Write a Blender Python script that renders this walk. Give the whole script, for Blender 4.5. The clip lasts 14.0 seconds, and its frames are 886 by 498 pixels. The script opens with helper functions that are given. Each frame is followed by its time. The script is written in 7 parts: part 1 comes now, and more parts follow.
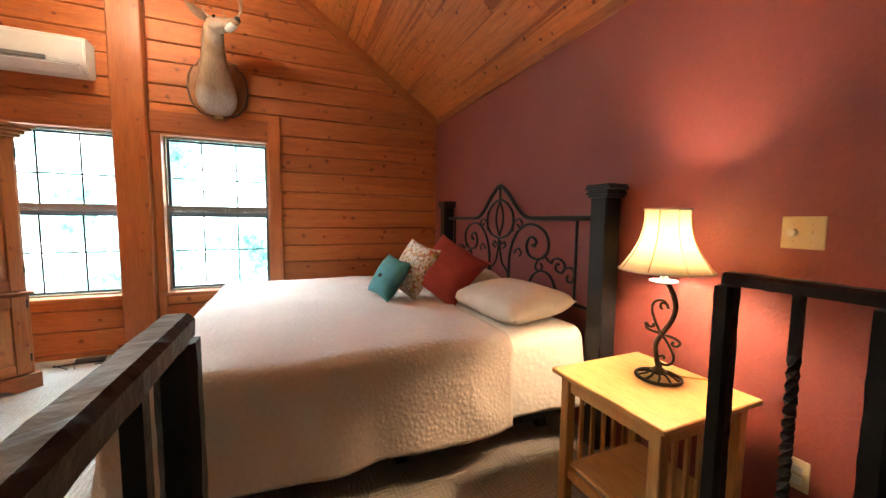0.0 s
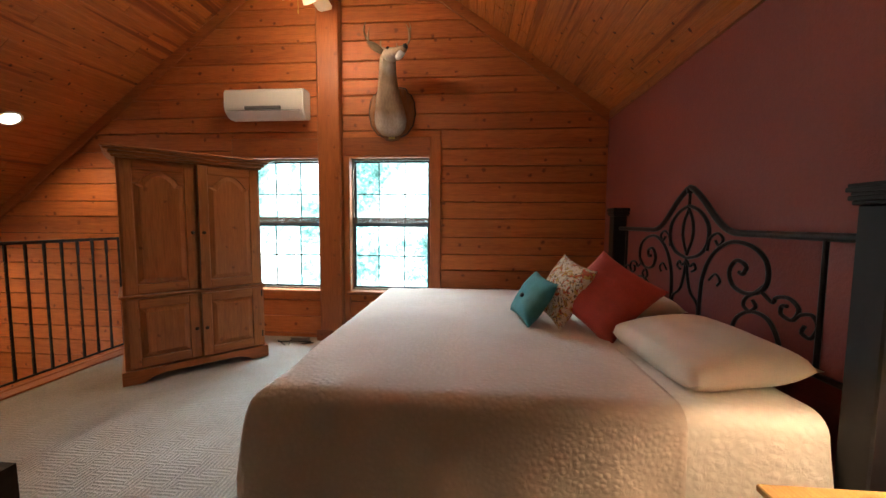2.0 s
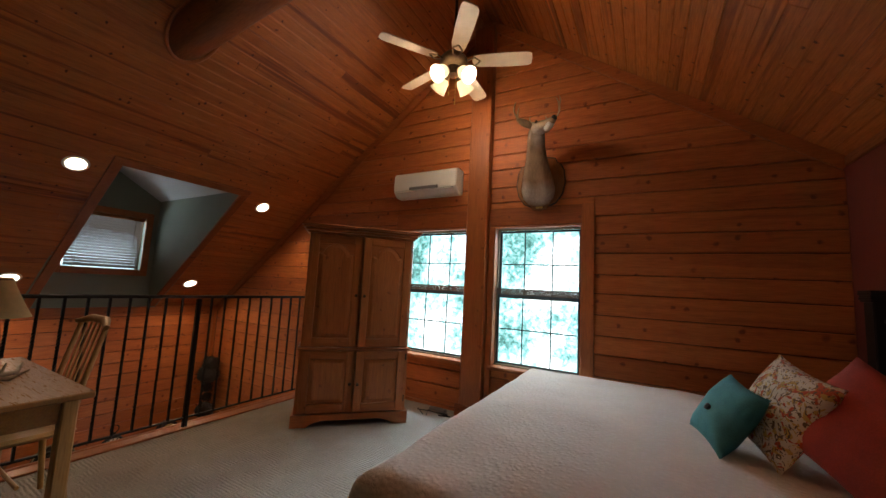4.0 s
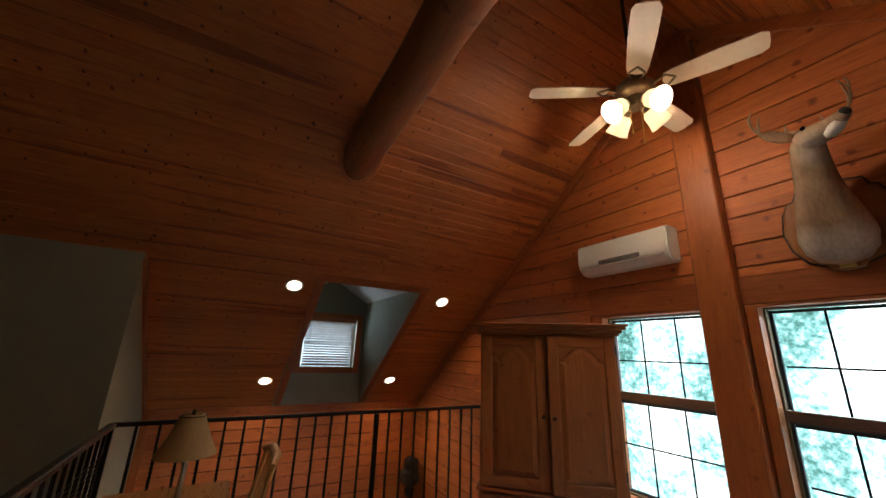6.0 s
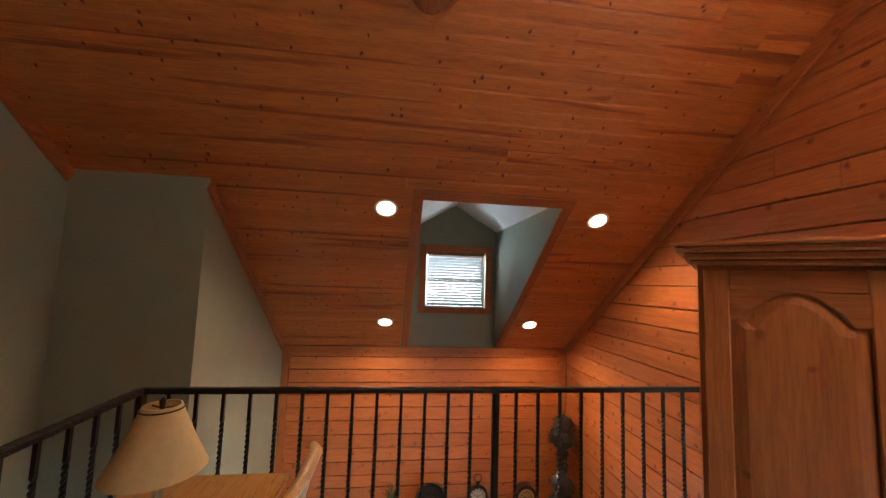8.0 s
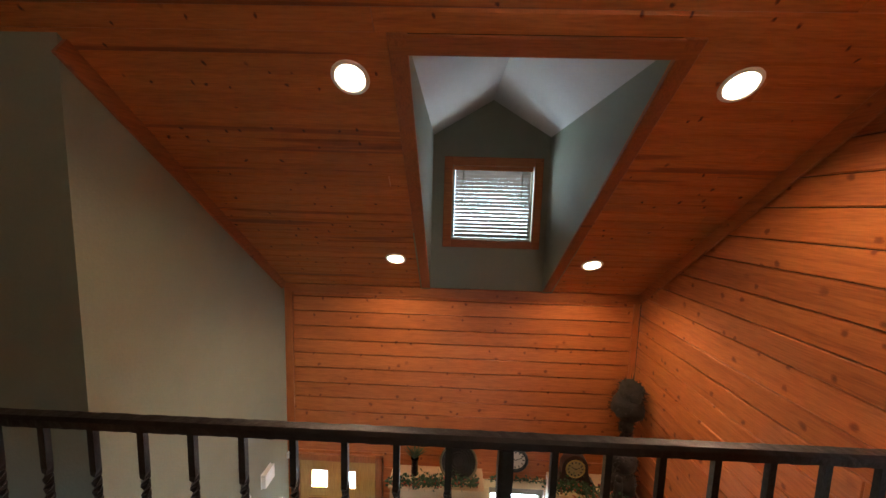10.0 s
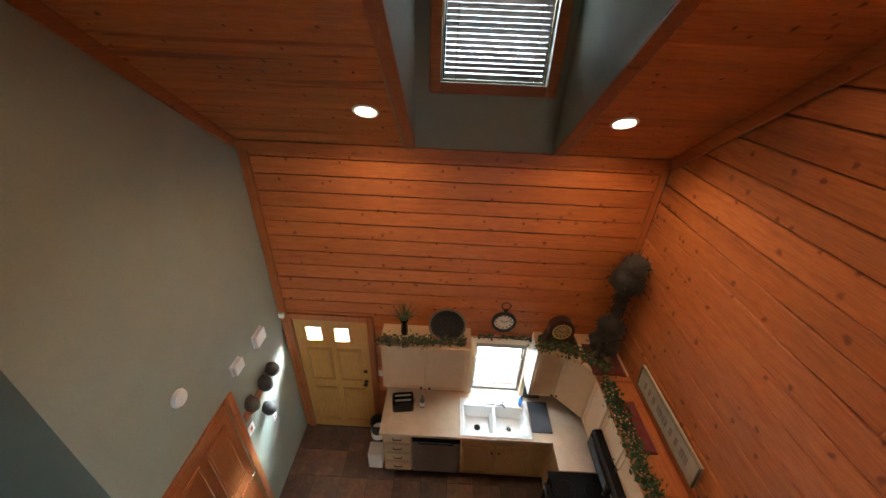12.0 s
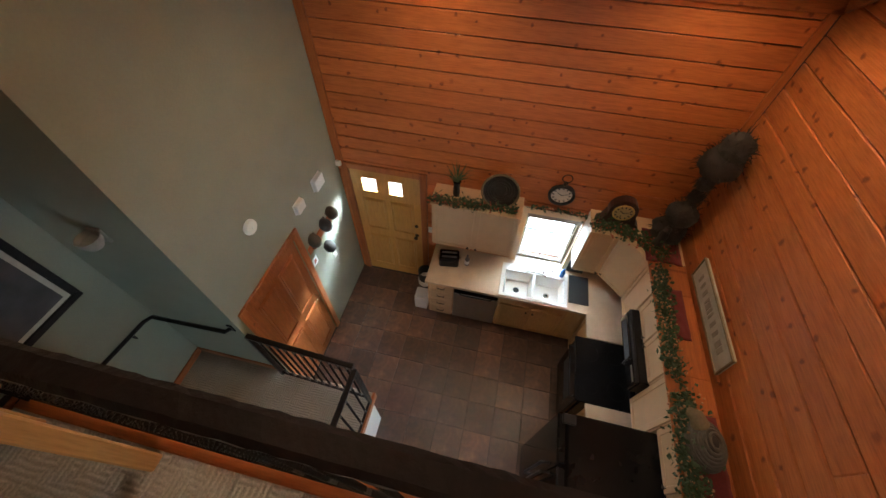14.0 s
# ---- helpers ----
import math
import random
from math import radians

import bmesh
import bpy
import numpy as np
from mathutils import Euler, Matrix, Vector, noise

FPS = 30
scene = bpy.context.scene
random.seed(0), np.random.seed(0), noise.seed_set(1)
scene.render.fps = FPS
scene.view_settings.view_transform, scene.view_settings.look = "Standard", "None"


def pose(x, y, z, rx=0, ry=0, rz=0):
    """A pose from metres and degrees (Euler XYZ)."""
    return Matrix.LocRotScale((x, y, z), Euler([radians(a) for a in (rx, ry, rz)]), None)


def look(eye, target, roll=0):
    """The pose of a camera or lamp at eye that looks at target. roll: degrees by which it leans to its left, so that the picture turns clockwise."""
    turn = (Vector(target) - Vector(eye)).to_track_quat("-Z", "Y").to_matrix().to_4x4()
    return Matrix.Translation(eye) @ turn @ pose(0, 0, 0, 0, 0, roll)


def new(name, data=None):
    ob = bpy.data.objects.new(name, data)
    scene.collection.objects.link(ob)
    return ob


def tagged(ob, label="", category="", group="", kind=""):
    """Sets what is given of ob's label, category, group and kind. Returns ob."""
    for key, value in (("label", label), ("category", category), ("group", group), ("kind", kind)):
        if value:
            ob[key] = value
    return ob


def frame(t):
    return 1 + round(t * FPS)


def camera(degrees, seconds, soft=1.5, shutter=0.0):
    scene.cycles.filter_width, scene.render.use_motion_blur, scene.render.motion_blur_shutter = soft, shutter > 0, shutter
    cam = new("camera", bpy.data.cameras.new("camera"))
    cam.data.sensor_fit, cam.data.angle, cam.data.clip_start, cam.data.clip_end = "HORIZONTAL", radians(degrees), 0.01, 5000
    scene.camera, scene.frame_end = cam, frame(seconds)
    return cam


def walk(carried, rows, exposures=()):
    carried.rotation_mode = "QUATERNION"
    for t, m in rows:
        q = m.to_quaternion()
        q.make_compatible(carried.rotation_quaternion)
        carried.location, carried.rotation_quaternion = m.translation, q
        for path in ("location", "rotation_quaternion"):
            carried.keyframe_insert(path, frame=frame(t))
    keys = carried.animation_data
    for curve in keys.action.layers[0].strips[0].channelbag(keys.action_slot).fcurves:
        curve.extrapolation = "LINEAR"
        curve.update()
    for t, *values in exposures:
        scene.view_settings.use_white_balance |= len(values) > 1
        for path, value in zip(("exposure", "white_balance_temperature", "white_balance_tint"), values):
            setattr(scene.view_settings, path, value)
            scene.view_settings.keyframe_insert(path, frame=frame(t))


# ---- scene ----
cam = camera(101.7, 14.0)
PATH = [
    (0, (0.092, 0.144, 1.127), (0.868, 1.981, 0.966), 0.6),
    (0.5, (0.231, 0.227, 1.176), (0.916, 2.101, 1.028), 0.6),
    (1, (0.278, 0.279, 1.199), (0.771, 2.211, 1.047), 0.4),
    (1.5, (0.318, 0.329, 1.209), (0.511, 2.314, 1.06), 0.4),
    (2, (0.365, 0.376, 1.19), (0.199, 2.363, 1.041), 0.4),
    (2.5, (0.419, 0.383, 1.186), (-0.082, 2.316, 1.07), 0.8),
    (2.7, (0.443, 0.37, 1.189), (-0.148, 2.279, 1.102), 1.0),
    (4.8, (0.412, 0.722, 1.263), (-0.835, 2.229, 1.681), 2.8),
    (5, (0.336, 0.74, 1.292), (-0.993, 2.159, 1.759), 2.4),
    (5.5, (0.205, 0.925, 1.392), (-1.297, 2.112, 1.97), 1.9),
    (6, (0.069, 1.185, 1.512), (-1.6, 2.139, 2.065), 2.0),
    (6.5, (-0.161, 1.376, 1.558), (-2.0, 2.011, 2.022), 2.2),
    (7, (-0.521, 1.497, 1.588), (-2.418, 2.037, 1.922), 2.1),
    (7.5, (-0.832, 1.676, 1.596), (-2.767, 2.124, 1.826), 2.1),
    (8, (-1.158, 1.849, 1.581), (-3.135, 2.096, 1.759), 2.0),
    (8.2, (-1.294, 1.906, 1.589), (-3.278, 2.098, 1.75), 1.9),
    (10.3, (-2.429, 2.356, 1.541), (-4.398, 2.258, 1.208), 1.4),
    (10.5, (-2.495, 2.407, 1.547), (-4.447, 2.289, 1.127), 1.3),
    (11, (-2.671, 2.421, 1.573), (-4.569, 2.302, 0.953), 1.2),
    (11.5, (-2.88, 2.377, 1.626), (-4.688, 2.275, 0.778), 1.4),
    (12, (-2.985, 2.359, 1.559), (-4.706, 2.335, 0.529), 2.5),
    (12.5, (-3.055, 2.385, 1.507), (-4.654, 2.486, 0.294), 2.5),
    (13, (-3.086, 2.411, 1.468), (-4.586, 2.483, 0.127), 2.3),
    (13.5, (-3.084, 2.403, 1.445), (-4.458, 2.279, -0.023), 1.8),
    (14, (-3.072, 2.392, 1.455), (-4.267, 2.145, -0.132), 1.6),
]
walk(cam, [(t, look(eye, target, roll)) for t, eye, target, roll in PATH],
     [(0, 1.2), (1, 0.9), (2, 0.38), (2.7, 0.1), (5, -0.58), (6, -0.42), (7, 0.1), (8, 0.88), (10.5, 0.46), (12.5, 0.34), (14, 0.2)])

# ---- world and large lights ----
W, E, N, S, S2 = -6.16, 1.745, 4.3, 0.43, -0.5      # west, east, north walls; south wall of the kitchen, of the stairwell
F, LF = -3.475, -0.14                               # lower floor, loft floor
RX = -1.15                                          # ridge


def zc(x):
    """Height of the ceiling."""
    return 0.68 + 0.745 * (x - W) if x < RX else 2.32 + 0.722 * (E - x)


world = bpy.data.worlds.new("world")
scene.world = world
world.use_nodes = True
_sky = world.node_tree.nodes.new("ShaderNodeTexSky")
_sky.sky_type, _sky.sun_disc, _sky.sun_elevation, _sky.sun_rotation = "NISHITA", False, radians(50), radians(200)
world.node_tree.nodes["Background"].inputs[1].default_value = 0.12
world.node_tree.links.new(_sky.outputs[0], world.node_tree.nodes["Background"].inputs[0])
_sun = new("sun", bpy.data.lights.new("sun", "SUN"))
_sun.data.energy, _sun.data.angle, _sun.data.color = 2.5, radians(0.5), (1, 0.95, 0.88)
_sun.matrix_world = pose(0, 0, 20, 40, 0, 20)


def lamp(name, at, watts, colour, radius=0.04, spot=0.0, target=None):
    data = bpy.data.lights.new(name, "SPOT" if spot else "POINT")
    data.energy, data.color, data.shadow_soft_size = watts, colour, radius
    ob = new(name, data)
    ob.location = at
    if spot:
        data.spot_size, data.spot_blend = radians(spot), 0.7
        ob.matrix_world = look(at, target)
    return ob


# ---- materials ----
def material(name, colour, rough=0.6, metal=0.0):
    m = bpy.data.materials.new(name)
    m.use_nodes = True
    b = m.node_tree.nodes["Principled BSDF"]
    b.inputs["Base Color"].default_value = (*colour, 1)
    b.inputs["Roughness"].default_value, b.inputs["Metallic"].default_value = rough, metal
    return m, m.node_tree, b


def nd(tree, kind, **values):
    n = tree.nodes.new("ShaderNode" + kind)
    for k, v in values.items():
        n.inputs[k.replace("_", " ")].default_value = v
    return n


def ramp(tree, source, stops):
    r = tree.nodes.new("ShaderNodeValToRGB")
    while len(r.color_ramp.elements) < len(stops):
        r.color_ramp.elements.new(0.5)
    for e, (p, c) in zip(r.color_ramp.elements, stops):
        e.position, e.color = p, (*c, 1)
    tree.links.new(source, r.inputs[0])
    return r.outputs[0]


def blend(tree, kind, a, b, f):
    n = tree.nodes.new("ShaderNodeMix")
    n.data_type, n.blend_type = "RGBA", kind
    for i, v in ((6, a), (7, b), (0, f)):
        if hasattr(v, "is_linked"):
            tree.links.new(v, n.inputs[i])
        else:
            n.inputs[i].default_value = (*v, 1) if i else v
    return n.outputs[2]


def mapped(tree, scale, coord="Object", shift=None):
    t = tree.nodes.new("ShaderNodeTexCoord")
    m = tree.nodes.new("ShaderNodeMapping")
    m.inputs["Scale"].default_value = scale
    tree.links.new(t.outputs[coord], m.inputs[0])
    if shift:
        tree.links.new(shift, m.inputs["Location"])
    return m.outputs[0]


def bumped(tree, bsdf, height, strength, distance=0.01):
    b = nd(tree, "Bump", Strength=strength, Distance=distance)
    tree.links.new(height, b.inputs["Height"])
    tree.links.new(b.outputs[0], bsdf.inputs["Normal"])


def plain(name, colour, rough=0.6, metal=0.0, grain=30.0, vary=0.12, bump=0.1, coord="Object"):
    """A surface with fine grain and broad mottling."""
    m, t, b = material(name, colour, rough, metal)
    v = mapped(t, (1, 1, 1), coord)
    fine, broad = nd(t, "TexNoise", Scale=grain, Detail=4.0), nd(t, "TexNoise", Scale=grain / 14, Detail=3.0)
    t.links.new(v, fine.inputs[0]), t.links.new(v, broad.inputs[0])
    dark, light = [c * (1 - vary) for c in colour], [min(1, c * (1 + vary)) for c in colour]
    c = blend(t, "MIX", ramp(t, broad.outputs[0], ((0.3, dark), (0.7, light))), ramp(t, fine.outputs[0], ((0.35, dark), (0.65, light))), 0.4)
    t.links.new(c, b.inputs["Base Color"])
    if bump:
        bumped(t, b, fine.outputs[0], bump, 0.004)
    return m


def wood(name, light, dark, axis, rough=0.45, knots=1.0, streak=0.35, island=False, vary=0.3, knot_size=1.0, across=None, heart=0.0, density=4.6):
    """Boards with grain along an axis, knots, and a tone of its own for every piece."""
    m, t, b = material(name, light, rough)
    if island:
        rnd = nd(t, "NewGeometry").outputs["Random Per Island"]
    else:
        rnd = nd(t, "ObjectInfo").outputs["Random"]
    off = nd(t, "Math")
    off.operation = "MULTIPLY"
    off.inputs[1].default_value = 37.0
    t.links.new(rnd, off.inputs[0])
    shift = nd(t, "CombineXYZ")
    for i in range(3):
        t.links.new(off.outputs[0], shift.inputs[i])
    along = [1.0 if i == axis else 14.0 for i in range(3)]
    grain = nd(t, "TexNoise", Scale=2.2, Detail=6.0, Roughness=0.65, Distortion=0.6)
    t.links.new(mapped(t, along, shift=shift.outputs[0]), grain.inputs[0])
    fine = nd(t, "TexNoise", Scale=9.0, Detail=5.0)
    t.links.new(mapped(t, along, shift=shift.outputs[0]), fine.inputs[0])
    # knots lie in the plane of the board: along the grain, and across it
    sep = nd(t, "SeparateXYZ")
    t.links.new(mapped(t, (1, 1, 1), shift=shift.outputs[0]), sep.inputs[0])
    flat = nd(t, "CombineXYZ")
    t.links.new(sep.outputs[axis], flat.inputs[0])
    t.links.new(sep.outputs[across if across is not None else (2 if axis != 2 else 0)], flat.inputs[1])
    wob = nd(t, "TexNoise", Scale=16.0, Detail=2.0)
    t.links.new(flat.outputs[0], wob.inputs[0])
    bent = blend(t, "LINEAR_LIGHT", flat.outputs[0], wob.outputs["Color"], 0.022)
    knot = nd(t, "TexVoronoi", Scale=density, Randomness=1.0)
    knot.voronoi_dimensions = "2D"
    t.links.new(bent, knot.inputs[0])
    pick = ramp(t, knot.outputs["Color"], ((0.46, (1, 1, 1)), (0.52, (0, 0, 0))))
    size = nd(t, "SeparateColor")
    t.links.new(knot.outputs["Color"], size.inputs[0])
    spread = nd(t, "MapRange", To_Min=2.1, To_Max=0.75)
    t.links.new(size.outputs[1], spread.inputs[0])
    reach = nd(t, "Math")
    reach.operation = "MULTIPLY"
    t.links.new(knot.outputs["Distance"], reach.inputs[0])
    t.links.new(spread.outputs[0], reach.inputs[1])
    long = nd(t, "TexNoise", Scale=1.0, Detail=4.0, Roughness=0.6, Distortion=0.5)
    t.links.new(mapped(t, [0.26 if i == axis else 7.0 for i in range(3)], shift=shift.outputs[0]), long.inputs[0])
    mid = [(a * 0.6 + c * 0.4) for a, c in zip(light, dark)]
    c = ramp(t, grain.outputs[0], ((0.25, dark), (0.45, mid), (0.7, light)))
    c = blend(t, "MIX", light, c, streak + 0.25)
    c = blend(t, "MULTIPLY", c, ramp(t, fine.outputs[0], ((0.3, (0.72, 0.68, 0.62)), (0.6, (1, 1, 1)))), 0.8)
    tone = ramp(t, rnd, ((0.0, (1 - vary, 1 - vary * 1.15, 1 - vary * 1.3)), (1.0, (1 + vary * 0.3, 1 + vary * 0.25, 1 + vary * 0.2))))
    c = blend(t, "MULTIPLY", c, tone, 1.0)
    if heart:
        c = blend(t, "MULTIPLY", c, ramp(t, long.outputs[0], ((0.58, (1, 1, 1)), (0.61, (0.55, 0.42, 0.34)), (0.67, (0.30, 0.19, 0.14)))), heart)
    if knots:
        k = ramp(t, reach.outputs[0], ((0.05 * knot_size, (0.19, 0.10, 0.06)), (0.085 * knot_size, (0.46, 0.32, 0.22)), (0.15 * knot_size, (1, 1, 1))))
        k = blend(t, "MIX", (1, 1, 1), k, pick)
        c = blend(t, "MULTIPLY", c, k, knots)
    t.links.new(c, b.inputs["Base Color"])
    t.links.new(ramp(t, fine.outputs[0], ((0.2, (rough + 0.15,) * 3), (0.8, (rough - 0.08,) * 3))), b.inputs["Roughness"])
    bumped(t, b, grain.outputs[0], 0.25, 0.004)
    return m


PINE, PINE_D = (0.56, 0.162, 0.038), (0.22, 0.046, 0.010)
log_x = wood("pine_log", (0.57, 0.174, 0.040), PINE_D, 0, 0.58, 0.72, heart=0.25, knot_size=1.45, density=5.0, vary=0.22)
log_y = wood("pine_board", PINE, PINE_D, 1, 0.5, 0.75, knot_size=1.4, vary=0.16, density=5.8)
trim_z = wood("pine_trim", (0.46, 0.14, 0.034), PINE_D, 2, 0.42, 0.5)
trim_x = wood("pine_trim_x", (0.46, 0.14, 0.034), PINE_D, 0, 0.42, 0.5)
trim_y = wood("pine_trim_y", (0.46, 0.14, 0.034), PINE_D, 1, 0.42, 0.5)
plank = wood("pine_ceiling", (0.58, 0.182, 0.038), (0.16, 0.036, 0.008), 1, 0.45, 1.0, island=True, vary=0.15, streak=0.3, across=0, heart=0.75, knot_size=1.0, density=6.6)
beam_wood = wood("peeled_log", (0.40, 0.125, 0.034), (0.2, 0.05, 0.013), 0, 0.5, 0.6, heart=0.3)
armoire_z = wood("armoire_pine", (0.47, 0.16, 0.042), (0.19, 0.055, 0.014), 2, 0.38, 0.5, vary=0.12)
armoire_x = wood("armoire_pine_rail", (0.44, 0.145, 0.038), (0.19, 0.055, 0.014), 0, 0.38, 0.4, vary=0.12)
door_wood = wood("door_oak", (0.38, 0.108, 0.026), (0.19, 0.055, 0.014), 2, 0.35, 0.0, vary=0.1)
door_yellow = wood("door_fir", (0.55, 0.275, 0.07), (0.4, 0.175, 0.042), 2, 0.35, 0.0, vary=0.06)
maple = wood("table_maple", (0.62, 0.36, 0.13), (0.46, 0.23, 0.075), 1, 0.3, 0.0, vary=0.08, streak=0.15)
maple_z = wood("table_maple_leg", (0.56, 0.30, 0.10), (0.42, 0.2, 0.065), 2, 0.35, 0.0, vary=0.08)
desk_wood = wood("desk_maple", (0.48, 0.23, 0.075), (0.32, 0.135, 0.04), 0, 0.28, 0.0, vary=0.08)
cab_wood = plain("cabinet_maple", (0.60, 0.395, 0.225), 0.42, 0.0, 9, 0.07, 0.03)
cab_base = wood("cabinet_base_maple", (0.60, 0.33, 0.13), (0.46, 0.23, 0.08), 2, 0.4, 0.0, vary=0.1, streak=0.2)
iron = plain("black_iron", (0.018, 0.016, 0.015), 0.42, 0.7, 60, 0.3, 0.5)
iron_red = plain("hammered_iron", (0.017, 0.012, 0.011), 0.42, 0.6, 55, 0.25, 0.5)
bronze = plain("dark_bronze", (0.055, 0.035, 0.022), 0.45, 0.7, 40, 0.35, 0.3)
post_black = plain("black_paint", (0.016, 0.015, 0.016), 0.5, 0.0, 25, 0.2, 0.1)
post_black.node_tree.nodes["Principled BSDF"].inputs["Specular IOR Level"].default_value = 0.22
green_wall = plain("sage_paint", (0.24, 0.244, 0.182), 0.75, 0.0, 60, 0.05, 0.35)
white_paint = plain("white_paint", (0.78, 0.77, 0.73), 0.6, 0.0, 40, 0.04, 0.1)
plastic = plain("white_plastic", (0.74, 0.72, 0.66), 0.35, 0.0, 20, 0.03, 0.0)
cream = plain("cream_plastic", (0.66, 0.55, 0.34), 0.4, 0.0, 20, 0.04, 0.0)
dark_plastic = plain("grey_plastic", (0.16, 0.15, 0.14), 0.4, 0.0, 20, 0.1, 0.0)
black_gloss = plain("black_enamel", (0.008, 0.008, 0.009), 0.16, 0.0, 12, 0.2, 0.02)
black_gloss.node_tree.nodes["Principled BSDF"].inputs["Specular IOR Level"].default_value = 0.25
steel = plain("stainless_steel", (0.62, 0.62, 0.63), 0.28, 1.0, 20, 0.1, 0.05)
chrome = plain("chrome", (0.7, 0.7, 0.7), 0.12, 1.0, 20, 0.05, 0.0)
brass = plain("brass", (0.62, 0.42, 0.14), 0.3, 1.0, 20, 0.1, 0.0)
enamel = plain("white_enamel", (0.80, 0.79, 0.76), 0.2, 0.0, 20, 0.02, 0.0)
laminate = plain("laminate", (0.56, 0.43, 0.30), 0.35, 0.0, 120, 0.12, 0.05)
teal = plain("teal_cloth", (0.055, 0.23, 0.24), 0.85, 0.0, 180, 0.2, 0.4)
coral = plain("coral_cloth", (0.42, 0.062, 0.048), 0.85, 0.0, 180, 0.2, 0.5)
maroon = plain("maroon_cloth", (0.16, 0.022, 0.025), 0.85, 0.0, 90, 0.2, 0.4)
linen = plain("ivory_linen", (0.70, 0.60, 0.49), 0.9, 0.0, 160, 0.05, 0.3)


def hide_mat():
    """Tan deer hide with white hair at the throat, chin and brisket."""
    m, t, b = material("deer_hide", (0.36, 0.23, 0.14), 0.9)
    v = mapped(t, (1, 1, 1))
    hair, patch = nd(t, "TexNoise", Scale=60.0, Detail=5.0), nd(t, "TexNoise", Scale=7.0, Detail=3.0)
    t.links.new(mapped(t, (1, 1, 0.25)), hair.inputs[0]), t.links.new(v, patch.inputs[0])
    c = ramp(t, patch.outputs[0], ((0.3, (0.26, 0.165, 0.10)), (0.7, (0.40, 0.27, 0.17))))
    for at, r in (((0.07, -0.36, 0.42), 0.085), ((-0.10, -0.15, -0.10), 0.10), ((0.10, -0.15, -0.10), 0.10), ((0.0, -0.13, -0.17), 0.06)):
        d = t.nodes.new("ShaderNodeVectorMath")
        d.operation = "DISTANCE"
        d.inputs[1].default_value = at
        t.links.new(v, d.inputs[0])
        c = blend(t, "MIX", c, (0.60, 0.55, 0.49), ramp(t, d.outputs["Value"], ((r * 0.25, (0.85, 0.85, 0.85)), (r * 1.5, (0, 0, 0)))))
    t.links.new(blend(t, "MULTIPLY", c, ramp(t, hair.outputs[0], ((0.3, (0.7, 0.68, 0.66)), (0.65, (1, 1, 1)))), 0.8), b.inputs["Base Color"])
    bumped(t, b, hair.outputs[0], 0.5, 0.006)
    return m


fur = hide_mat()
plaque_wood = wood("plaque_wood", (0.33, 0.15, 0.06), (0.16, 0.06, 0.022), 2, 0.25, 0.0, vary=0.05)
horn = plain("antler", (0.33, 0.24, 0.15), 0.5, 0.0, 40, 0.3, 0.4)
leaf = plain("leaf", (0.05, 0.085, 0.035), 0.6, 0.0, 30, 0.4, 0.1)
berry = plain("red_berry", (0.4, 0.07, 0.03), 0.4, 0.0, 30, 0.3, 0.0)
peach = plain("peach_bead", (0.6, 0.3, 0.16), 0.4, 0.0, 30, 0.3, 0.0)
felt = plain("hat_cloth", (0.05, 0.042, 0.035), 0.9, 0.0, 60, 0.3, 0.3)
khaki = plain("khaki_cloth", (0.2, 0.15, 0.09), 0.9, 0.0, 60, 0.3, 0.3)
fan_blade = plain("fan_blade", (0.62, 0.52, 0.40), 0.45, 0.0, 14, 0.08, 0.1)
fan_metal = plain("pewter", (0.22, 0.17, 0.12), 0.35, 0.8, 40, 0.3, 0.2)
ink = plain("ink", (0.02, 0.02, 0.02), 0.6, 0.0, 20, 0.1, 0.0)
cord_brown = plain("brown_cord", (0.45, 0.25, 0.08), 0.6, 0.0, 20, 0.1, 0.0)


def stucco_red():
    m, t, b = material("red_plaster", (0.23, 0.05, 0.038), 0.62)
    v = mapped(t, (1, 1, 1))
    broad, fine = nd(t, "TexNoise", Scale=1.2, Detail=3.0), nd(t, "TexNoise", Scale=55.0, Detail=4.0, Distortion=0.8)
    ridges = nd(t, "TexVoronoi", Scale=38.0)
    ridges.feature = "DISTANCE_TO_EDGE"
    for n in (broad, fine, ridges):
        t.links.new(v, n.inputs[0])
    c = ramp(t, broad.outputs[0], ((0.3, (0.215, 0.045, 0.036)), (0.7, (0.245, 0.056, 0.042))))
    t.links.new(blend(t, "MULTIPLY", c, ramp(t, fine.outputs[0], ((0.3, (0.9, 0.88, 0.86)), (0.65, (1, 1, 1)))), 0.7), b.inputs["Base Color"])
    h = blend(t, "MIX", ramp(t, fine.outputs[0], ((0.42, (0, 0, 0)), (0.62, (1, 1, 1)))), ramp(t, ridges.outputs["Distance"], ((0, (1, 1, 1)), (0.1, (0, 0, 0)))), 0.25)
    bumped(t, b, h, 0.22, 0.004)
    return m


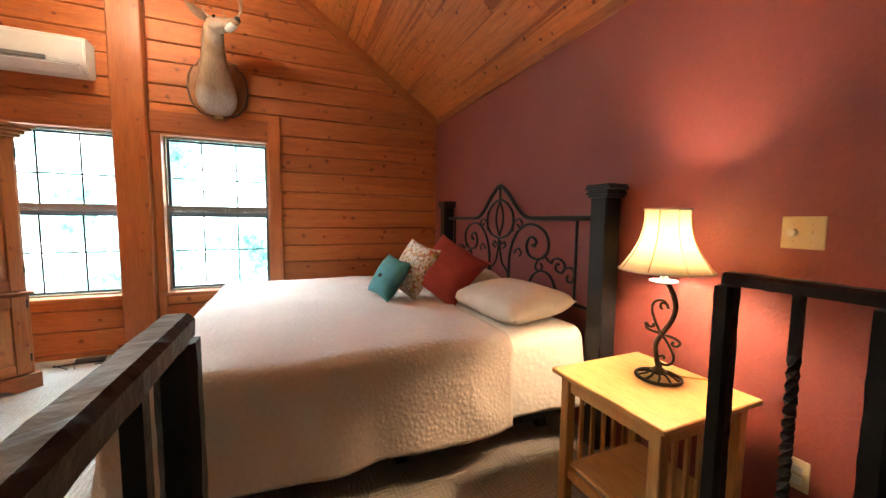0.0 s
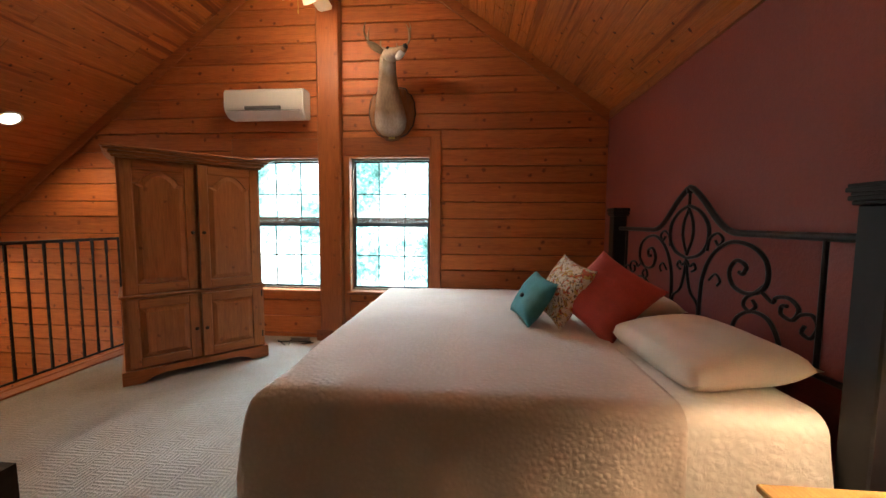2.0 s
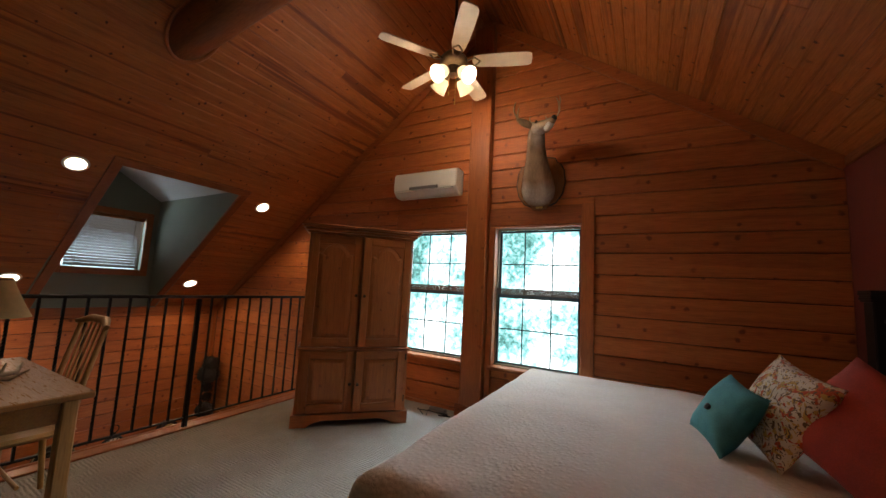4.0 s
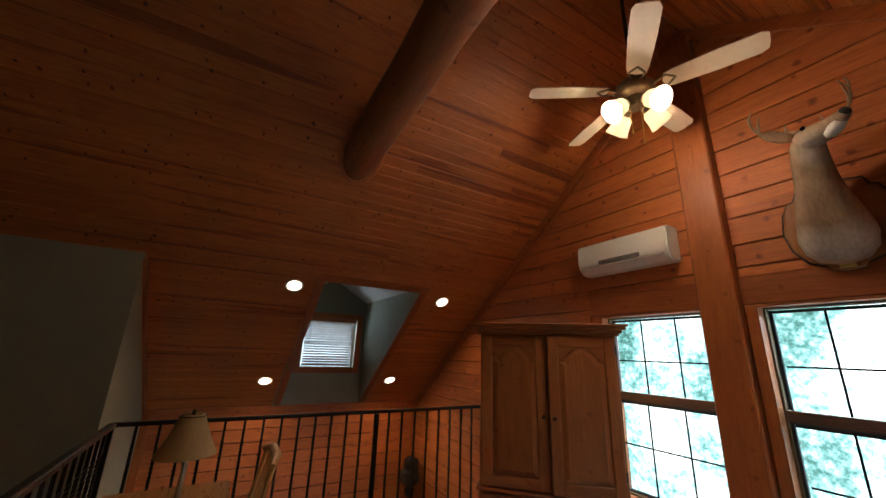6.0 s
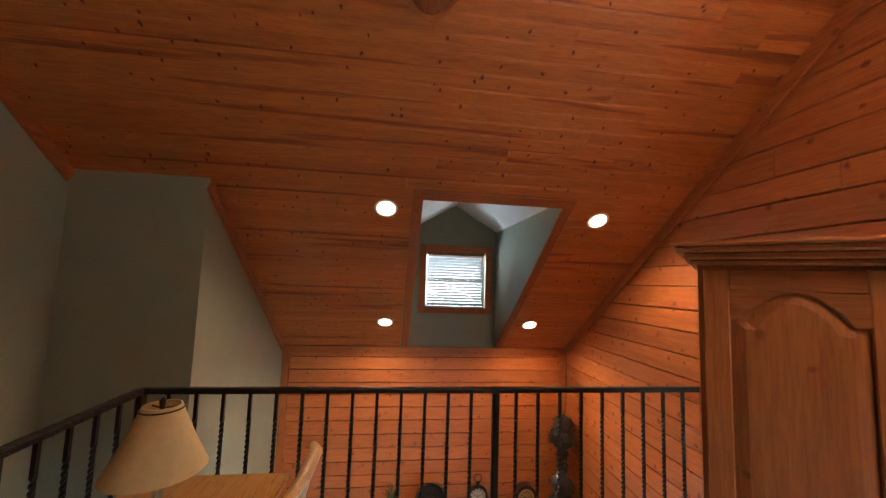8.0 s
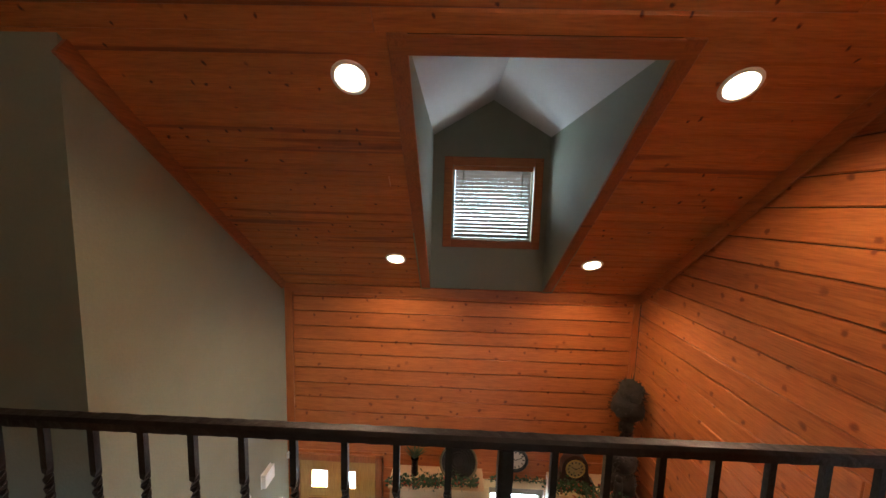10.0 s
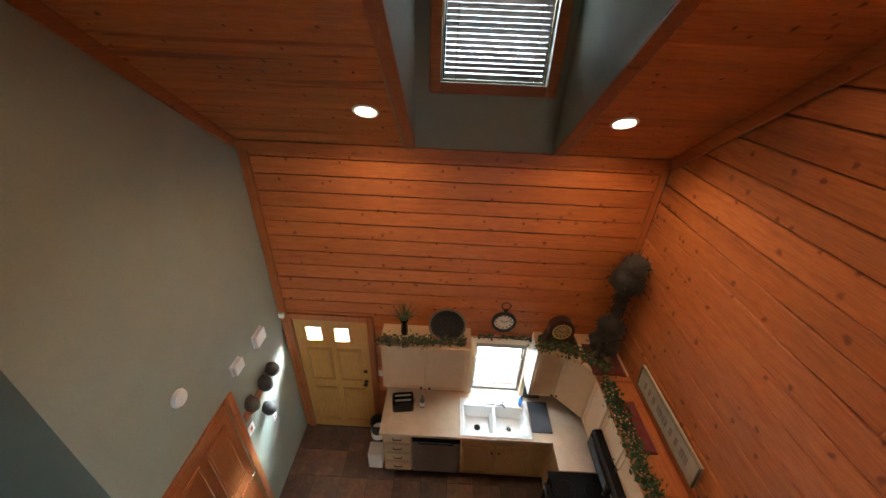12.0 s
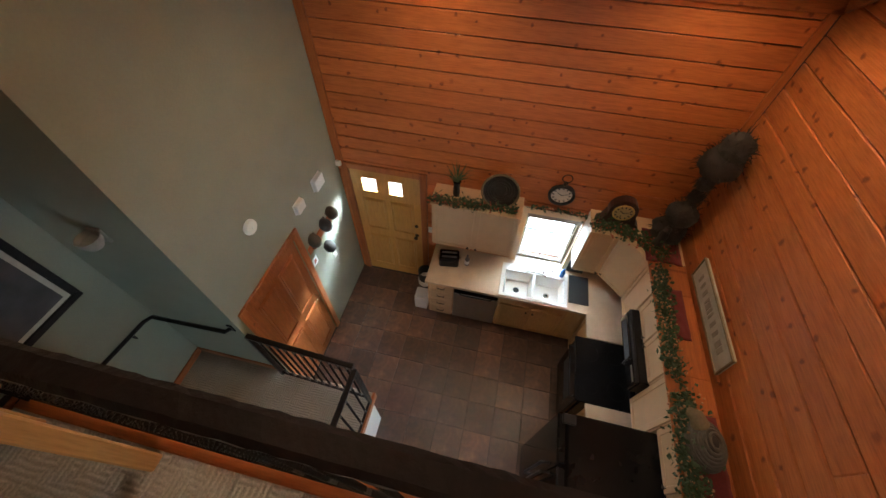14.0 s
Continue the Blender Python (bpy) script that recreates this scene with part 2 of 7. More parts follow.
def carpet_mat():
    m, t, b = material("carpet", (0.36, 0.31, 0.25), 0.95)
    v = mapped(t, (1, 1, 1))
    fine, broad = nd(t, "TexNoise", Scale=140.0, Detail=3.0), nd(t, "TexNoise", Scale=3.0, Detail=3.0)
    cell = nd(t, "TexVoronoi", Scale=17.0)
    w = nd(t, "TexWave", Scale=14.0, Distortion=2.6, Detail=2.0)
    w.wave_type, w.bands_direction = "BANDS", "Y"
    w2 = nd(t, "TexWave", Scale=14.0, Distortion=2.6, Detail=2.0)
    w2.wave_type, w2.bands_direction = "BANDS", "X"
    for n in (fine, broad, cell, w, w2):
        t.links.new(v, n.inputs[0])
    pick = ramp(t, cell.outputs["Color"], ((0.45, (0, 0, 0)), (0.55, (1, 1, 1))))
    loops = blend(t, "MIX", w.outputs["Color"], w2.outputs["Color"], pick)
    c = ramp(t, broad.outputs[0], ((0.3, (0.33, 0.285, 0.23)), (0.7, (0.40, 0.35, 0.29))))
    c = blend(t, "MULTIPLY", c, ramp(t, loops, ((0.05, (0.5, 0.48, 0.45)), (0.4, (1, 1, 1)))), 0.26)
    c = blend(t, "MULTIPLY", c, ramp(t, fine.outputs[0], ((0.3, (0.7, 0.7, 0.7)), (0.7, (1.1, 1.1, 1.1)))), 0.8)
    t.links.new(c, b.inputs["Base Color"])
    bumped(t, b, blend(t, "MIX", loops, fine.outputs[0], 0.45), 0.7, 0.01)
    return m


def tile_mat():
    m, t, b = material("slate_tile", (0.12, 0.075, 0.055), 0.3)
    v = mapped(t, (1, 1, 1))
    rnd = nd(t, "ObjectInfo").outputs["Random"]
    a, f = nd(t, "TexNoise", Scale=4.5, Detail=6.0, Distortion=0.8), nd(t, "TexNoise", Scale=30.0, Detail=5.0)
    t.links.new(v, a.inputs[0]), t.links.new(v, f.inputs[0])
    c = ramp(t, a.outputs[0], ((0.28, (0.055, 0.042, 0.04)), (0.5, (0.115, 0.072, 0.055)), (0.72, (0.20, 0.13, 0.09))))
    c = blend(t, "MULTIPLY", c, ramp(t, rnd, ((0, (0.72, 0.64, 0.6)), (0.55, (1.08, 0.95, 0.88)), (1, (1.75, 1.45, 1.25)))), 1.0)
    c = blend(t, "MULTIPLY", c, ramp(t, f.outputs[0], ((0.3, (0.75, 0.75, 0.75)), (0.7, (1.1, 1.1, 1.1)))), 0.8)
    t.links.new(c, b.inputs["Base Color"])
    bumped(t, b, a.outputs[0], 0.3, 0.006)
    return m


def quilt_mat(name, colour, scale):
    m, t, b = material(name, colour, 0.92)
    v = mapped(t, (1, 1, 1))
    cells, wob = nd(t, "TexVoronoi", Scale=scale, Randomness=0.85), nd(t, "TexNoise", Scale=3.0, Detail=4.0)
    thread = nd(t, "TexNoise", Scale=220.0, Detail=2.0)
    for n in (cells, wob, thread):
        t.links.new(v, n.inputs[0])
    c = ramp(t, wob.outputs[0], ((0.3, [k * 0.92 for k in colour]), (0.7, [min(1, k * 1.05) for k in colour])))
    t.links.new(blend(t, "MULTIPLY", c, ramp(t, cells.outputs["Distance"], ((0.1, (1, 1, 1)), (0.6, (0.9, 0.89, 0.87)))), 0.6), b.inputs["Base Color"])
    b.inputs["Sheen Weight"].default_value = 0.2
    crease = nd(t, "TexNoise", Scale=13.0, Detail=6.0, Roughness=0.62, Distortion=1.6)
    t.links.new(v, crease.inputs[0])
    h = blend(t, "MIX", ramp(t, cells.outputs["Distance"], ((0.0, (1, 1, 1)), (0.6, (0, 0, 0)))), thread.outputs[0], 0.15)
    h = blend(t, "MIX", h, crease.outputs[0], 0.6)
    bumped(t, b, h, 0.75, 0.011)
    return m


def print_mat():
    m, t, b = material("printed_cloth", (0.7, 0.62, 0.5), 0.9)
    v = mapped(t, (1, 1, 1))
    base = (0.68, 0.60, 0.48)
    c = base
    for s, d, tone in ((9, 3.0, (0.5, 0.09, 0.03)), (13, 4.0, (0.55, 0.36, 0.1)), (17, 5.0, (0.16, 0.1, 0.06))):
        n = nd(t, "TexNoise", Scale=s, Detail=1.0, Distortion=d)
        t.links.new(v, n.inputs[0])
        c = blend(t, "MIX", c, tone, ramp(t, n.outputs[0], ((0.585, (0, 0, 0)), (0.605, (1, 1, 1)))))
    t.links.new(c, b.inputs["Base Color"])
    return m


def glowing(name, colour, strength):
    m, t, b = material(name, colour)
    b.inputs["Emission Color"].default_value = (*colour, 1)
    b.inputs["Emission Strength"].default_value = strength
    return m


def shade_mat(name, colour, share=0.55):
    m, t, b = material(name, colour, 0.8)
    tr = nd(t, "BsdfTranslucent", Color=(*colour, 1))
    mix = nd(t, "MixShader", Fac=share)
    t.links.new(b.outputs[0], mix.inputs[1]), t.links.new(tr.outputs[0], mix.inputs[2])
    t.links.new(mix.outputs[0], t.nodes["Material Output"].inputs[0])
    v = mapped(t, (1, 1, 1))
    n = nd(t, "TexNoise", Scale=40.0, Detail=4.0)
    t.links.new(v, n.inputs[0])
    c = ramp(t, n.outputs[0], ((0.3, [k * 0.9 for k in colour]), (0.7, colour)))
    t.links.new(c, b.inputs["Base Color"]), t.links.new(c, tr.inputs["Color"])
    return m


def glass_mat():
    m, t, b = material("window_glass", (1, 1, 1), 0.02)
    b.inputs["Transmission Weight"].default_value, b.inputs["IOR"].default_value = 1.0, 1.05
    return m


def foliage_backdrop(strength, white=0.0):
    """Overexposed leaves and sky behind the windows."""
    m, t, b = material("bright_foliage", (0, 0, 0), 1.0)
    v = mapped(t, (1, 1, 1))
    big, small = nd(t, "TexNoise", Scale=0.9, Detail=3.0), nd(t, "TexNoise", Scale=7.0, Detail=7.0, Roughness=0.75)
    t.links.new(v, big.inputs[0]), t.links.new(v, small.inputs[0])
    f = blend(t, "MIX", big.outputs[0], small.outputs[0], 0.55)
    c = ramp(t, f, ((0.36, (0.025, 0.075, 0.065)), (0.44, (0.08, 0.2, 0.19)), (0.51, (0.26, 0.48, 0.5)), (0.61, (1, 1, 1))))
    c = blend(t, "MIX", c, (0.72, 0.90, 1.0), white)
    t.links.new(c, b.inputs["Emission Color"])
    b.inputs["Emission Strength"].default_value = strength
    b.inputs["Specular IOR Level"].default_value = 0
    return m


red_wall, carpet, tile = stucco_red(), carpet_mat(), tile_mat()
coverlet_mat, quilt = quilt_mat("coverlet", (0.66, 0.535, 0.435), 44), quilt_mat("quilted_cotton", (0.80, 0.73, 0.64), 30)
printed, glass = print_mat(), glass_mat()
lamp_shade = shade_mat("lamp_shade", (0.88, 0.79, 0.60), 0.72)
desk_shade = shade_mat("hide_shade", (0.66, 0.47, 0.23), 0.3)
frosted = shade_mat("frosted_glass", (0.88, 0.82, 0.72), 0.65)
bulb_mat = glowing("warm_bulb", (1.0, 0.78, 0.5), 60)
can_mat = glowing("can_lens", (1.0, 0.86, 0.66), 14)
grout = plain("grout", (0.05, 0.04, 0.035), 0.9, 0.0, 60, 0.1, 0.2)
wall_back = plain("dark_joint", (0.06, 0.02, 0.008), 0.8, 0.0, 30, 0.2, 0.1)
# white blinds with their backlit dimness put into the colour
slat_backlit = plain("blind_slat", (0.20, 0.15, 0.12), 0.5, 0.0, 20, 0.04, 0.0)
art_dark = plain("print_dark", (0.05, 0.05, 0.055), 0.5, 0.0, 5, 0.8, 0.0)
wicker = plain("wicker", (0.026, 0.018, 0.013), 0.8, 0.0, 50, 0.4, 0.6)
faded_ink = plain("faded_ink", (0.30, 0.28, 0.23), 0.8, 0.0, 20, 0.3, 0.0)
dormer_white = plain("dormer_white", (0.50, 0.46, 0.43), 0.75, 0.0, 40, 0.05, 0.15)
sign_mat = plain("weathered_sign", (0.46, 0.45, 0.39), 0.7, 0.0, 8, 0.3, 0.2)


# ---- mesh helpers ----
def part(name, bm, mat, parent=None, label="", smooth=None):
    """Links a bmesh as one mesh object under a thing or a part."""
    me = bpy.data.meshes.new(name)
    if smooth is not None:
        for f in bm.faces:
            f.smooth = True
    bm.to_mesh(me)
    bm.free()
    me.materials.append(mat)
    if smooth is not None:
        me.set_sharp_from_angle(angle=radians(smooth))
    ob = new(name, me)
    if parent:
        ob.parent = parent
    if label:
        ob["label"] = label
    return ob


def thing(name, label, category, at=(0, 0, 0), rz=0.0, group="", kind=""):
    ob = new(name)
    ob.empty_display_size = 0.1
    ob.matrix_world = pose(*at, 0, 0, rz)
    return tagged(ob, label, category, group, kind)


def box(bm, x0, y0, z0, x1, y1, z1, bevel=0.0, m=None):
    vs = bmesh.ops.create_cube(bm, size=1.0)["verts"]
    for v in vs:
        v.co = Vector((x0 + (v.co.x + 0.5) * (x1 - x0), y0 + (v.co.y + 0.5) * (y1 - y0), z0 + (v.co.z + 0.5) * (z1 - z0)))
    if bevel:
        es = list({e for v in vs for e in v.link_edges})
        r = bmesh.ops.bevel(bm, geom=es, offset=bevel, segments=1, affect="EDGES")
        vs = [v for v in r["verts"]] + [v for v in vs if v.is_valid]
    if m is not None:
        for v in set(vs):
            v.co = m @ v.co
    return bm


def B(*a, **k):
    return box(bmesh.new(), *a, **k)


def tube(bm, pts, r, seg=8, taper=1.0, closed=False, caps=True):
    """A round bar along points."""
    pts = [Vector(p) for p in pts]
    n, rings, up = len(pts), [], Vector((0.31, 0.22, 0.92))
    for i, p in enumerate(pts):
        a, b = pts[max(i - 1, 0)], pts[min(i + 1, n - 1)]
        if closed:
            a, b = pts[i - 1], pts[(i + 1) % n]
        d = (b - a).normalized()
        u = d.cross(up)
        if u.length < 0.05:
            u = d.cross(Vector((1, 0, 0)))
        u.normalize()
        w = d.cross(u)
        rr = (r[i] if isinstance(r, (list, tuple)) else r * (1 + (taper - 1) * i / max(1, n - 1)))
        rings.append([bm.verts.new(p + rr * (math.cos(2 * math.pi * k / seg) * u + math.sin(2 * math.pi * k / seg) * w)) for k in range(seg)])
    for i in range(n if closed else n - 1):
        a, b = rings[i], rings[(i + 1) % n]
        for k in range(seg):
            bm.faces.new((a[k], a[(k + 1) % seg], b[(k + 1) % seg], b[k]))
    if caps and not closed:
        bm.faces.new(rings[0]), bm.faces.new(rings[-1][::-1])
    return bm


def lathe(bm, profile, at=(0, 0, 0), seg=24, m=None):
    """A turned shape: (radius, height) pairs round z."""
    rings = []
    for r, z in profile:
        rings.append([bm.verts.new(Vector(at) + Vector((r * math.cos(2 * math.pi * k / seg), r * math.sin(2 * math.pi * k / seg), z))) for k in range(seg)])
    for a, b in zip(rings, rings[1:]):
        for k in range(seg):
            bm.faces.new((a[k], a[(k + 1) % seg], b[(k + 1) % seg], b[k]))
    if profile[0][0] > 1e-4:
        bm.faces.new(rings[0][::-1])
    if profile[-1][0] > 1e-4:
        bm.faces.new(rings[-1])
    if m is not None:
        for ring in rings:
            for v in ring:
                v.co = m @ v.co
    bmesh.ops.remove_doubles(bm, verts=[v for ring in rings for v in ring], dist=1e-5)
    return bm


def bend(pts, k=5):
    """A smooth curve through control points."""
    out, n = [], len(pts)
    for i in range(n - 1):
        p0, p1, p2, p3 = (Vector(pts[max(i - 1, 0)]), Vector(pts[i]), Vector(pts[i + 1]), Vector(pts[min(i + 2, n - 1)]))
        for j in range(k):
            u = j / k
            out.append(tuple(0.5 * (2 * p1 + (p2 - p0) * u + (2 * p0 - 5 * p1 + 4 * p2 - p3) * u * u + (3 * p1 - p0 - 3 * p2 + p3) * u ** 3)))
    return out + [tuple(pts[-1])]


def prism(bm, outline, x0, x1, place):
    """An outline of (a, b) pairs drawn out from x0 to x1; place(x, a, b) gives the point."""
    lo, hi = [bm.verts.new(place(x0, a, b)) for a, b in outline], [bm.verts.new(place(x1, a, b)) for a, b in outline]
    n = len(outline)
    bm.faces.new(lo), bm.faces.new(hi[::-1])
    for i in range(n):
        bm.faces.new((lo[i], hi[i], hi[(i + 1) % n], lo[(i + 1) % n]))
    bmesh.ops.recalc_face_normals(bm, faces=bm.faces)
    return bm


def board(axis, quad, inner, outer, cham=0.008):
    """One wall board: a quad of (u, z) corners, its face at 'outer', its back at 'inner', with eased edges."""
    bm = bmesh.new()
    cu, cz = sum(q[0] for q in quad) / 4, sum(q[1] for q in quad) / 4
    hu, hz = max(abs(q[0] - cu) for q in quad), max(abs(q[1] - cz) for q in quad)
    s = 1 if outer > inner else -1

    def P(u, z, d):
        return Vector((u, d, z)) if axis == "x" else Vector((d, u, z))

    shrink = [(cu + (u - cu) * max(0.2, 1 - cham / max(hu, 1e-3)), cz + (z - cz) * max(0.2, 1 - cham / max(hz, 1e-3))) for u, z in quad]
    rows = [[bm.verts.new(P(u, z, inner)) for u, z in quad], [bm.verts.new(P(u, z, outer - s * cham)) for u, z in quad], [bm.verts.new(P(u, z, outer)) for u, z in shrink]]
    for a, b in zip(rows, rows[1:]):
        for k in range(4):
            bm.faces.new((a[k], a[(k + 1) % 4], b[(k + 1) % 4], b[k]))
    bm.faces.new(rows[2])
    bmesh.ops.recalc_face_normals(bm, faces=bm.faces)
    return bm


def boarded(parent, name, mat, axis, u0, u1, z0, z1, step, inner, outer, holes=(), top=None, split=0.0, rng=None, cham=0.008, phase=0.0):
    """Courses of boards over a wall, cut round its openings and under its slope."""
    edges, z = [z0], z0 + (phase or step)
    while z < z1 - 0.03:
        edges.append(z + rng.uniform(-0.07, 0.07) * step)
        z += step
    edges.append(z1)
    for lo_z, hi_z in zip(edges, edges[1:]):
        a, b = lo_z + 0.0035, hi_z - 0.0035
        us = sorted({u0, u1, *[min(max(v, u0), u1) for h in holes if h[2] < b and h[3] > a for v in h[:2]]})
        spans = []                                        # (u, u, z, z) of what the openings leave
        for s0, s1 in zip(us, us[1:]):
            free, c = [(a, b)], (s0 + s1) / 2
            for h0, h1, k0, k1 in holes:
                if h0 < c < h1:
                    free = [p for f0, f1 in free for p in ((f0, min(f1, k0)), (max(f0, k1), f1)) if p[1] - p[0] > 0.008]
            for f0, f1 in free:
                if spans and spans[-1][1] == s0 and spans[-1][2:] == (f0, f1):
                    spans[-1] = (spans[-1][0], s1, f0, f1)
                else:
                    spans.append((s0, s1, f0, f1))
        for s0, s1, f0, f1 in spans:
            cuts = [s0]
            while split and s1 - cuts[-1] > split * 1.3:
                cuts.append(cuts[-1] + split * rng.uniform(0.6, 1.2))
            cuts.append(s1)
            for c0, c1 in zip(cuts, cuts[1:]):
                if c1 - c0 < 0.02:
                    continue
                q = [[c0, f0], [c1 - 0.001, f0], [c1 - 0.001, f1], [c0, f1]]
                if top:
                    q = top(q)
                if q:
                    part(name, board(axis, q, inner, outer + rng.uniform(-0.002, 0.002), min(cham, (f1 - f0) * 0.3)), mat, parent)


def under_gable(q):
    """Cuts a board of the gable wall by the two slopes."""
    (a, zb), (b, _), _, (_, zt) = q[0], q[1], q[2], q[3]

    def left(z):
        return W + (z - 0.68) / 0.745

    def right(z):
        return E - (z - 2.32) / 0.722
    q = [[max(a, left(zb)), zb], [min(b, right(zb)), zb], [min(b, right(zt)), zt], [max(a, left(zt)), zt]]
    if q[1][0] - q[0][0] < 0.02:
        return None
    if q[2][0] < q[3][0]:
        q[2][0] = q[3][0] = (q[2][0] + q[3][0]) / 2
    return q


rng = random.Random(5)
# ---- floors ----
lower_floor = tagged(part("floor", B(W - 0.2, S2 - 0.1, F - 0.2, E + 0.2, N + 0.2, F - 0.008), grout), "brown slate tile floor of the kitchen", "floor", kind="structure")
loft = bmesh.new()
box(loft, -3.18, 0.62, LF - 0.3, E, N, LF)
box(loft, -0.06, S2, LF - 0.3, E, 0.62, LF)
loft_floor = tagged(part("floor_loft", loft, carpet), "patterned beige loop pile carpet on the loft floor", "carpet", kind="structure")
tagged(part("trim_loft_edge", B(-3.22, 0.6, LF - 0.31, -3.185, N - 0.03, LF + 0.02, bevel=0.006), trim_y), "varnished pine edge board of the loft", "trim", kind="structure")
tagged(part("trim_loft_border", B(-3.18, 0.63, LF + 0.001, -3.06, N - 0.03, LF + 0.016, bevel=0.004), trim_y), "varnished pine border under the loft railing", "trim", kind="structure")
tagged(part("trim_stair_edge", B(-3.13, 0.575, LF - 0.31, -0.08, 0.617, LF + 0.02, bevel=0.008), trim_x), "varnished pine edge board along the stairwell", "trim", kind="structure")

# ---- walls ----
WIN_R, WIN_L = (-1.0, -0.11, 0.41, 1.89), (-2.215, -1.325, 0.41, 1.89)
LOW = [(-1.0, -0.11, -2.75, -1.25), (-2.215, -1.325, -2.75, -1.25)]          # unseen windows added under the loft, for the bluish daylight on the floor
KWIN = (2.767, 3.40, -2.56, -1.62)
DWIN = (2.235, 3.09, 1.22, 2.0)
DOOR = (0.56, 1.45, F, -1.40)


def slab_wall(name, label, mat, axis, u0, u1, z0, z1, d0, d1, holes=(), top=None):
    """A solid wall with openings through it, from blocks that butt together."""
    bm = bmesh.new()
    us = sorted({u0, u1, *[h[0] for h in holes], *[h[1] for h in holes]})
    for a, b in zip(us, us[1:]):
        spans, c = [(z0, z1)], (a + b) / 2
        for h0, h1, k0, k1 in holes:
            if h0 < c < h1:
                spans = [p for s0, s1 in spans for p in ((s0, min(s1, k0)), (max(s0, k1), s1)) if p[1] - p[0] > 0.005]
        for s0, s1 in spans:
            n = 1 if not top else max(1, int((b - a) / 0.05))
            tl = top(a) if top and s1 == z1 else s1
            tr = top(b) if top and s1 == z1 else s1
            mid = [(a, s0), (b, s0), (b, tr), (a, tl)]
            if top and s1 == z1 and a < RX < b:
                mid = [(a, s0), (b, s0), (b, tr), (RX, top(RX)), (a, tl)]
            tmp = bmesh.new()
            prism(tmp, mid, d0, d1, (lambda d, u, z: (u, d, z)) if axis == "x" else (lambda d, u, z: (d, u, z)))
            me = bpy.data.meshes.new("tmp")
            tmp.to_mesh(me)
            tmp.free()
            bm.from_mesh(me)
            bpy.data.meshes.remove(me)
    return tagged(part(name, bm, mat), label, "wall", kind="structure")


wall_n = slab_wall("wall_north", "honey pine log gable wall with recessed joints", wall_back, "x", W - 0.2, E + 0.2, F, 6, N + 0.03, N + 0.2, [WIN_R, WIN_L, *LOW], top=lambda x: zc(min(max(x, W), E)) + 0.1)
wall_w = slab_wall("wall_west", "honey pine boarded kitchen wall", wall_back, "y", S2 - 0.2, N, F, 0.75, W - 0.2, W - 0.022, [KWIN, DOOR])
wall_e = slab_wall("wall_east", "dark red textured plaster wall behind the bed", red_wall, "y", S2 - 0.2, N + 0.03, F, 2.42, E, E + 0.15)
wall_s = slab_wall("wall_south", "sage green painted kitchen wall", green_wall, "x", W, -4.0, F, 6, S - 0.15, S, [(-5.0, -4.15, F, -1.42)], top=lambda x: zc(x) + 0.03)
wall_bump = slab_wall("wall_stair_end", "sage green painted return wall of the stairwell", green_wall, "y", S2, S - 0.15, F, zc(-4.0) + 0.03, -4.15, -4.0)
wall_s2 = slab_wall("wall_stairwell", "sage green painted stairwell wall", green_wall, "x", -4.15, E + 0.15, F, 6, S2 - 0.15, S2, top=lambda x: zc(min(x, E)) + 0.03)
wall_under = slab_wall("wall_under_loft", "plain painted wall under the loft", green_wall, "x", -3.1, E, F, LF - 0.31, 0.5, 0.6)

# ---- ceiling of planks ----
def slope_points(x0, x1, y0, y1, off):
    return [(x0, y0, zc(x0) + off), (x1, y0, zc(x1) + off), (x1, y1, zc(x1) + off), (x0, y1, zc(x0) + off)]


def ceiling_half(x_low, x_high, n, hole=None):
    """Planks along y from the wall to the ridge, each with eased edges."""
    verts, faces = [], []
    for i in range(n):
        a, b = x_low + (x_high - x_low) * i / n, x_low + (x_high - x_low) * (i + 1) / n
        cuts = [S2 - 0.1]
        while cuts[-1] < N:
            cuts.append(cuts[-1] + rng.uniform(2.4, 5.2))
        cuts[-1] = N + 0.03
        if hole:
            lo, hi = min(a, b), max(a, b)
            if lo < hole[1] - 0.01 and hi > hole[0]:
                cuts = [c for c in cuts if not hole[2] - 0.15 < c < hole[3] + 0.15] + [hole[2], hole[3]]
                cuts.sort()
        for c, d in zip(cuts, cuts[1:]):
            if hole and min(a, b) < hole[1] - 0.01 and max(a, b) > hole[0] and c >= hole[2] - 0.01 and d <= hole[3] + 0.01:
                continue
            up = rng.uniform(0, 0.003)
            g, e = 0.0035 * (1 if b > a else -1), 0.0025
            base = len(verts)
            verts += [(a, c, zc(a) + 0.03), (b, c, zc(b) + 0.03), (b, d, zc(b) + 0.03), (a, d, zc(a) + 0.03)]
            verts += [(a, c + e, zc(a) + 0.009), (b, c + e, zc(b) + 0.009), (b, d - e, zc(b) + 0.009), (a, d - e, zc(a) + 0.009)]
            a2, b2 = a + g * 2, b - g * 2
            verts += [(a2, c + e, zc(a2) + up), (b2, c + e, zc(b2) + up), (b2, d - e, zc(b2) + up), (a2, d - e, zc(a2) + up)]
            for r in (0, 4):
                for k in range(4):
                    faces.append((base + r + k, base + r + (k + 1) % 4, base + r + 4 + (k + 1) % 4, base + r + 4 + k))
            faces.append((base + 8, base + 9, base + 10, base + 11))
    me = bpy.data.meshes.new("ceiling")
    me.from_pydata(verts, [], faces)
    bm = bmesh.new()
    bm.from_mesh(me)
    bmesh.ops.recalc_face_normals(bm, faces=bm.faces)
    bpy.data.meshes.remove(me)
    return bm


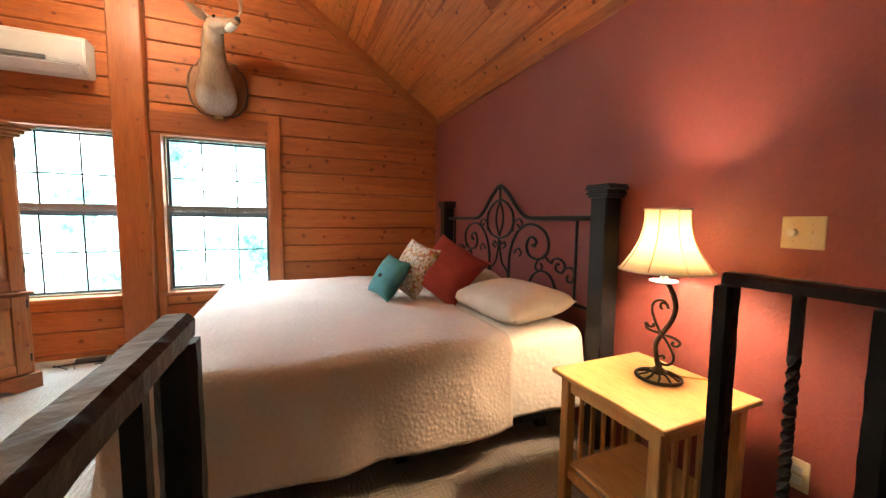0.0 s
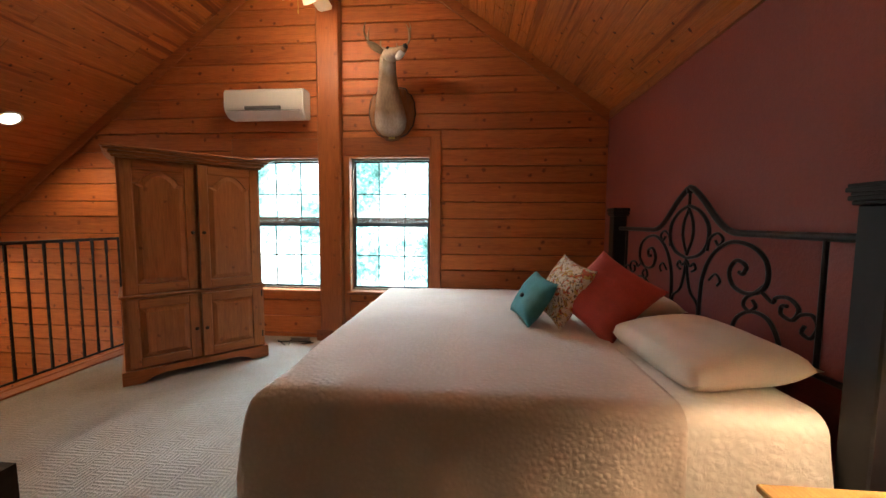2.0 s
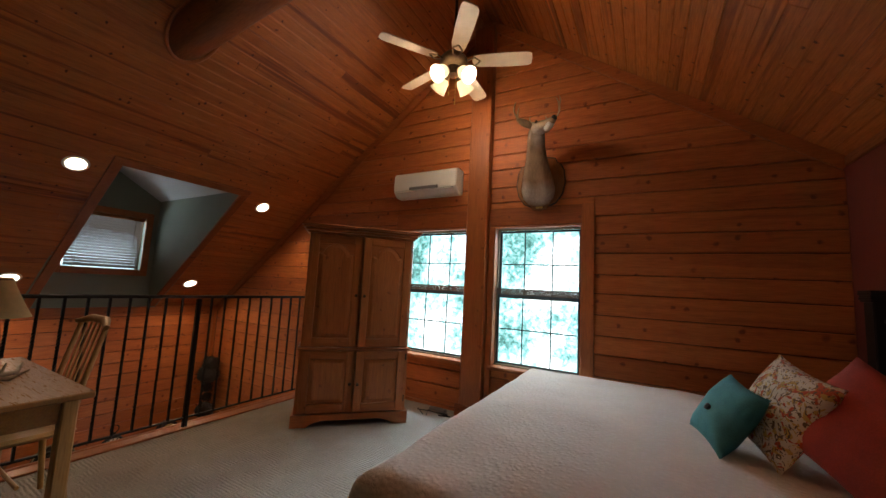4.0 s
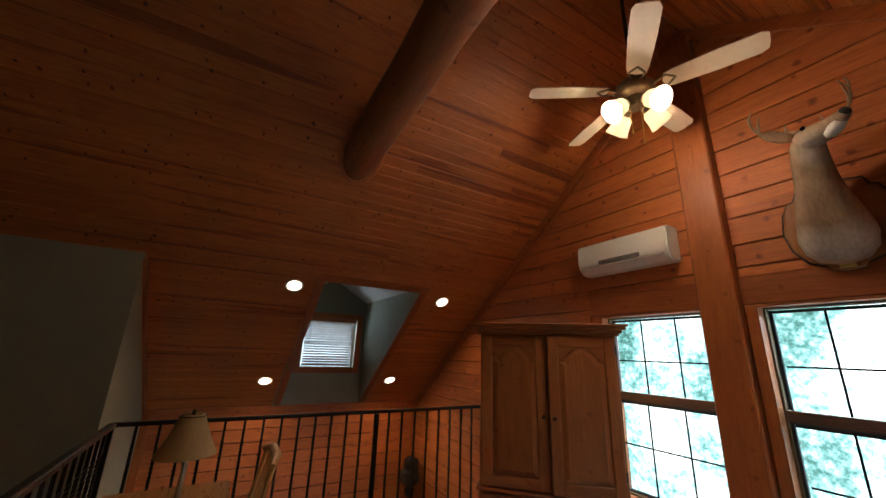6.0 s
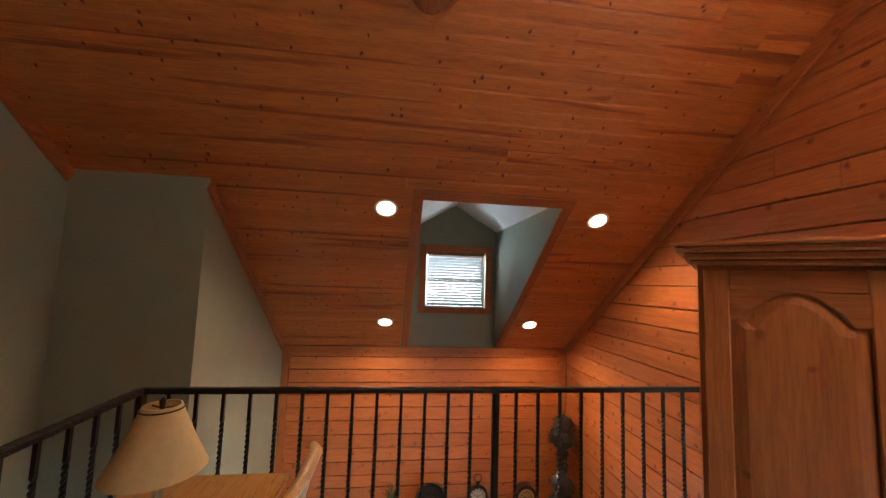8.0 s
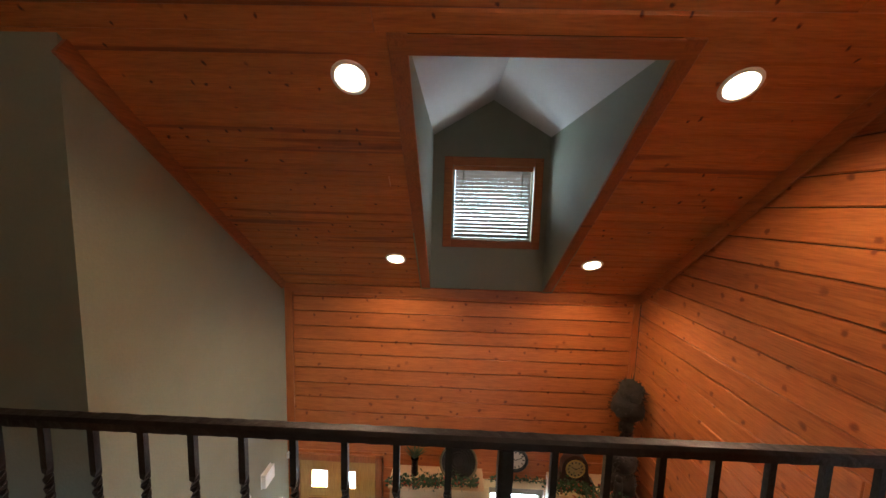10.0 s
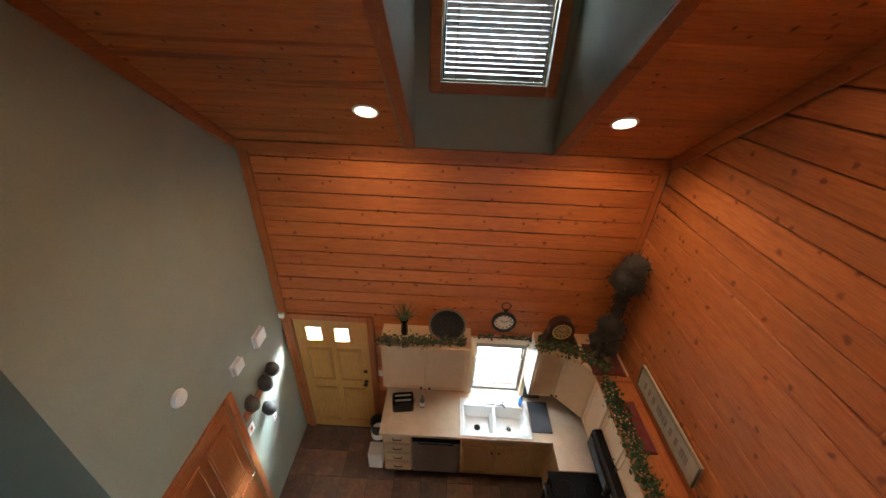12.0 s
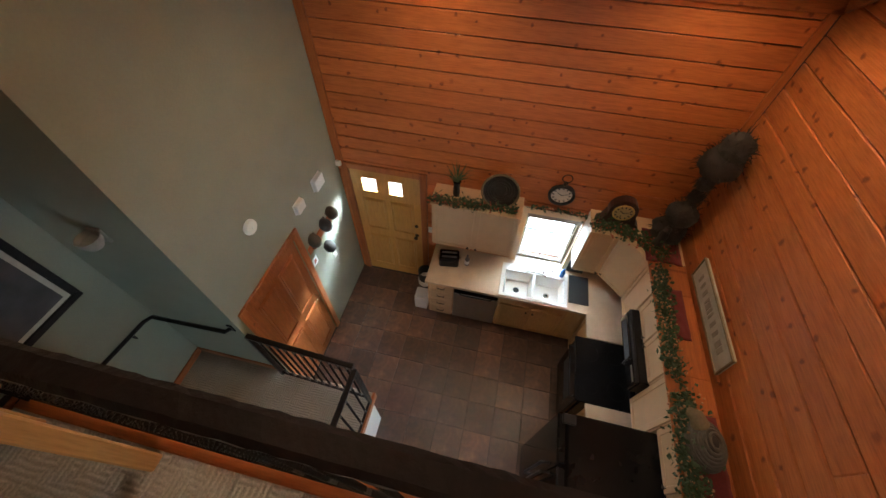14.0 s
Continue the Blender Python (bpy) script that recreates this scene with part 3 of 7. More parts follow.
DY0, DY1, DX = 2.03, 3.24, -4.06
tagged(part("ceiling_west", ceiling_half(W, RX, 60, (W - 0.1, DX, DY0, DY1)), plank), "knotty pine plank ceiling sloping over the kitchen", "ceiling", kind="structure")
tagged(part("ceiling_east", ceiling_half(E, RX, 36), plank), "knotty pine plank ceiling sloping over the bed", "ceiling", kind="structure")
roof = bmesh.new()
for x0, x1, holes in ((W - 0.25, RX, True), (RX, E + 0.25, False)):
    ys = ((S2 - 0.2, DY0 - 0.02), (DY0 - 0.02, DY1 + 0.02), (DY1 + 0.02, N + 0.3)) if holes else ((S2 - 0.2, N + 0.3),)
    for y0, y1 in ys:
        xa = DX + 0.03 if holes and y0 == DY0 - 0.02 else x0
        f0, f1 = 0.68 + 0.745 * (xa - W) if holes else zc(xa), zc(x1) if not holes else 0.68 + 0.745 * (x1 - W)
        prism(roof, [(xa, f0 + 0.032), (x1, f1 + 0.032), (x1, f1 + 0.2), (xa, f0 + 0.2)], y0, y1, lambda d, a, b: (a, d, b))
tagged(part("roof_deck", roof, wall_back), "dark roof deck above the plank ceiling", "roof", kind="structure")


def trim_board(name, label, mat, p0, p1, width, thick, normal):
    """A flat trim board between two points, lying against a surface."""
    p0, p1, nrm = Vector(p0), Vector(p1), Vector(normal).normalized()
    d = (p1 - p0).normalized()
    s = d.cross(nrm).normalized() * width / 2
    bm = bmesh.new()
    prism(bm, [(-1, 0), (1, 0), (1, 0.8), (0.9, 1), (-0.9, 1), (-1, 0.8)], 0, (p1 - p0).length, lambda x, a, b: p0 + d * x + s * a + nrm * thick * b)
    return tagged(part(name, bm, mat), label, "trim", kind="structure")


gt = "varnished pine trim board along the gable"
trim_board("trim_gable", gt, trim_x, (W + 0.05, N - 0.022, zc(W) - 0.02), (RX, N - 0.022, zc(RX) - 0.07), 0.10, 0.02, (0, -1, 0))
trim_board("trim_gable", gt, trim_x, (RX, N - 0.022, zc(RX) - 0.07), (E, N - 0.022, zc(E) - 0.05), 0.10, 0.02, (0, -1, 0))
trim_board("trim_wall", "varnished pine trim over the red wall", trim_y, (E - 0.001, S2, 2.29), (E - 0.001, N - 0.05, 2.29), 0.07, 0.02, (-1, 0, 0))
trim_board("trim_slope", "reddish pine trim along the sloping ceiling", trim_x, (W + 0.05, S + 0.001, zc(W) + 0.0), (-4.0, S + 0.001, zc(-4.0) - 0.05), 0.11, 0.02, (0, 1, 0))
trim_board("trim_slope", "reddish pine trim along the sloping ceiling", trim_x, (-4.0, S2 + 0.001, zc(-4.0) - 0.05), (RX, S2 + 0.001, zc(RX) - 0.05), 0.11, 0.02, (0, 1, 0))
trim_board("trim_corner", "upright pine corner trim", trim_z, (W + 0.0, S + 0.045, -1.33), (W + 0.0, S + 0.045, 0.62), 0.09, 0.02, (1, 0, 0))
trim_board("trim_corner", "upright pine corner trim", trim_z, (W + 0.0, N - 0.045, F), (W + 0.0, N - 0.045, 0.62), 0.06, 0.02, (1, 0, 0))
trim_board("trim_cornice", "pine board where kitchen wall meets slope", trim_y, (W + 0.0, S, 0.636), (W + 0.0, N, 0.636), 0.10, 0.02, (1, 0, 0))

# round log that crosses under the ridge, with a rope moulding where it enters the slope
LY, LZ, LR = 1.96, 3.195, 0.165
log_bm = bmesh.new()
pts = [(-2.85 + 0.13 * i, LY + 0.006 * math.sin(i * 0.9), LZ + 0.075 * (0.05 + 0.13 * i) + 0.006 * math.cos(i * 0.7)) for i in range(28)]
tube(log_bm, [(-3.2, LY, LZ - 0.022)] + pts, [LR - 0.0008 * i for i in range(29)], 26)
cross_log = tagged(part("beam", log_bm, beam_wood, smooth=40), "peeled round log beam crossing under the pine ceiling", "beam", kind="structure")
rope = bmesh.new()
ring = []
for i in range(60):
    a = 2 * math.pi * i / 60
    y, z = LY + (LR + 0.012) * math.cos(a), LZ + (LR + 0.012) * math.sin(a)
    x = W + (z - 0.68) / 0.745
    ring.append((x + 0.008, y, z - 0.006))
tube(rope, ring, 0.016, 8, closed=True)
part("rope_moulding", rope, trim_y, cross_log, "rope moulding round the log's end", smooth=50)

# ---- dormer ----
DE, DP, DM = 2.30, 2.66, (DY0 + DY1) / 2
dorm = bmesh.new()
for y0, y1 in ((DY0 - 0.1, DY0), (DY1, DY1 + 0.1)):
    prism(dorm, [(W, 0.66), (DX, zc(DX) + 0.03), (DX + 0.1, DE + 0.1), (W, DE + 0.1)], y0, y1, lambda d, a, b: (a, d, b))
tagged(part("wall_dormer_side", dorm, green_wall), "grey green painted dormer cheek walls", "wall", kind="structure")
dormer_wall = thing("wall_dormer", "grey green painted dormer wall round its window", "wall", kind="structure")
h0, h1, k0, k1 = DWIN
for o in ([(DY0 - 0.1, 0.68), (DY1 + 0.1, 0.68), (DY1 + 0.1, k0), (DY0 - 0.1, k0)], [(DY0 - 0.1, k0), (h0, k0), (h0, k1), (DY0 - 0.1, k1)], [(h1, k0), (DY1 + 0.1, k0), (DY1 + 0.1, k1), (h1, k1)],
          [(DY0 - 0.1, k1), (DY1 + 0.1, k1), (DY1 + 0.1, DE), (DM, DP + 0.1), (DY0 - 0.1, DE)]):
    part("wall_section", prism(bmesh.new(), o, W - 0.12, W + 0.0, lambda d, a, b: (d, a, b)), green_wall, dormer_wall)
dc = bmesh.new()
for y0, z0, y1, z1 in ((DY0 - 0.02, DE - 0.01, DM, DP), (DM, DP, DY1 + 0.02, DE - 0.01)):
    prism(dc, [(y0, z0), (y1, z1), (y1, z1 + 0.08), (y0, z0 + 0.08)], 0, 1, lambda d, a, b: (W - 0.12 if d == 0 else W + (b - 0.68) / 0.745 - 0.045, a, b))
tagged(part("ceiling_dormer", dc, dormer_white), "white painted peaked dormer ceiling", "ceiling", kind="structure")
for y in (DY0 - 0.04, DY1 + 0.04):
    trim_board("trim_dormer", "reddish pine trim round the dormer opening", trim_x, (W + 0.04, y, zc(W + 0.04) - 0.001), (DX + 0.08, y, zc(DX + 0.08) - 0.001), 0.09, 0.02, (0.6, 0, -0.8))
trim_board("trim_dormer", "reddish pine trim round the dormer opening", trim_y, (DX + 0.04, DY0 - 0.08, zc(DX + 0.04) - 0.001), (DX + 0.04, DY1 + 0.08, zc(DX + 0.04) - 0.001), 0.09, 0.02, (0.6, 0, -0.8))


# ---- windows ----
def bars(parent, name, mat, axis, u0, u1, z0, z1, d0, d1, w, label=""):
    """Four frame members round an opening."""
    for a, b, c, d in ((u0, z0, u1, z0 + w), (u0, z1 - w, u1, z1), (u0, z0 + w, u0 + w, z1 - w), (u1 - w, z0 + w, u1, z1 - w)):
        if axis == "x":
            part(name, B(a, min(d0, d1), b, c, max(d0, d1), d, bevel=0.003), mat, parent, label)
        else:
            part(name, B(min(d0, d1), a, b, max(d0, d1), c, d, bevel=0.003), mat, parent, label)


def sash(name, label, axis, hole, d, out, cols, rows, frame_mat, thick=0.03, meet=None):
    """A double-hung window: outer frame, two sashes with muntins, two panes. d: the wall's face; out: the way outdoors."""
    u0, u1, z0, z1 = hole
    t = thing(name, label, "window", kind="structure")
    mid = meet or (z0 + z1) / 2
    bars(t, "window_frame", khaki, axis, u0, u1, z0, z1, d + out * 0.07, d + out * 0.15, 0.016)
    for a, b, off in ((z0 + 0.022, mid + 0.02, 0.085), (mid - 0.02, z1 - 0.022, 0.115)):
        bars(t, "sash", frame_mat, axis, u0 + 0.016, u1 - 0.016, a, b, d + out * off, d + out * (off + 0.025), thick)
        for i in range(1, cols):
            u = u0 + (u1 - u0) * i / cols
            part("muntin", B(u - 0.006, d + out * (off + 0.012) - 0.004, a + thick, u + 0.006, d + out * (off + 0.012) + 0.004, b - thick) if axis == "x" else B(d + out * (off + 0.012) - 0.004, u - 0.006, a + thick, d + out * (off + 0.012) + 0.004, u + 0.006, b - thick), post_black, t)
        for i in range(1, rows):
            z = a + (b - a) * i / rows
            part("muntin", B(u0 + 0.05, d + out * (off + 0.012) - 0.003, z - 0.006, u1 - 0.05, d + out * (off + 0.012) + 0.003, z + 0.006) if axis == "x" else B(d + out * (off + 0.012) - 0.003, u0 + 0.05, z - 0.006, d + out * (off + 0.012) + 0.003, u1 - 0.05, z + 0.006), post_black, t)
        p = d + out * (off + 0.012)
        pane = part("pane", B(u0 + 0.05, p - 0.0015, a + thick, u1 - 0.05, p + 0.0015, b - thick) if axis == "x" else B(p - 0.0015, u0 + 0.05, a + thick, p + 0.0015, u1 - 0.05, b - thick), glass, t)
        pane.visible_shadow = False
    return t


blind_brown = plain("blind_brown", (0.13, 0.075, 0.045), 0.6, 0.0, 20, 0.2, 0.0)
bronze_frame = plain("window_bronze", (0.03, 0.045, 0.06), 0.45, 0.2, 20, 0.2, 0.0)
for nm, hole in (("window_1", WIN_R), ("window_2", WIN_L)):
    w = sash(nm, "double-hung window with dark muntins, bright leaves outside", "x", hole, N, 1, 3, 2, bronze_frame, 0.02, meet=1.15)
    u0, u1, z0, z1 = hole
    # pine lining of the reveal and the raised blind
    part("lining", B(u0 - 0.012, N - 0.02, z0, u0 + 0.004, N + 0.19, z1), trim_z, w)
    part("lining", B(u1 - 0.004, N - 0.02, z0, u1 + 0.012, N + 0.19, z1), trim_z, w)
    part("window_sill", B(u0 - 0.03, N - 0.055, z0 - 0.035, u1 + 0.03, N + 0.19, z0 + 0.002, bevel=0.005), trim_x, w, "pine window sill")
    part("lining", B(u0 - 0.012, N - 0.02, z1 - 0.004, u1 + 0.012, N + 0.19, z1 + 0.012), trim_x, w)
    for i in range(5):
        part("blind_slat", B(u0 + 0.022, N + 0.02, 1.168 + 0.0135 * i, u1 - 0.022, N + 0.072, 1.1805 + 0.0135 * i, bevel=0.002), blind_brown, w, "stacked brown wooden blind slats" if i == 0 else "")
trim_board("trim_window", "upright pine trim beside the window", trim_z, (0.0 - 0.045, N - 0.0, LF), (0.0 - 0.045, N, 2.1), 0.115, 0.03, (0, -1, 0))
trim_board("trim_window", "upright pine trim beside the window", trim_z, (-1.037, N - 0.0, LF), (-1.037, N, 1.9), 0.06, 0.02, (0, -1, 0))
hdr = tagged(part("beam_header", B(-2.35, N - 0.02, 1.905, 0.012, N + 0.03, 2.10, bevel=0.006), trim_x), "wide varnished pine header log over the windows", "beam", kind="structure")
post = bmesh.new()
box(post, -1.325, N - 0.09, LF, -1.075, N + 0.03, zc(RX) - 0.12, bevel=0.012)
tagged(part("post", post, trim_z), "square varnished pine post up the gable wall", "post", kind="structure")
tagged(part("baseboard_post", B(-1.36, N - 0.115, LF, -1.04, N - 0.092, LF + 0.12, bevel=0.006), trim_x), "pine base block of the gable post", "baseboard", kind="structure")

for i, hole in enumerate(LOW):
    sash("window_%d" % (5 + i), "double-hung window under the loft", "x", hole, N, 1, 3, 2, bronze_frame, 0.02)
kw = sash("window_3", "small bright kitchen window over the sink", "y", KWIN, W, -1, 2, 1, plastic, 0.026, meet=-2.0)
kt = "pale pine casing of the kitchen window"
for a, b, c, d in ((KWIN[0] - 0.085, KWIN[2] - 0.02, KWIN[0], KWIN[3]), (KWIN[1], KWIN[2] - 0.02, KWIN[1] + 0.085, KWIN[3])):
    part("casing", B(W - 0.02, a, b, W + 0.02, c, d, bevel=0.004), cab_wood, kw, kt)
part("casing", B(W - 0.02, KWIN[0] - 0.1, KWIN[3], W + 0.02, KWIN[1] + 0.1, KWIN[3] + 0.09, bevel=0.004), cab_wood, kw)
part("window_sill", B(W - 0.15, KWIN[0] - 0.0, KWIN[2] - 0.025, W + 0.05, KWIN[1] + 0.0, KWIN[2] + 0.002, bevel=0.004), white_paint, kw, "white window sill")
part("blind_headrail", B(W - 0.06, KWIN[0] + 0.01, KWIN[3] - 0.09, W - 0.005, KWIN[1] - 0.01, KWIN[3] - 0.005, bevel=0.004), slat_backlit, kw, "raised white blind")

dwn = sash("window_4", "dormer window behind closed white slatted blinds", "y", DWIN, W, -1, 1, 1, bronze_frame, 0.014)
for a, b, c, d in ((h0 - 0.085, k0 - 0.08, h0 + 0.004, k1 + 0.085), (h1 - 0.004, k0 - 0.08, h1 + 0.085, k1 + 0.085), (h0 + 0.004, k1 - 0.004, h1 - 0.004, k1 + 0.085), (h0 + 0.004, k0 - 0.08, h1 - 0.004, k0 + 0.004)):
    part("casing", B(W + 0.001, a, b, W + 0.022, c, d, bevel=0.004), trim_y, dwn, "dark stained pine window casing" if a == h0 - 0.085 else "")
blind = thing("window_blind", "white horizontal slatted blind, closed, in the dormer", "blind")
part("headrail", B(W - 0.05, h0 + 0.012, k1 - 0.05, W - 0.005, h1 - 0.012, k1 - 0.004), trim_y, blind)
slat0 = None
for i in range(18):
    z = k0 + 0.05 + (k1 - k0 - 0.115) * i / 17
    sl = B(-0.025, h0 + 0.033, -0.0013, 0.025, h1 - 0.033, 0.0013) if slat0 is None else None
    if sl is not None:
        slat0 = part("slat", sl, slat_backlit, blind)
        ob = slat0
    else:
        ob = new("slat", slat0.data)
        ob.parent = blind
    ob.matrix_basis = pose(W - 0.03, 0, z, 0, -43, 0)
for y in (h0 + 0.12, h1 - 0.12):
    part("ladder_cord", B(W - 0.012, y - 0.004, k0 + 0.01, W - 0.010, y + 0.004, k1 - 0.05), slat_backlit, blind)

# ---- leaves and daylight outside ----
bk = foliage_backdrop(4.6)
tagged(part("backdrop", B(-14, N + 5.0, -6, 12, N + 5.1, 9), bk), "sunlit leaves and bright sky beyond the windows", "backdrop", kind="structure")
bkw = foliage_backdrop(5.0, 0.9)
tagged(part("backdrop", B(W - 5.1, -10, -14, W - 5.0, 14, 8), bkw), "bright overexposed daylight beyond the kitchen", "backdrop", kind="structure")


def window_daylight(at, target, wide, high, watts):
    """Sky light that enters through a window's opening."""
    data = bpy.data.lights.new("window_daylight", "AREA")
    data.shape, data.size, data.size_y, data.energy, data.color = "RECTANGLE", wide, high, watts, (0.62, 0.82, 1.0)
    new("window_daylight", data).matrix_world = look(at, target)


window_daylight((W - 0.45, 3.08, -2.0), (W + 1, 2.9, -2.6), 0.6, 0.9, 62)
# daylight through the added windows under the loft
for a, b, c, d in LOW:
    window_daylight(((a + b) / 2, N + 0.4, (c + d) / 2 + 0.1), ((a + b) / 2 - 1.6, N - 1, (c + d) / 2 - 0.5), b - a, d - c, 40)
window_daylight((-1.16, N + 0.8, 2.35), (-1.0, N - 1.4, 0.0), 2.5, 0.8, 230)
window_daylight((W - 0.3, 2.66, 1.75), (W + 1, 2.66, 1.25), 0.8, 0.8, 14)
window_daylight((-7.02, 1.5, -0.98), (-6.2, 0.79, -1.64), 1.7, 0.35, 2500)      # sky that slants in through the entry door's panes

# ---- iron railings ----
def baluster_mesh(height, half=0.0078, turns=8):
    """A square bar with a twist along its middle."""
    bm, rings, n = bmesh.new(), [], 80
    for i in range(n + 1):
        s = i / n
        a = 2 * math.pi * turns * min(max((s - 0.12) / 0.76, 0), 1)
        rings.append([bm.verts.new((half * 1.41 * math.cos(a + math.pi / 4 + k * math.pi / 2), half * 1.41 * math.sin(a + math.pi / 4 + k * math.pi / 2), s * height)) for k in range(4)])
    for a, b in zip(rings, rings[1:]):
        for k in range(4):
            bm.faces.new((a[k], a[(k + 1) % 4], b[(k + 1) % 4], b[k]))
    return bm


def hammered_bar(p0, p1, w, h, step=0.028):
    """A rail bar with a hammered, slightly wavy section."""
    p0, p1 = Vector(p0), Vector(p1)
    d = (p1 - p0).normalized()
    side = d.cross(Vector((0, 0, 1)))
    side = side.normalized() if side.length > 0.1 else Vector((1, 0, 0))
    up = side.cross(d)
    n = max(2, int((p1 - p0).length / step))
    bm, rings, r = bmesh.new(), [], random.Random(int(abs(p0.x * 100 + p1.y * 70)))
    for i in range(n + 1):
        c = p0.lerp(p1, i / n)
        j = [1 + r.uniform(-0.05, 0.04) for _ in range(6)]
        shape = [(-1, -0.7), (-1, 0.55), (-0.6, 1), (0.6, 1), (1, 0.55), (1, -0.7)]
        rings.append([bm.verts.new(c + side * (a * w / 2 * k) + up * (b * h / 2 * k)) for (a, b), k in zip(shape, j)])
    for a, b in zip(rings, rings[1:]):
        for k in range(6):
            bm.faces.new((a[k], a[(k + 1) % 6], b[(k + 1) % 6], b[k]))
    bm.faces.new(rings[0]), bm.faces.new(rings[-1][::-1])
    bmesh.ops.recalc_face_normals(bm, faces=bm.faces)
    return bm


def railing(label, p0, p1, base, top, gap, posts=(), first=None, bottom=0.09, thick=0.045):
    """Posts, top rail, bottom rail and twisted balusters on a straight run."""
    p0, p1 = Vector((*p0, 0)), Vector((*p1, 0))
    run = (p1 - p0).length
    d = (p1 - p0).normalized()
    t = thing("railing", label, "railing", (p0.x, p0.y, base))
    inv = Matrix.Translation((-p0.x, -p0.y, -base))

    def put(name, bm, lab=""):
        bm.transform(inv)
        return part(name, bm, iron_red if "rail" in name else iron, t, lab)
    put("top_rail", hammered_bar((p0.x, p0.y, top - 0.014), (p1.x, p1.y, top - 0.014), thick, 0.03, 0.017), "hammered iron top rail")
    put("bottom_rail", hammered_bar((p0.x, p0.y, base + bottom), (p1.x, p1.y, base + bottom), 0.025, 0.016))
    for s in posts:
        c = p0 + d * s
        put("post", hammered_bar((c.x, c.y, base), (c.x, c.y, top - 0.03), 0.04, 0.04, 0.025))
        if base == LF:
            put("foot_plate", B(c.x - 0.04, c.y - 0.04, base, c.x + 0.04, c.y + 0.04, base + 0.012, bevel=0.003))
    n = round(run / gap)
    mesh0 = None
    for i in range(1, n):
        s = run * i / n
        if any(abs(s - q) < gap * 0.45 for q in posts):
            continue
        if mesh0 is None:
            bm = baluster_mesh(top - base - bottom - 0.03)
            ob = part("baluster", bm, iron, t)
            mesh0 = ob.data
        else:
            ob = new("baluster", mesh0)
            ob.parent = t
        ob.location = (d.x * s, d.y * s, bottom + 0.005)
    return t


RT = 1.02
rl = "black wrought iron loft railing with twisted balusters"
railing(rl, (-3.112, 0.66), (-3.112, 4.26), LF, RT, 0.125, (0.0, 1.75, 3.56), thick=0.042)
railing(rl, (-0.38, 0.66), (-3.1, 0.66), LF, RT, 0.125, (0.0, 1.4))
railing("short black iron railing beside the stair head", (-0.026, 0.615), (-0.026, S2 + 0.02), LF, RT, 0.125, (0.0, 0.7), thick=0.034)
railing("short black iron railing beside the stair head", (0.968, 0.62), (0.968, S2 + 0.02), LF, RT, 0.125, (0.0, 0.235, 0.7))

# ---- stairs and landing ----
LZD = -2.44
stair = thing("staircase", "carpeted stair flight down along the sage wall", "stairs", (0, 0, 0), kind="structure")
for i in range(12):
    z, x = LF - (LF - LZD) * (i + 1) / 13, -0.06 - 0.248 * i
    part("step", B(x - 0.262, S2 + 0.002, z - 0.2, x, 0.498, z, bevel=0.012), carpet, stair)
part("landing", B(-3.998, S2 + 0.002, LZD - 0.14, -3.035, 1.5, LZD, bevel=0.01), carpet, stair, "beige carpeted stair landing")
part("landing_face", B(-3.97, 1.40, F, -3.1, 1.47, LZD - 0.141), white_paint, stair, "white painted side of the landing")
part("landing_face", B(-3.97, S + 0.01, F, -3.9, 1.40, LZD - 0.141), white_paint, stair)
part("nosing", B(-4.0, 1.5, LZD - 0.1, -3.05, 1.53, LZD + 0.012, bevel=0.005), trim_x, stair, "varnished pine landing edge")
part("skirting", B(-3.998, S2 + 0.003, LZD, -3.03, S2 + 0.018, LZD + 0.09, bevel=0.004), trim_x, stair, "pine skirting board")
part("skirting", B(-3.998, S2 + 0.018, LZD, -3.985, S - 0.01, LZD + 0.09, bevel=0.004), trim_y, stair)
ll = "black iron landing railing with close balusters"
railing(ll, (-3.97, 0.50), (-3.93, 1.49), LZD, LZD + 0.96, 0.085, (0.0, 0.97), bottom=0.05)
railing(ll, (-3.9, 1.51), (-3.12, 1.51), LZD + 0.012, LZD + 0.96, 0.11, (0.0, 0.76), bottom=0.05)
hr = thing("handrail", "black iron wall handrail down the stairwell", "handrail", (0, 0, 0))
tube_bm = tube(bmesh.new(), [(-0.2, S2 + 0.06, 0.7), (-3.1, S2 + 0.06, -1.40), (-3.88, S2 + 0.06, -1.49), (-3.94, S2 + 0.1, -1.49), (-3.95, 0.33, -1.455), (-3.992, 0.36, -1.45)], 0.019, 8)
part("rail", tube_bm, iron, hr, smooth=50)
for p in ((-1.2, S2, -0.05), (-2.6, S2, -1.06), (-3.75, S2, -1.5)):
    part("bracket", tube(bmesh.new(), [(p[0], S2, p[2] - 0.05), (p[0], S2 + 0.06, p[2] - 0.05), (p[0], S2 + 0.06, p[2])], 0.008, 6), iron, hr)
part("end_plate", B(-3.998, 0.335, -1.5, -3.985, 0.385, -1.40, bevel=0.004), iron, hr)

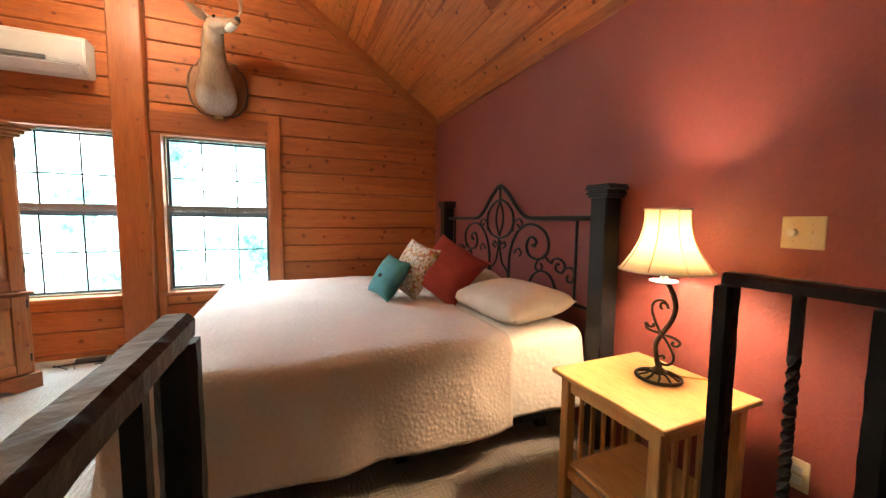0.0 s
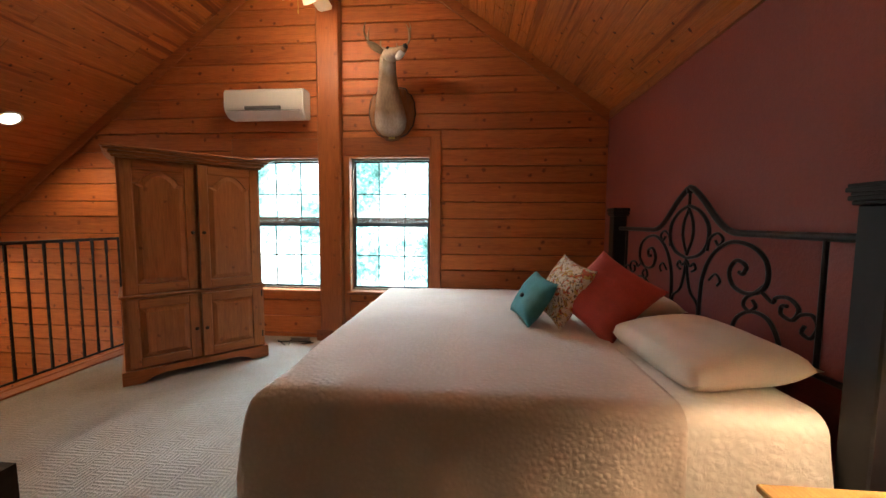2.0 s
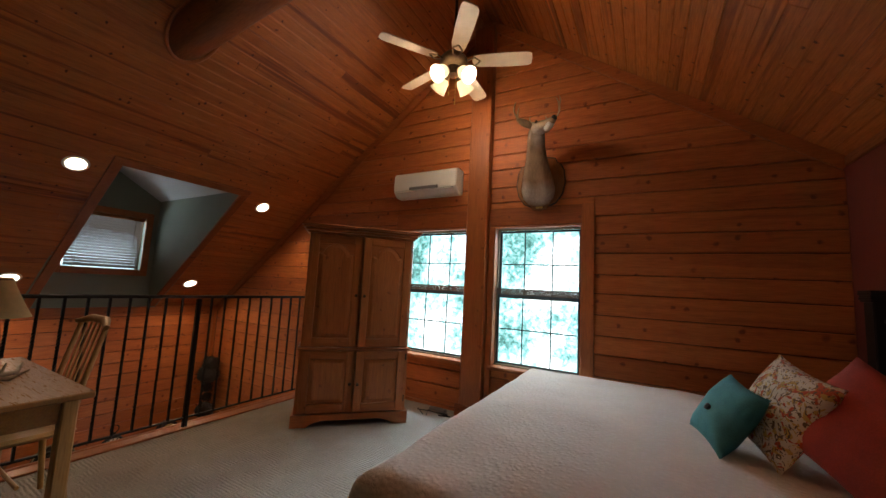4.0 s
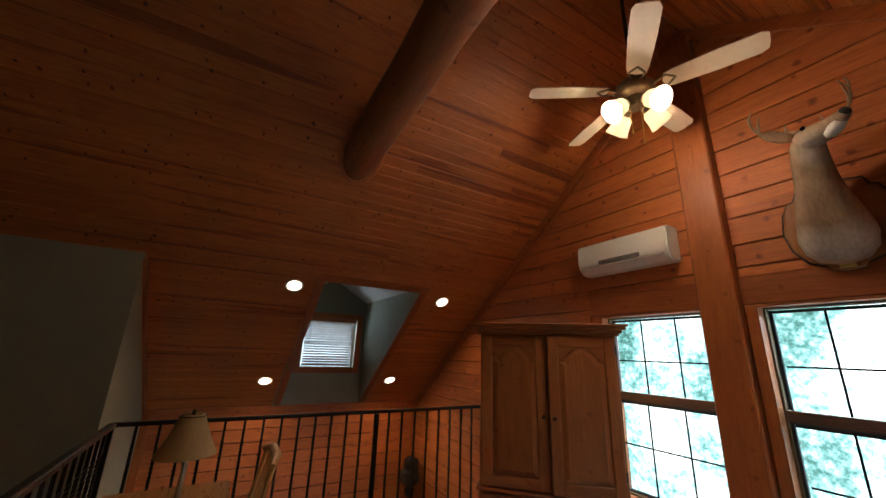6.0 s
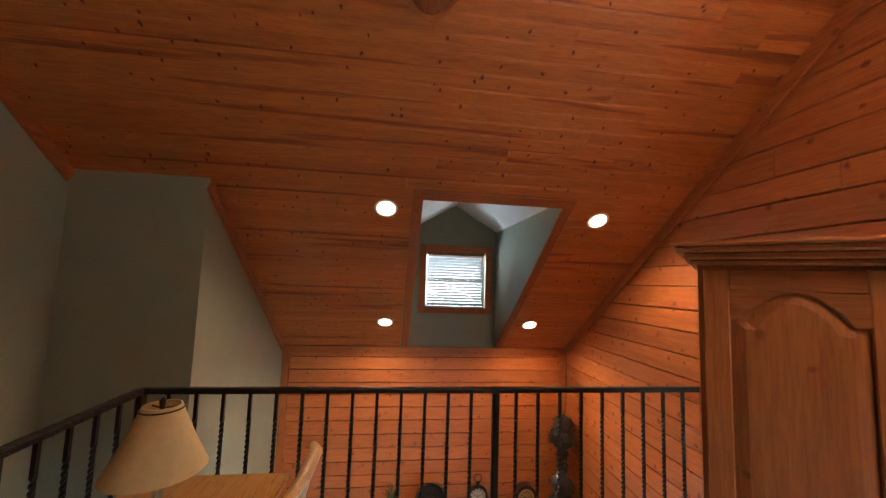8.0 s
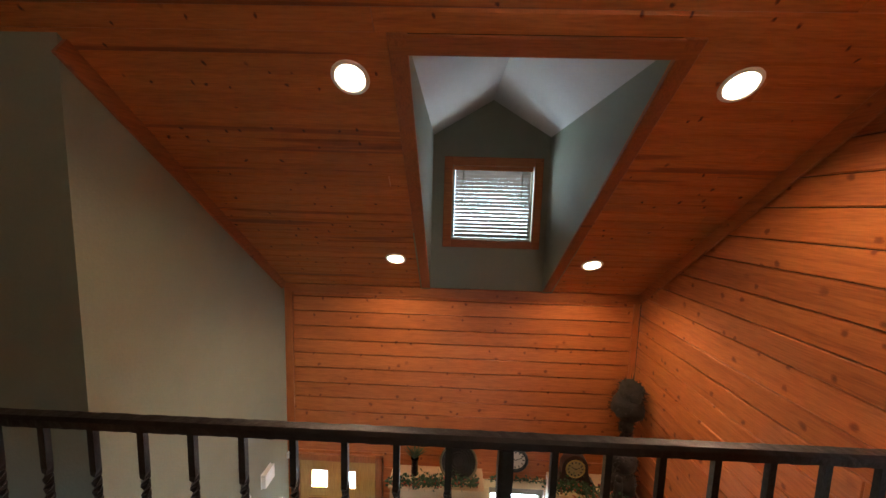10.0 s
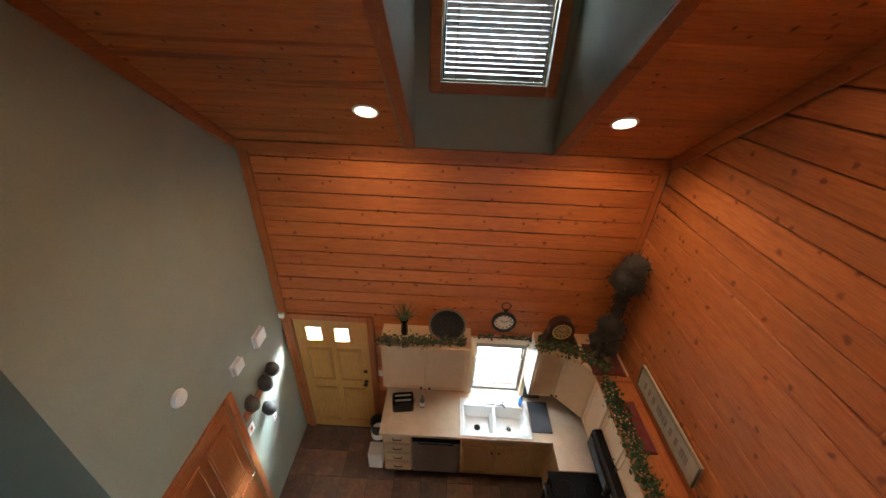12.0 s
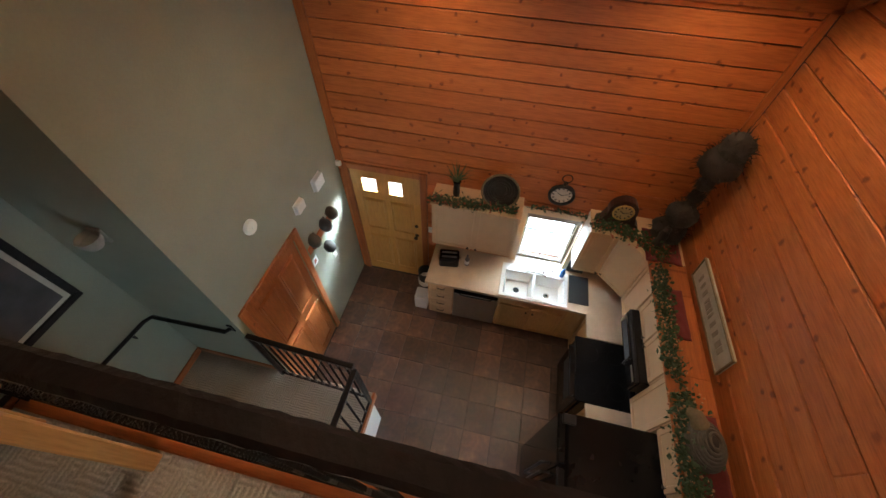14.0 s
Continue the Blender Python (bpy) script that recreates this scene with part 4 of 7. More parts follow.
# picture, wall light on the stairwell wall
pic = thing("picture_frame", "black framed dark landscape print with pale mat", "picture", (-3.30, S2, -0.55))
px0, px1, pz0, pz1 = -0.52, 0.52, -0.36, 0.38
for a, b, c, d in ((px0, pz0, px1, pz0 + 0.05), (px0, pz1 - 0.05, px1, pz1), (px0, pz0 + 0.05, px0 + 0.05, pz1 - 0.05), (px1 - 0.05, pz0 + 0.05, px1, pz1 - 0.05)):
    part("frame", B(a, 0.001, b, c, 0.03, d, bevel=0.004), post_black, pic)
part("mat", B(px0 + 0.05, 0.001, pz0 + 0.05, px1 - 0.05, 0.012, pz1 - 0.05), sign_mat, pic, "narrow pale mat board")
part("print", B(px0 + 0.085, 0.013, pz0 + 0.085, px1 - 0.085, 0.016, pz1 - 0.085), art_dark, pic, "dark landscape print")
dull_plaster = plain("dull_plaster", (0.26, 0.245, 0.22), 0.8, 0.0, 30, 0.2, 0.2)
sc = thing("wall_bracket", "small dull grey plaster wall light", "wall light", (-3.998, 0.05, -0.28), 0)
part("bowl", lathe(bmesh.new(), [(0.0, -0.05), (0.04, -0.045), (0.065, 0.0), (0.07, 0.04), (0.065, 0.04), (0.06, 0.005), (0.0, -0.035)], (0.07, 0, 0), 18), dull_plaster, sc, smooth=40)
part("back_plate", B(0.0, -0.05, -0.06, 0.02, 0.05, 0.06, bevel=0.006), dull_plaster, sc)

# ---- bed ----
BY0, BY1, BX0, BX1, BZ = 1.70, 3.86, -0.46, 1.60, 0.53
bed = thing("bed", "king bed with tall black posts and iron scroll headboard", "bed", (1.6, 2.78, LF))
bi = Matrix.Translation((-1.6, -2.78, -LF))


def bed_part(name, bm, mat, label="", smooth=None):
    bm.transform(bi)
    return part(name, bm, mat, bed, label, smooth)


bed_part("box_spring", B(BX0 + 0.08, BY0 + 0.1, 0.02, BX1, BY1 - 0.1, 0.24, bevel=0.03), post_black, "dark box spring")
bed_part("mattress", B(BX0 + 0.06, BY0 + 0.07, 0.24, BX1, BY1 - 0.07, BZ - 0.03, bevel=0.05), linen)
for x in (BX0 + 0.2, 0.6, 1.5):
    for y in (BY0 + 0.2, BY1 - 0.2):
        bed_part("leg", B(x - 0.03, y - 0.03, LF, x + 0.03, y + 0.03, 0.02), post_black)
bed_part("side_rail", B(BX0 + 0.1, BY0 + 0.07, -0.02, BX1, BY0 + 0.098, 0.09, bevel=0.004), post_black)
bed_part("side_rail", B(BX0 + 0.1, BY1 - 0.098, -0.02, BX1, BY1 - 0.07, 0.09, bevel=0.004), post_black)
HX = 1.67
for y in (1.617, 3.773):
    post_ob = bed_part("bedpost", B(HX - 0.055, y - 0.055, LF, HX + 0.055, y + 0.055, 1.255, bevel=0.006), post_black)
    for z, w, h in ((1.255, 0.065, 0.014), (1.269, 0.075, 0.016), (1.285, 0.068, 0.012), (1.297, 0.085, 0.016), (1.313, 0.078, 0.012)):
        b = B(HX - min(w, 0.07), y - w, z, HX + min(w, 0.07), y + w, z + h, bevel=0.003)
        b.transform(bi)
        part("cap_moulding", b, post_black, post_ob)
YC, YA = 2.695, 1.02


def hb(points, r, name="scroll", seg=7):
    bed_part(name, tube(bmesh.new(), [(HX + p[2] if len(p) > 2 else HX, YC + p[0], p[1]) for p in points], r, seg), iron, smooth=60)


def arch(u):
    """Height of the headboard's top bar, flat at the posts and rising to a peak."""
    a = abs(u)
    return 1.145 + 0.245 * (0.5 + 0.5 * math.cos(math.pi * min(a / 0.44, 1))) ** 1.25 + 0.02 * math.exp(-(a / 0.05) ** 2)


hb([(-YA + 2 * YA * i / 60, arch(-YA + 2 * YA * i / 60)) for i in range(61)], 0.017, "top_bar", 8)
hb([(-YA, 0.62), (YA, 0.62)], 0.013, "lower_bar")


def spiral(cx, cz, r0, r1, a0, turns, n=26, flat=1.0):
    return [(cx + (r0 + (r1 - r0) * i / n) * math.cos(a0 + turns * 2 * math.pi * i / n), cz + flat * (r0 + (r1 - r0) * i / n) * math.sin(a0 + turns * 2 * math.pi * i / n)) for i in range(n + 1)]


for side in (-1, 1):
    def mir(pts):
        return [(side * p[0], p[1]) for p in bend(pts)]
    hb([(side * 0.87, 0.62), (side * 0.87, 1.15)], 0.010, "upright")
    hb(mir([(0.0, 1.30), (0.11, 1.26), (0.19, 1.18), (0.19, 1.08), (0.12, 1.01), (0.0, 0.98)]), 0.011, "balloon_scroll")
    hb(mir([(0.0, 1.28), (0.045, 1.20), (0.05, 1.11), (0.0, 1.0)]), 0.009, "lens_scroll")
    hb(mir([(0.15, 0.63), (0.15, 0.76), (0.16, 0.87), (0.20, 0.97), (0.27, 1.05), (0.38, 1.10), (0.50, 1.09), (0.59, 1.04), (0.62, 0.97), (0.60, 0.90), (0.51, 0.86), (0.41, 0.88), (0.375, 0.95), (0.42, 1.01), (0.485, 0.99), (0.47, 0.95), (0.445, 0.955)]), 0.011)
    hb(mir([(0.62, 0.93), (0.56, 0.88), (0.50, 0.84), (0.485, 0.80), (0.525, 0.78), (0.56, 0.81), (0.54, 0.835)]), 0.009)
    hb(mir([(0.58, 0.89), (0.65, 0.85), (0.67, 0.875), (0.73, 0.885), (0.78, 0.85), (0.755, 0.80), (0.70, 0.81), (0.70, 0.845), (0.725, 0.85)]), 0.009)
    hb(mir([(0.76, 0.80), (0.79, 0.83), (0.84, 0.84), (0.865, 0.80), (0.84, 0.75), (0.80, 0.76), (0.81, 0.79)]), 0.008)
    hb(mir([(0.41, 0.62), (0.44, 0.72), (0.53, 0.78), (0.63, 0.77), (0.69, 0.70), (0.71, 0.62)]), 0.010)
    hb(mir([(0.19, 1.04), (0.21, 1.11), (0.27, 1.14), (0.315, 1.11), (0.285, 1.075), (0.255, 1.10)]), 0.008)
    hb(mir([(0.22, 0.88), (0.27, 0.92), (0.31, 0.89), (0.29, 0.86)]), 0.007)
    hb(mir([(0.0, 0.97), (0.04, 0.935), (0.075, 0.955), (0.095, 0.925), (0.06, 0.905)]), 0.008)
    hb(mir([(0.0, 0.98), (0.02, 0.87), (0.055, 0.78), (0.13, 0.72), (0.14, 0.63)]), 0.009)
hb([(0, 1.27), (0, 1.38)], 0.009, "upright")
bed_part("finial", lathe(bmesh.new(), [(0.0, 1.36), (0.018, 1.38), (0.02, 1.4), (0.01, 1.42), (0.0, 1.425)], (HX, YC, 0), 12), iron, smooth=60)


def drape(x0, x1, y0, y1, z, hem_side, hem_foot, r, seed, wave=0.012, n_foot=True):
    """A cloth over a bed: flat on top, rounded over its edges, hanging to a hem."""
    def fold(a, lo, hi, hang, open_end):
        if a < lo:
            s = lo - a
            if s < r * 1.57:
                return lo - r * math.sin(s / r), r - r * math.cos(s / r), s
            return lo - r - 0.03 * min(1, (s - r * 1.57) / 0.3), r + s - r * 1.57, s
        if a > hi and not open_end:
            q, d, s = fold(2 * ((lo + hi) / 2) - a, lo, hi, hang, False)
            return lo + hi - q, d, s
        return a, 0.0, 0.0
    total_s, total_f = hem_side + r * 0.57, hem_foot + r * 0.57
    nx, ny = 110, 140
    bm, grid = bmesh.new(), []
    for i in range(nx + 1):
        a = x0 - (total_f if n_foot else 0) + (x1 - x0 + (total_f if n_foot else 0)) * i / nx
        row = []
        for j in range(ny + 1):
            b = y0 - total_s + (y1 - y0 + 2 * total_s) * j / ny
            fx, dx, sx = fold(a, x0, x1, total_f, True)
            fy, dy, sy = fold(b, y0, y1, total_s, False)
            drop = max(dx, dy) if min(dx, dy) < 1e-6 else max(dx, dy)
            p = Vector((fx, fy, z - drop))
            w = wave * noise.noise(Vector((a * 2.3 + seed, b * 2.3, seed))) + wave * 0.45 * noise.noise(Vector((a * 7 + seed, b * 6, seed)))
            if drop > r:
                k = min(1, (drop - r) / 0.3)
                flare = 0.022 * k * math.sin(a * 9 + 2 * noise.noise(Vector((a * 3, b * 3, 1)))) if sy > sx else 0.022 * k * math.sin(b * 9)
                p.y += flare * (1 if b > (y0 + y1) / 2 else -1) if sy > sx else 0
                p.x -= flare if sx >= sy else 0
                if sx > 0 and sy > 0:
                    p.z += 0.05 * min(1, min(sx, sy) / 0.3)
            rub = noise.noise(Vector((a * 13 + 3 * noise.noise(Vector((a * 4, b * 4, seed))), b * 9 + seed, 2.0)))
            p.z += w + wave * 0.3 * rub * abs(rub)
            row.append(bm.verts.new(p))
        grid.append(row)
    for i in range(nx):
        for j in range(ny):
            bm.faces.new((grid[i][j], grid[i + 1][j], grid[i + 1][j + 1], grid[i][j + 1]))
    bmesh.ops.recalc_face_normals(bm, faces=bm.faces)
    return bm


def thickened(ob, t):
    m = ob.modifiers.new("thickness", "SOLIDIFY")
    m.thickness, m.offset = t, 0
    return ob


uq = tagged(part("quilt", drape(0.7, 1.6, BY0 + 0.05, BY1 - 0.05, BZ - 0.012, 0.42, 0.0, 0.07, 4.0, 0.006, False), quilt, smooth=70), "ivory quilted bedspread under the coverlet at the head", "quilt")
thickened(uq, 0.012)
cv = tagged(part("coverlet", drape(BX0 + 0.05, 1.12, BY0 + 0.035, BY1 - 0.035, BZ + 0.006, 0.47, 0.48, 0.08, 9.0, 0.012), coverlet_mat, smooth=70), "beige textured coverlet spread over the bed", "bedspread")
thickened(cv, 0.012)


def cushion(name, label, w, h, t, mat, m, category="pillow", pinch=0.18, plump=0.55):
    """A stuffed cushion: full in the middle, thin at the seams, with pulled corners."""
    bm, n, top, bot = bmesh.new(), 20, [], []
    for side, store in ((1, top), (-1, bot)):
        for i in range(n + 1):
            row = []
            for j in range(n + 1):
                u, v = 2 * i / n - 1, 2 * j / n - 1
                full = max(0.0, (1 - abs(u) ** 2.6)) ** plump * max(0.0, (1 - abs(v) ** 2.6)) ** plump
                x, y = u * w / 2 * (1 - pinch * 0.5 * (1 - v * v) * abs(u) ** 3), v * h / 2 * (1 - pinch * 0.5 * (1 - u * u) * abs(v) ** 3)
                z = side * t / 2 * full * (1 + 0.12 * noise.noise(Vector((u * 2, v * 2, side + w * 9))))
                row.append(bm.verts.new((x, y, z)))
            store.append(row)
    for i in range(n):
        for j in range(n):
            bm.faces.new((top[i][j], top[i + 1][j], top[i + 1][j + 1], top[i][j + 1]))
            bm.faces.new((bot[i][j], bot[i][j + 1], bot[i + 1][j + 1], bot[i + 1][j]))
    bmesh.ops.remove_doubles(bm, verts=bm.verts, dist=1e-4)
    ob = tagged(part(name, bm, mat, smooth=80), label, category)
    ob.matrix_world = m
    return ob


cushion("bed_pillow", "plump ivory bed pillow in a linen case", 0.48, 0.72, 0.19, linen, pose(1.39, 2.11, BZ + 0.092, 0, -8, 3), pinch=0.04, plump=0.38)
cushion("bed_pillow", "plump ivory bed pillow in a linen case", 0.48, 0.74, 0.20, linen, pose(1.40, 2.93, BZ + 0.10, 0, -11, -3), pinch=0.06, plump=0.38)
cushion("throw_pillow", "coral red square throw pillow leaning on the bed", 0.46, 0.46, 0.18, coral, pose(1.16, 2.58, BZ + 0.225, 12, -54, 42) @ pose(0, 0, 0, 0, 0, -24))
cushion("throw_pillow", "white throw pillow with rust and gold branch print", 0.42, 0.42, 0.14, printed, pose(0.95, 2.76, BZ + 0.225, -14, -62, 34) @ pose(0, 0, 0, 0, 0, -18))
tp = cushion("throw_pillow", "small teal throw pillow with a dark bow", 0.33, 0.33, 0.14, teal, pose(0.76, 2.77, BZ + 0.165, -18, -56, 40) @ pose(0, 0, 0, 0, 0, -20))
part("bow", lathe(bmesh.new(), [(0, -0.012), (0.014, -0.006), (0.016, 0.006), (0, 0.012)], (-0.02, 0.0, 0.075), 10), ink, tp, "small dark bow")

# ---- nightstand and bedside lamp ----
NX0, NX1, NY0, NY1, NZ = 1.150, 1.685, 0.862, 1.39, 0.478
ns = thing("nightstand", "light maple mission nightstand with slatted sides", "nightstand", (1.42, 1.13, LF))
ni = Matrix.Translation((-1.42, -1.13, -LF))


def ns_part(name, bm, mat=None, label=""):
    bm.transform(ni)
    return part(name, bm, mat or maple_z, ns, label)


ns_part("tabletop", B(NX0, NY0, NZ - 0.022, NX1, NY1, NZ, bevel=0.004), maple, "glossy yellow maple top")
for x in (NX0 + 0.03, NX1 - 0.075):
    for y in (NY0 + 0.03, NY1 - 0.075):
        ns_part("leg", B(x, y, LF, x + 0.045, y + 0.045, NZ - 0.023, bevel=0.004))
for y in (NY0 + 0.04, NY1 - 0.065):
    ns_part("apron", B(NX0 + 0.076, y, NZ - 0.09, NX1 - 0.076, y + 0.02, NZ - 0.023, bevel=0.003))
    ns_part("stretcher", B(NX0 + 0.076, y, LF + 0.14, NX1 - 0.076, y + 0.02, LF + 0.18, bevel=0.003))
    for i in range(5):
        x = NX0 + 0.12 + 0.068 * i
        ns_part("slat", B(x, y + 0.004, LF + 0.181, x + 0.022, y + 0.016, NZ - 0.091, bevel=0.002))
for x in (NX0 + 0.04, NX1 - 0.065):
    ns_part("apron", B(x, NY0 + 0.076, NZ - 0.09, x + 0.02, NY1 - 0.076, NZ - 0.023, bevel=0.003))
    ns_part("stretcher", B(x, NY0 + 0.076, LF + 0.14, x + 0.02, NY1 - 0.076, LF + 0.18, bevel=0.003))
ns_part("shelf", B(NX0 + 0.06, NY0 + 0.061, LF + 0.185, NX1 - 0.06, NY1 - 0.067, LF + 0.203, bevel=0.003), maple)


def lamp_shade_mesh(r0, z0, r1, z1, seg, bell=0.0, thick=0.003):
    """A shade of gores, open above and below, slightly bell-shaped."""
    bm, rows = bmesh.new(), []
    for side, off in ((1, 0), (-1, -thick)):
        rings = []
        for i in range(9):
            s = i / 8
            r = r0 + (r1 - r0) * s - bell * math.sin(math.pi * s) + off
            z = z0 + (z1 - z0) * s
            rings.append([bm.verts.new((r * math.cos(2 * math.pi * k / seg), r * math.sin(2 * math.pi * k / seg), z)) for k in range(seg)])
        rows.append(rings)
        for a, b in zip(rings, rings[1:]):
            for k in range(seg):
                f = (a[k], a[(k + 1) % seg], b[(k + 1) % seg], b[k])
                bm.faces.new(f if side > 0 else f[::-1])
    for e in (0, -1):
        for k in range(seg):
            bm.faces.new((rows[0][e][k], rows[0][e][(k + 1) % seg], rows[1][e][(k + 1) % seg], rows[1][e][k]))
    bmesh.ops.recalc_face_normals(bm, faces=bm.faces)
    return bm


LX, LYY = 1.49, 1.135
bl = thing("table_lamp", "bedside lamp, scrolled bronze base, glowing cream bell shade", "lamp", (LX, LYY, NZ))
part("shade", lamp_shade_mesh(0.168, 0.455, 0.081, 0.70, 48, 0.027), lamp_shade, bl, "cream fabric bell shade", smooth=60)
for k in range(8):
    a = 2 * math.pi * k / 8 + 0.3
    pts = []
    for i in range(9):
        s = i / 8
        r = 0.168 - 0.087 * s - 0.027 * math.sin(math.pi * s) + 0.002
        pts.append((r * math.cos(a), r * math.sin(a), 0.455 + 0.245 * s))
    part("rib", tube(bmesh.new(), pts, 0.0022, 5), linen if k % 2 else cord_brown, bl)
for r, z in ((0.169, 0.455), (0.082, 0.70)):
    part("piping", tube(bmesh.new(), [(r * math.cos(2 * math.pi * i / 40), r * math.sin(2 * math.pi * i / 40), z) for i in range(40)], 0.004, 6, closed=True), linen, bl, smooth=60)
def lamp_bar(name, pts, r):
    """A wrought bar in the upright plane of the lamp's scrolls."""
    part(name, tube(bmesh.new(), [(0.577 * u, -0.816 * u, z) for u, z in bend(pts)], r, 8), bronze, bl, smooth=60)


lamp_bar("stem", [(0.0, 0.04), (-0.012, 0.10), (-0.014, 0.15), (0.012, 0.205), (0.038, 0.26), (0.046, 0.31), (0.034, 0.36), (0.01, 0.41)], 0.0105)
lamp_bar("scroll", [(0.004, 0.295), (-0.006, 0.30), (-0.004, 0.318), (0.016, 0.316), (0.022, 0.296), (0.006, 0.328), (-0.022, 0.326), (-0.036, 0.30), (-0.028, 0.255), (-0.004, 0.20), (0.026, 0.155), (0.048, 0.105), (0.044, 0.075), (0.024, 0.062), (0.0, 0.072), (-0.004, 0.09), (0.012, 0.10), (0.018, 0.088)], 0.0058)
lamp_bar("scroll", [(-0.03, 0.232), (-0.026, 0.22), (-0.042, 0.215), (-0.056, 0.23), (-0.05, 0.206), (-0.02, 0.196), (0.02, 0.186), (0.05, 0.178), (0.068, 0.162), (0.056, 0.146), (0.04, 0.154), (0.05, 0.166)], 0.0058)
part("binding", lathe(bmesh.new(), [(0.012, -0.006), (0.0145, -0.003), (0.0145, 0.003), (0.012, 0.006)], (0.004, -0.006, 0.2), 12), bronze, bl, smooth=50)
ringp = [(0.082 * math.cos(2 * math.pi * i / 36), 0.082 * math.sin(2 * math.pi * i / 36), 0.008) for i in range(36)]
part("base_ring", tube(bmesh.new(), ringp, 0.008, 7, closed=True), bronze, bl, smooth=60)
for k in range(10):
    a = 2 * math.pi * k / 10
    part("base_spoke", tube(bmesh.new(), [(0.082 * math.cos(a), 0.082 * math.sin(a), 0.008), (0.05 * math.cos(a + 0.12), 0.05 * math.sin(a + 0.12), 0.022), (0.02 * math.cos(a), 0.02 * math.sin(a), 0.034)], 0.005, 6), bronze, bl, smooth=60)
part("base_cup", lathe(bmesh.new(), [(0.03, 0.025), (0.032, 0.035), (0.014, 0.05), (0.01, 0.07)], seg=16), bronze, bl, smooth=50)
part("drip_dish", lathe(bmesh.new(), [(0.0, 0.4), (0.03, 0.402), (0.052, 0.41), (0.05, 0.413), (0.0, 0.405)], seg=24), white_paint, bl, "white dish under the socket", smooth=50)
part("socket", lathe(bmesh.new(), [(0.014, 0.405), (0.016, 0.45), (0.012, 0.48)], seg=14), white_paint, bl, smooth=50)
part("bulb", lathe(bmesh.new(), [(0.0, 0.482), (0.013, 0.486), (0.026, 0.52), (0.03, 0.55), (0.02, 0.575), (0.0, 0.583)], seg=16), bulb_mat, bl, "glowing bulb", smooth=60)
lamp("bedside_light", (LX, LYY, NZ + 0.572), 54, (1.0, 0.70, 0.44), 0.05)
part("cord", tube(bmesh.new(), [(0.09, -0.02, 0.004), (0.13, -0.06, 0.004), (0.17, -0.09, 0.004), (0.192, -0.12, 0.004)], 0.003, 5), cord_brown, bl)

# ---- switch and outlet on the red wall ----
sw = thing("light_switch", "cream two-gang dimmer switch plate on the red wall", "switch", (E, 0.817, 1.095))
part("plate", B(-0.006, -0.06, -0.057, 0.0, 0.06, 0.057, bevel=0.003), cream, sw)
part("knob", lathe(bmesh.new(), [(0.0, 0), (0.014, 0), (0.012, 0.018), (0.0, 0.019)], seg=16, m=pose(-0.006, 0.025, 0, 0, -90, 0)), plastic, sw, smooth=40)
part("toggle", B(-0.016, -0.029, -0.004, -0.006, -0.021, 0.01, bevel=0.001), cream, sw)
for y in (-0.025, 0.025):
    for z in (-0.03, 0.03):
        part("screw", lathe(bmesh.new(), [(0.003, 0), (0.003, 0.0015)], seg=8, m=pose(-0.006, y, z, 0, -90, 0)), brass, sw)
ot = thing("wall_outlet", "cream power outlet low on the red wall", "outlet", (E, 0.775, 0.235))
part("plate", B(-0.006, -0.035, -0.057, 0.0, 0.035, 0.057, bevel=0.003), cream, ot)
for z in (-0.02, 0.02):
    part("socket", B(-0.009, -0.016, z - 0.014, -0.006, 0.016, z + 0.014, bevel=0.002), plastic, ot)

# ---- armoire ----
AW, AD, AH = 1.04, 0.58, 1.90
arm = thing("armoire", "two-part antique pine armoire with arched panel doors", "armoire", (-2.045, 3.345, LF), 45.5)


def shoulder(u):
    """An arch between two level shoulders, from 0 to 1."""
    k = min(max((min(u, 1 - u) - 0.13) / 0.37, 0), 1)
    return 0.0 if k <= 0 else 0.18 + 0.82 * math.sin(k * math.pi / 2) ** 0.9


def arched_panel(w, h, rise, depth):
    """A raised panel whose top edge is arched."""
    out = [(-w / 2, -h / 2), (w / 2, -h / 2), (w / 2, h / 2 - rise)]
    out += [(w / 2 - 0.005 * w - i / 18 * 0.99 * w, h / 2 - rise + rise * shoulder(i / 18)) for i in range(19)] if rise else [(w / 2, h / 2)]
    out += [(-w / 2, h / 2 - rise)] if rise else [(-w / 2, h / 2)]
    bm = bmesh.new()
    rows = []
    for k, y in ((1.0, 0.0), (1.0, -0.006), (0.86, -depth)):
        rows.append([bm.verts.new((a * (k if k == 1 else 1 - 0.07 / w), y, b * (k if k == 1 else 1 - 0.07 / h))) for a, b in out])
    n = len(out)
    for a, b in zip(rows, rows[1:]):
        for i in range(n):
            bm.faces.new((a[i], a[(i + 1) % n], b[(i + 1) % n], b[i]))
    bm.faces.new(rows[-1])
    bmesh.ops.recalc_face_normals(bm, faces=bm.faces)
    return bm


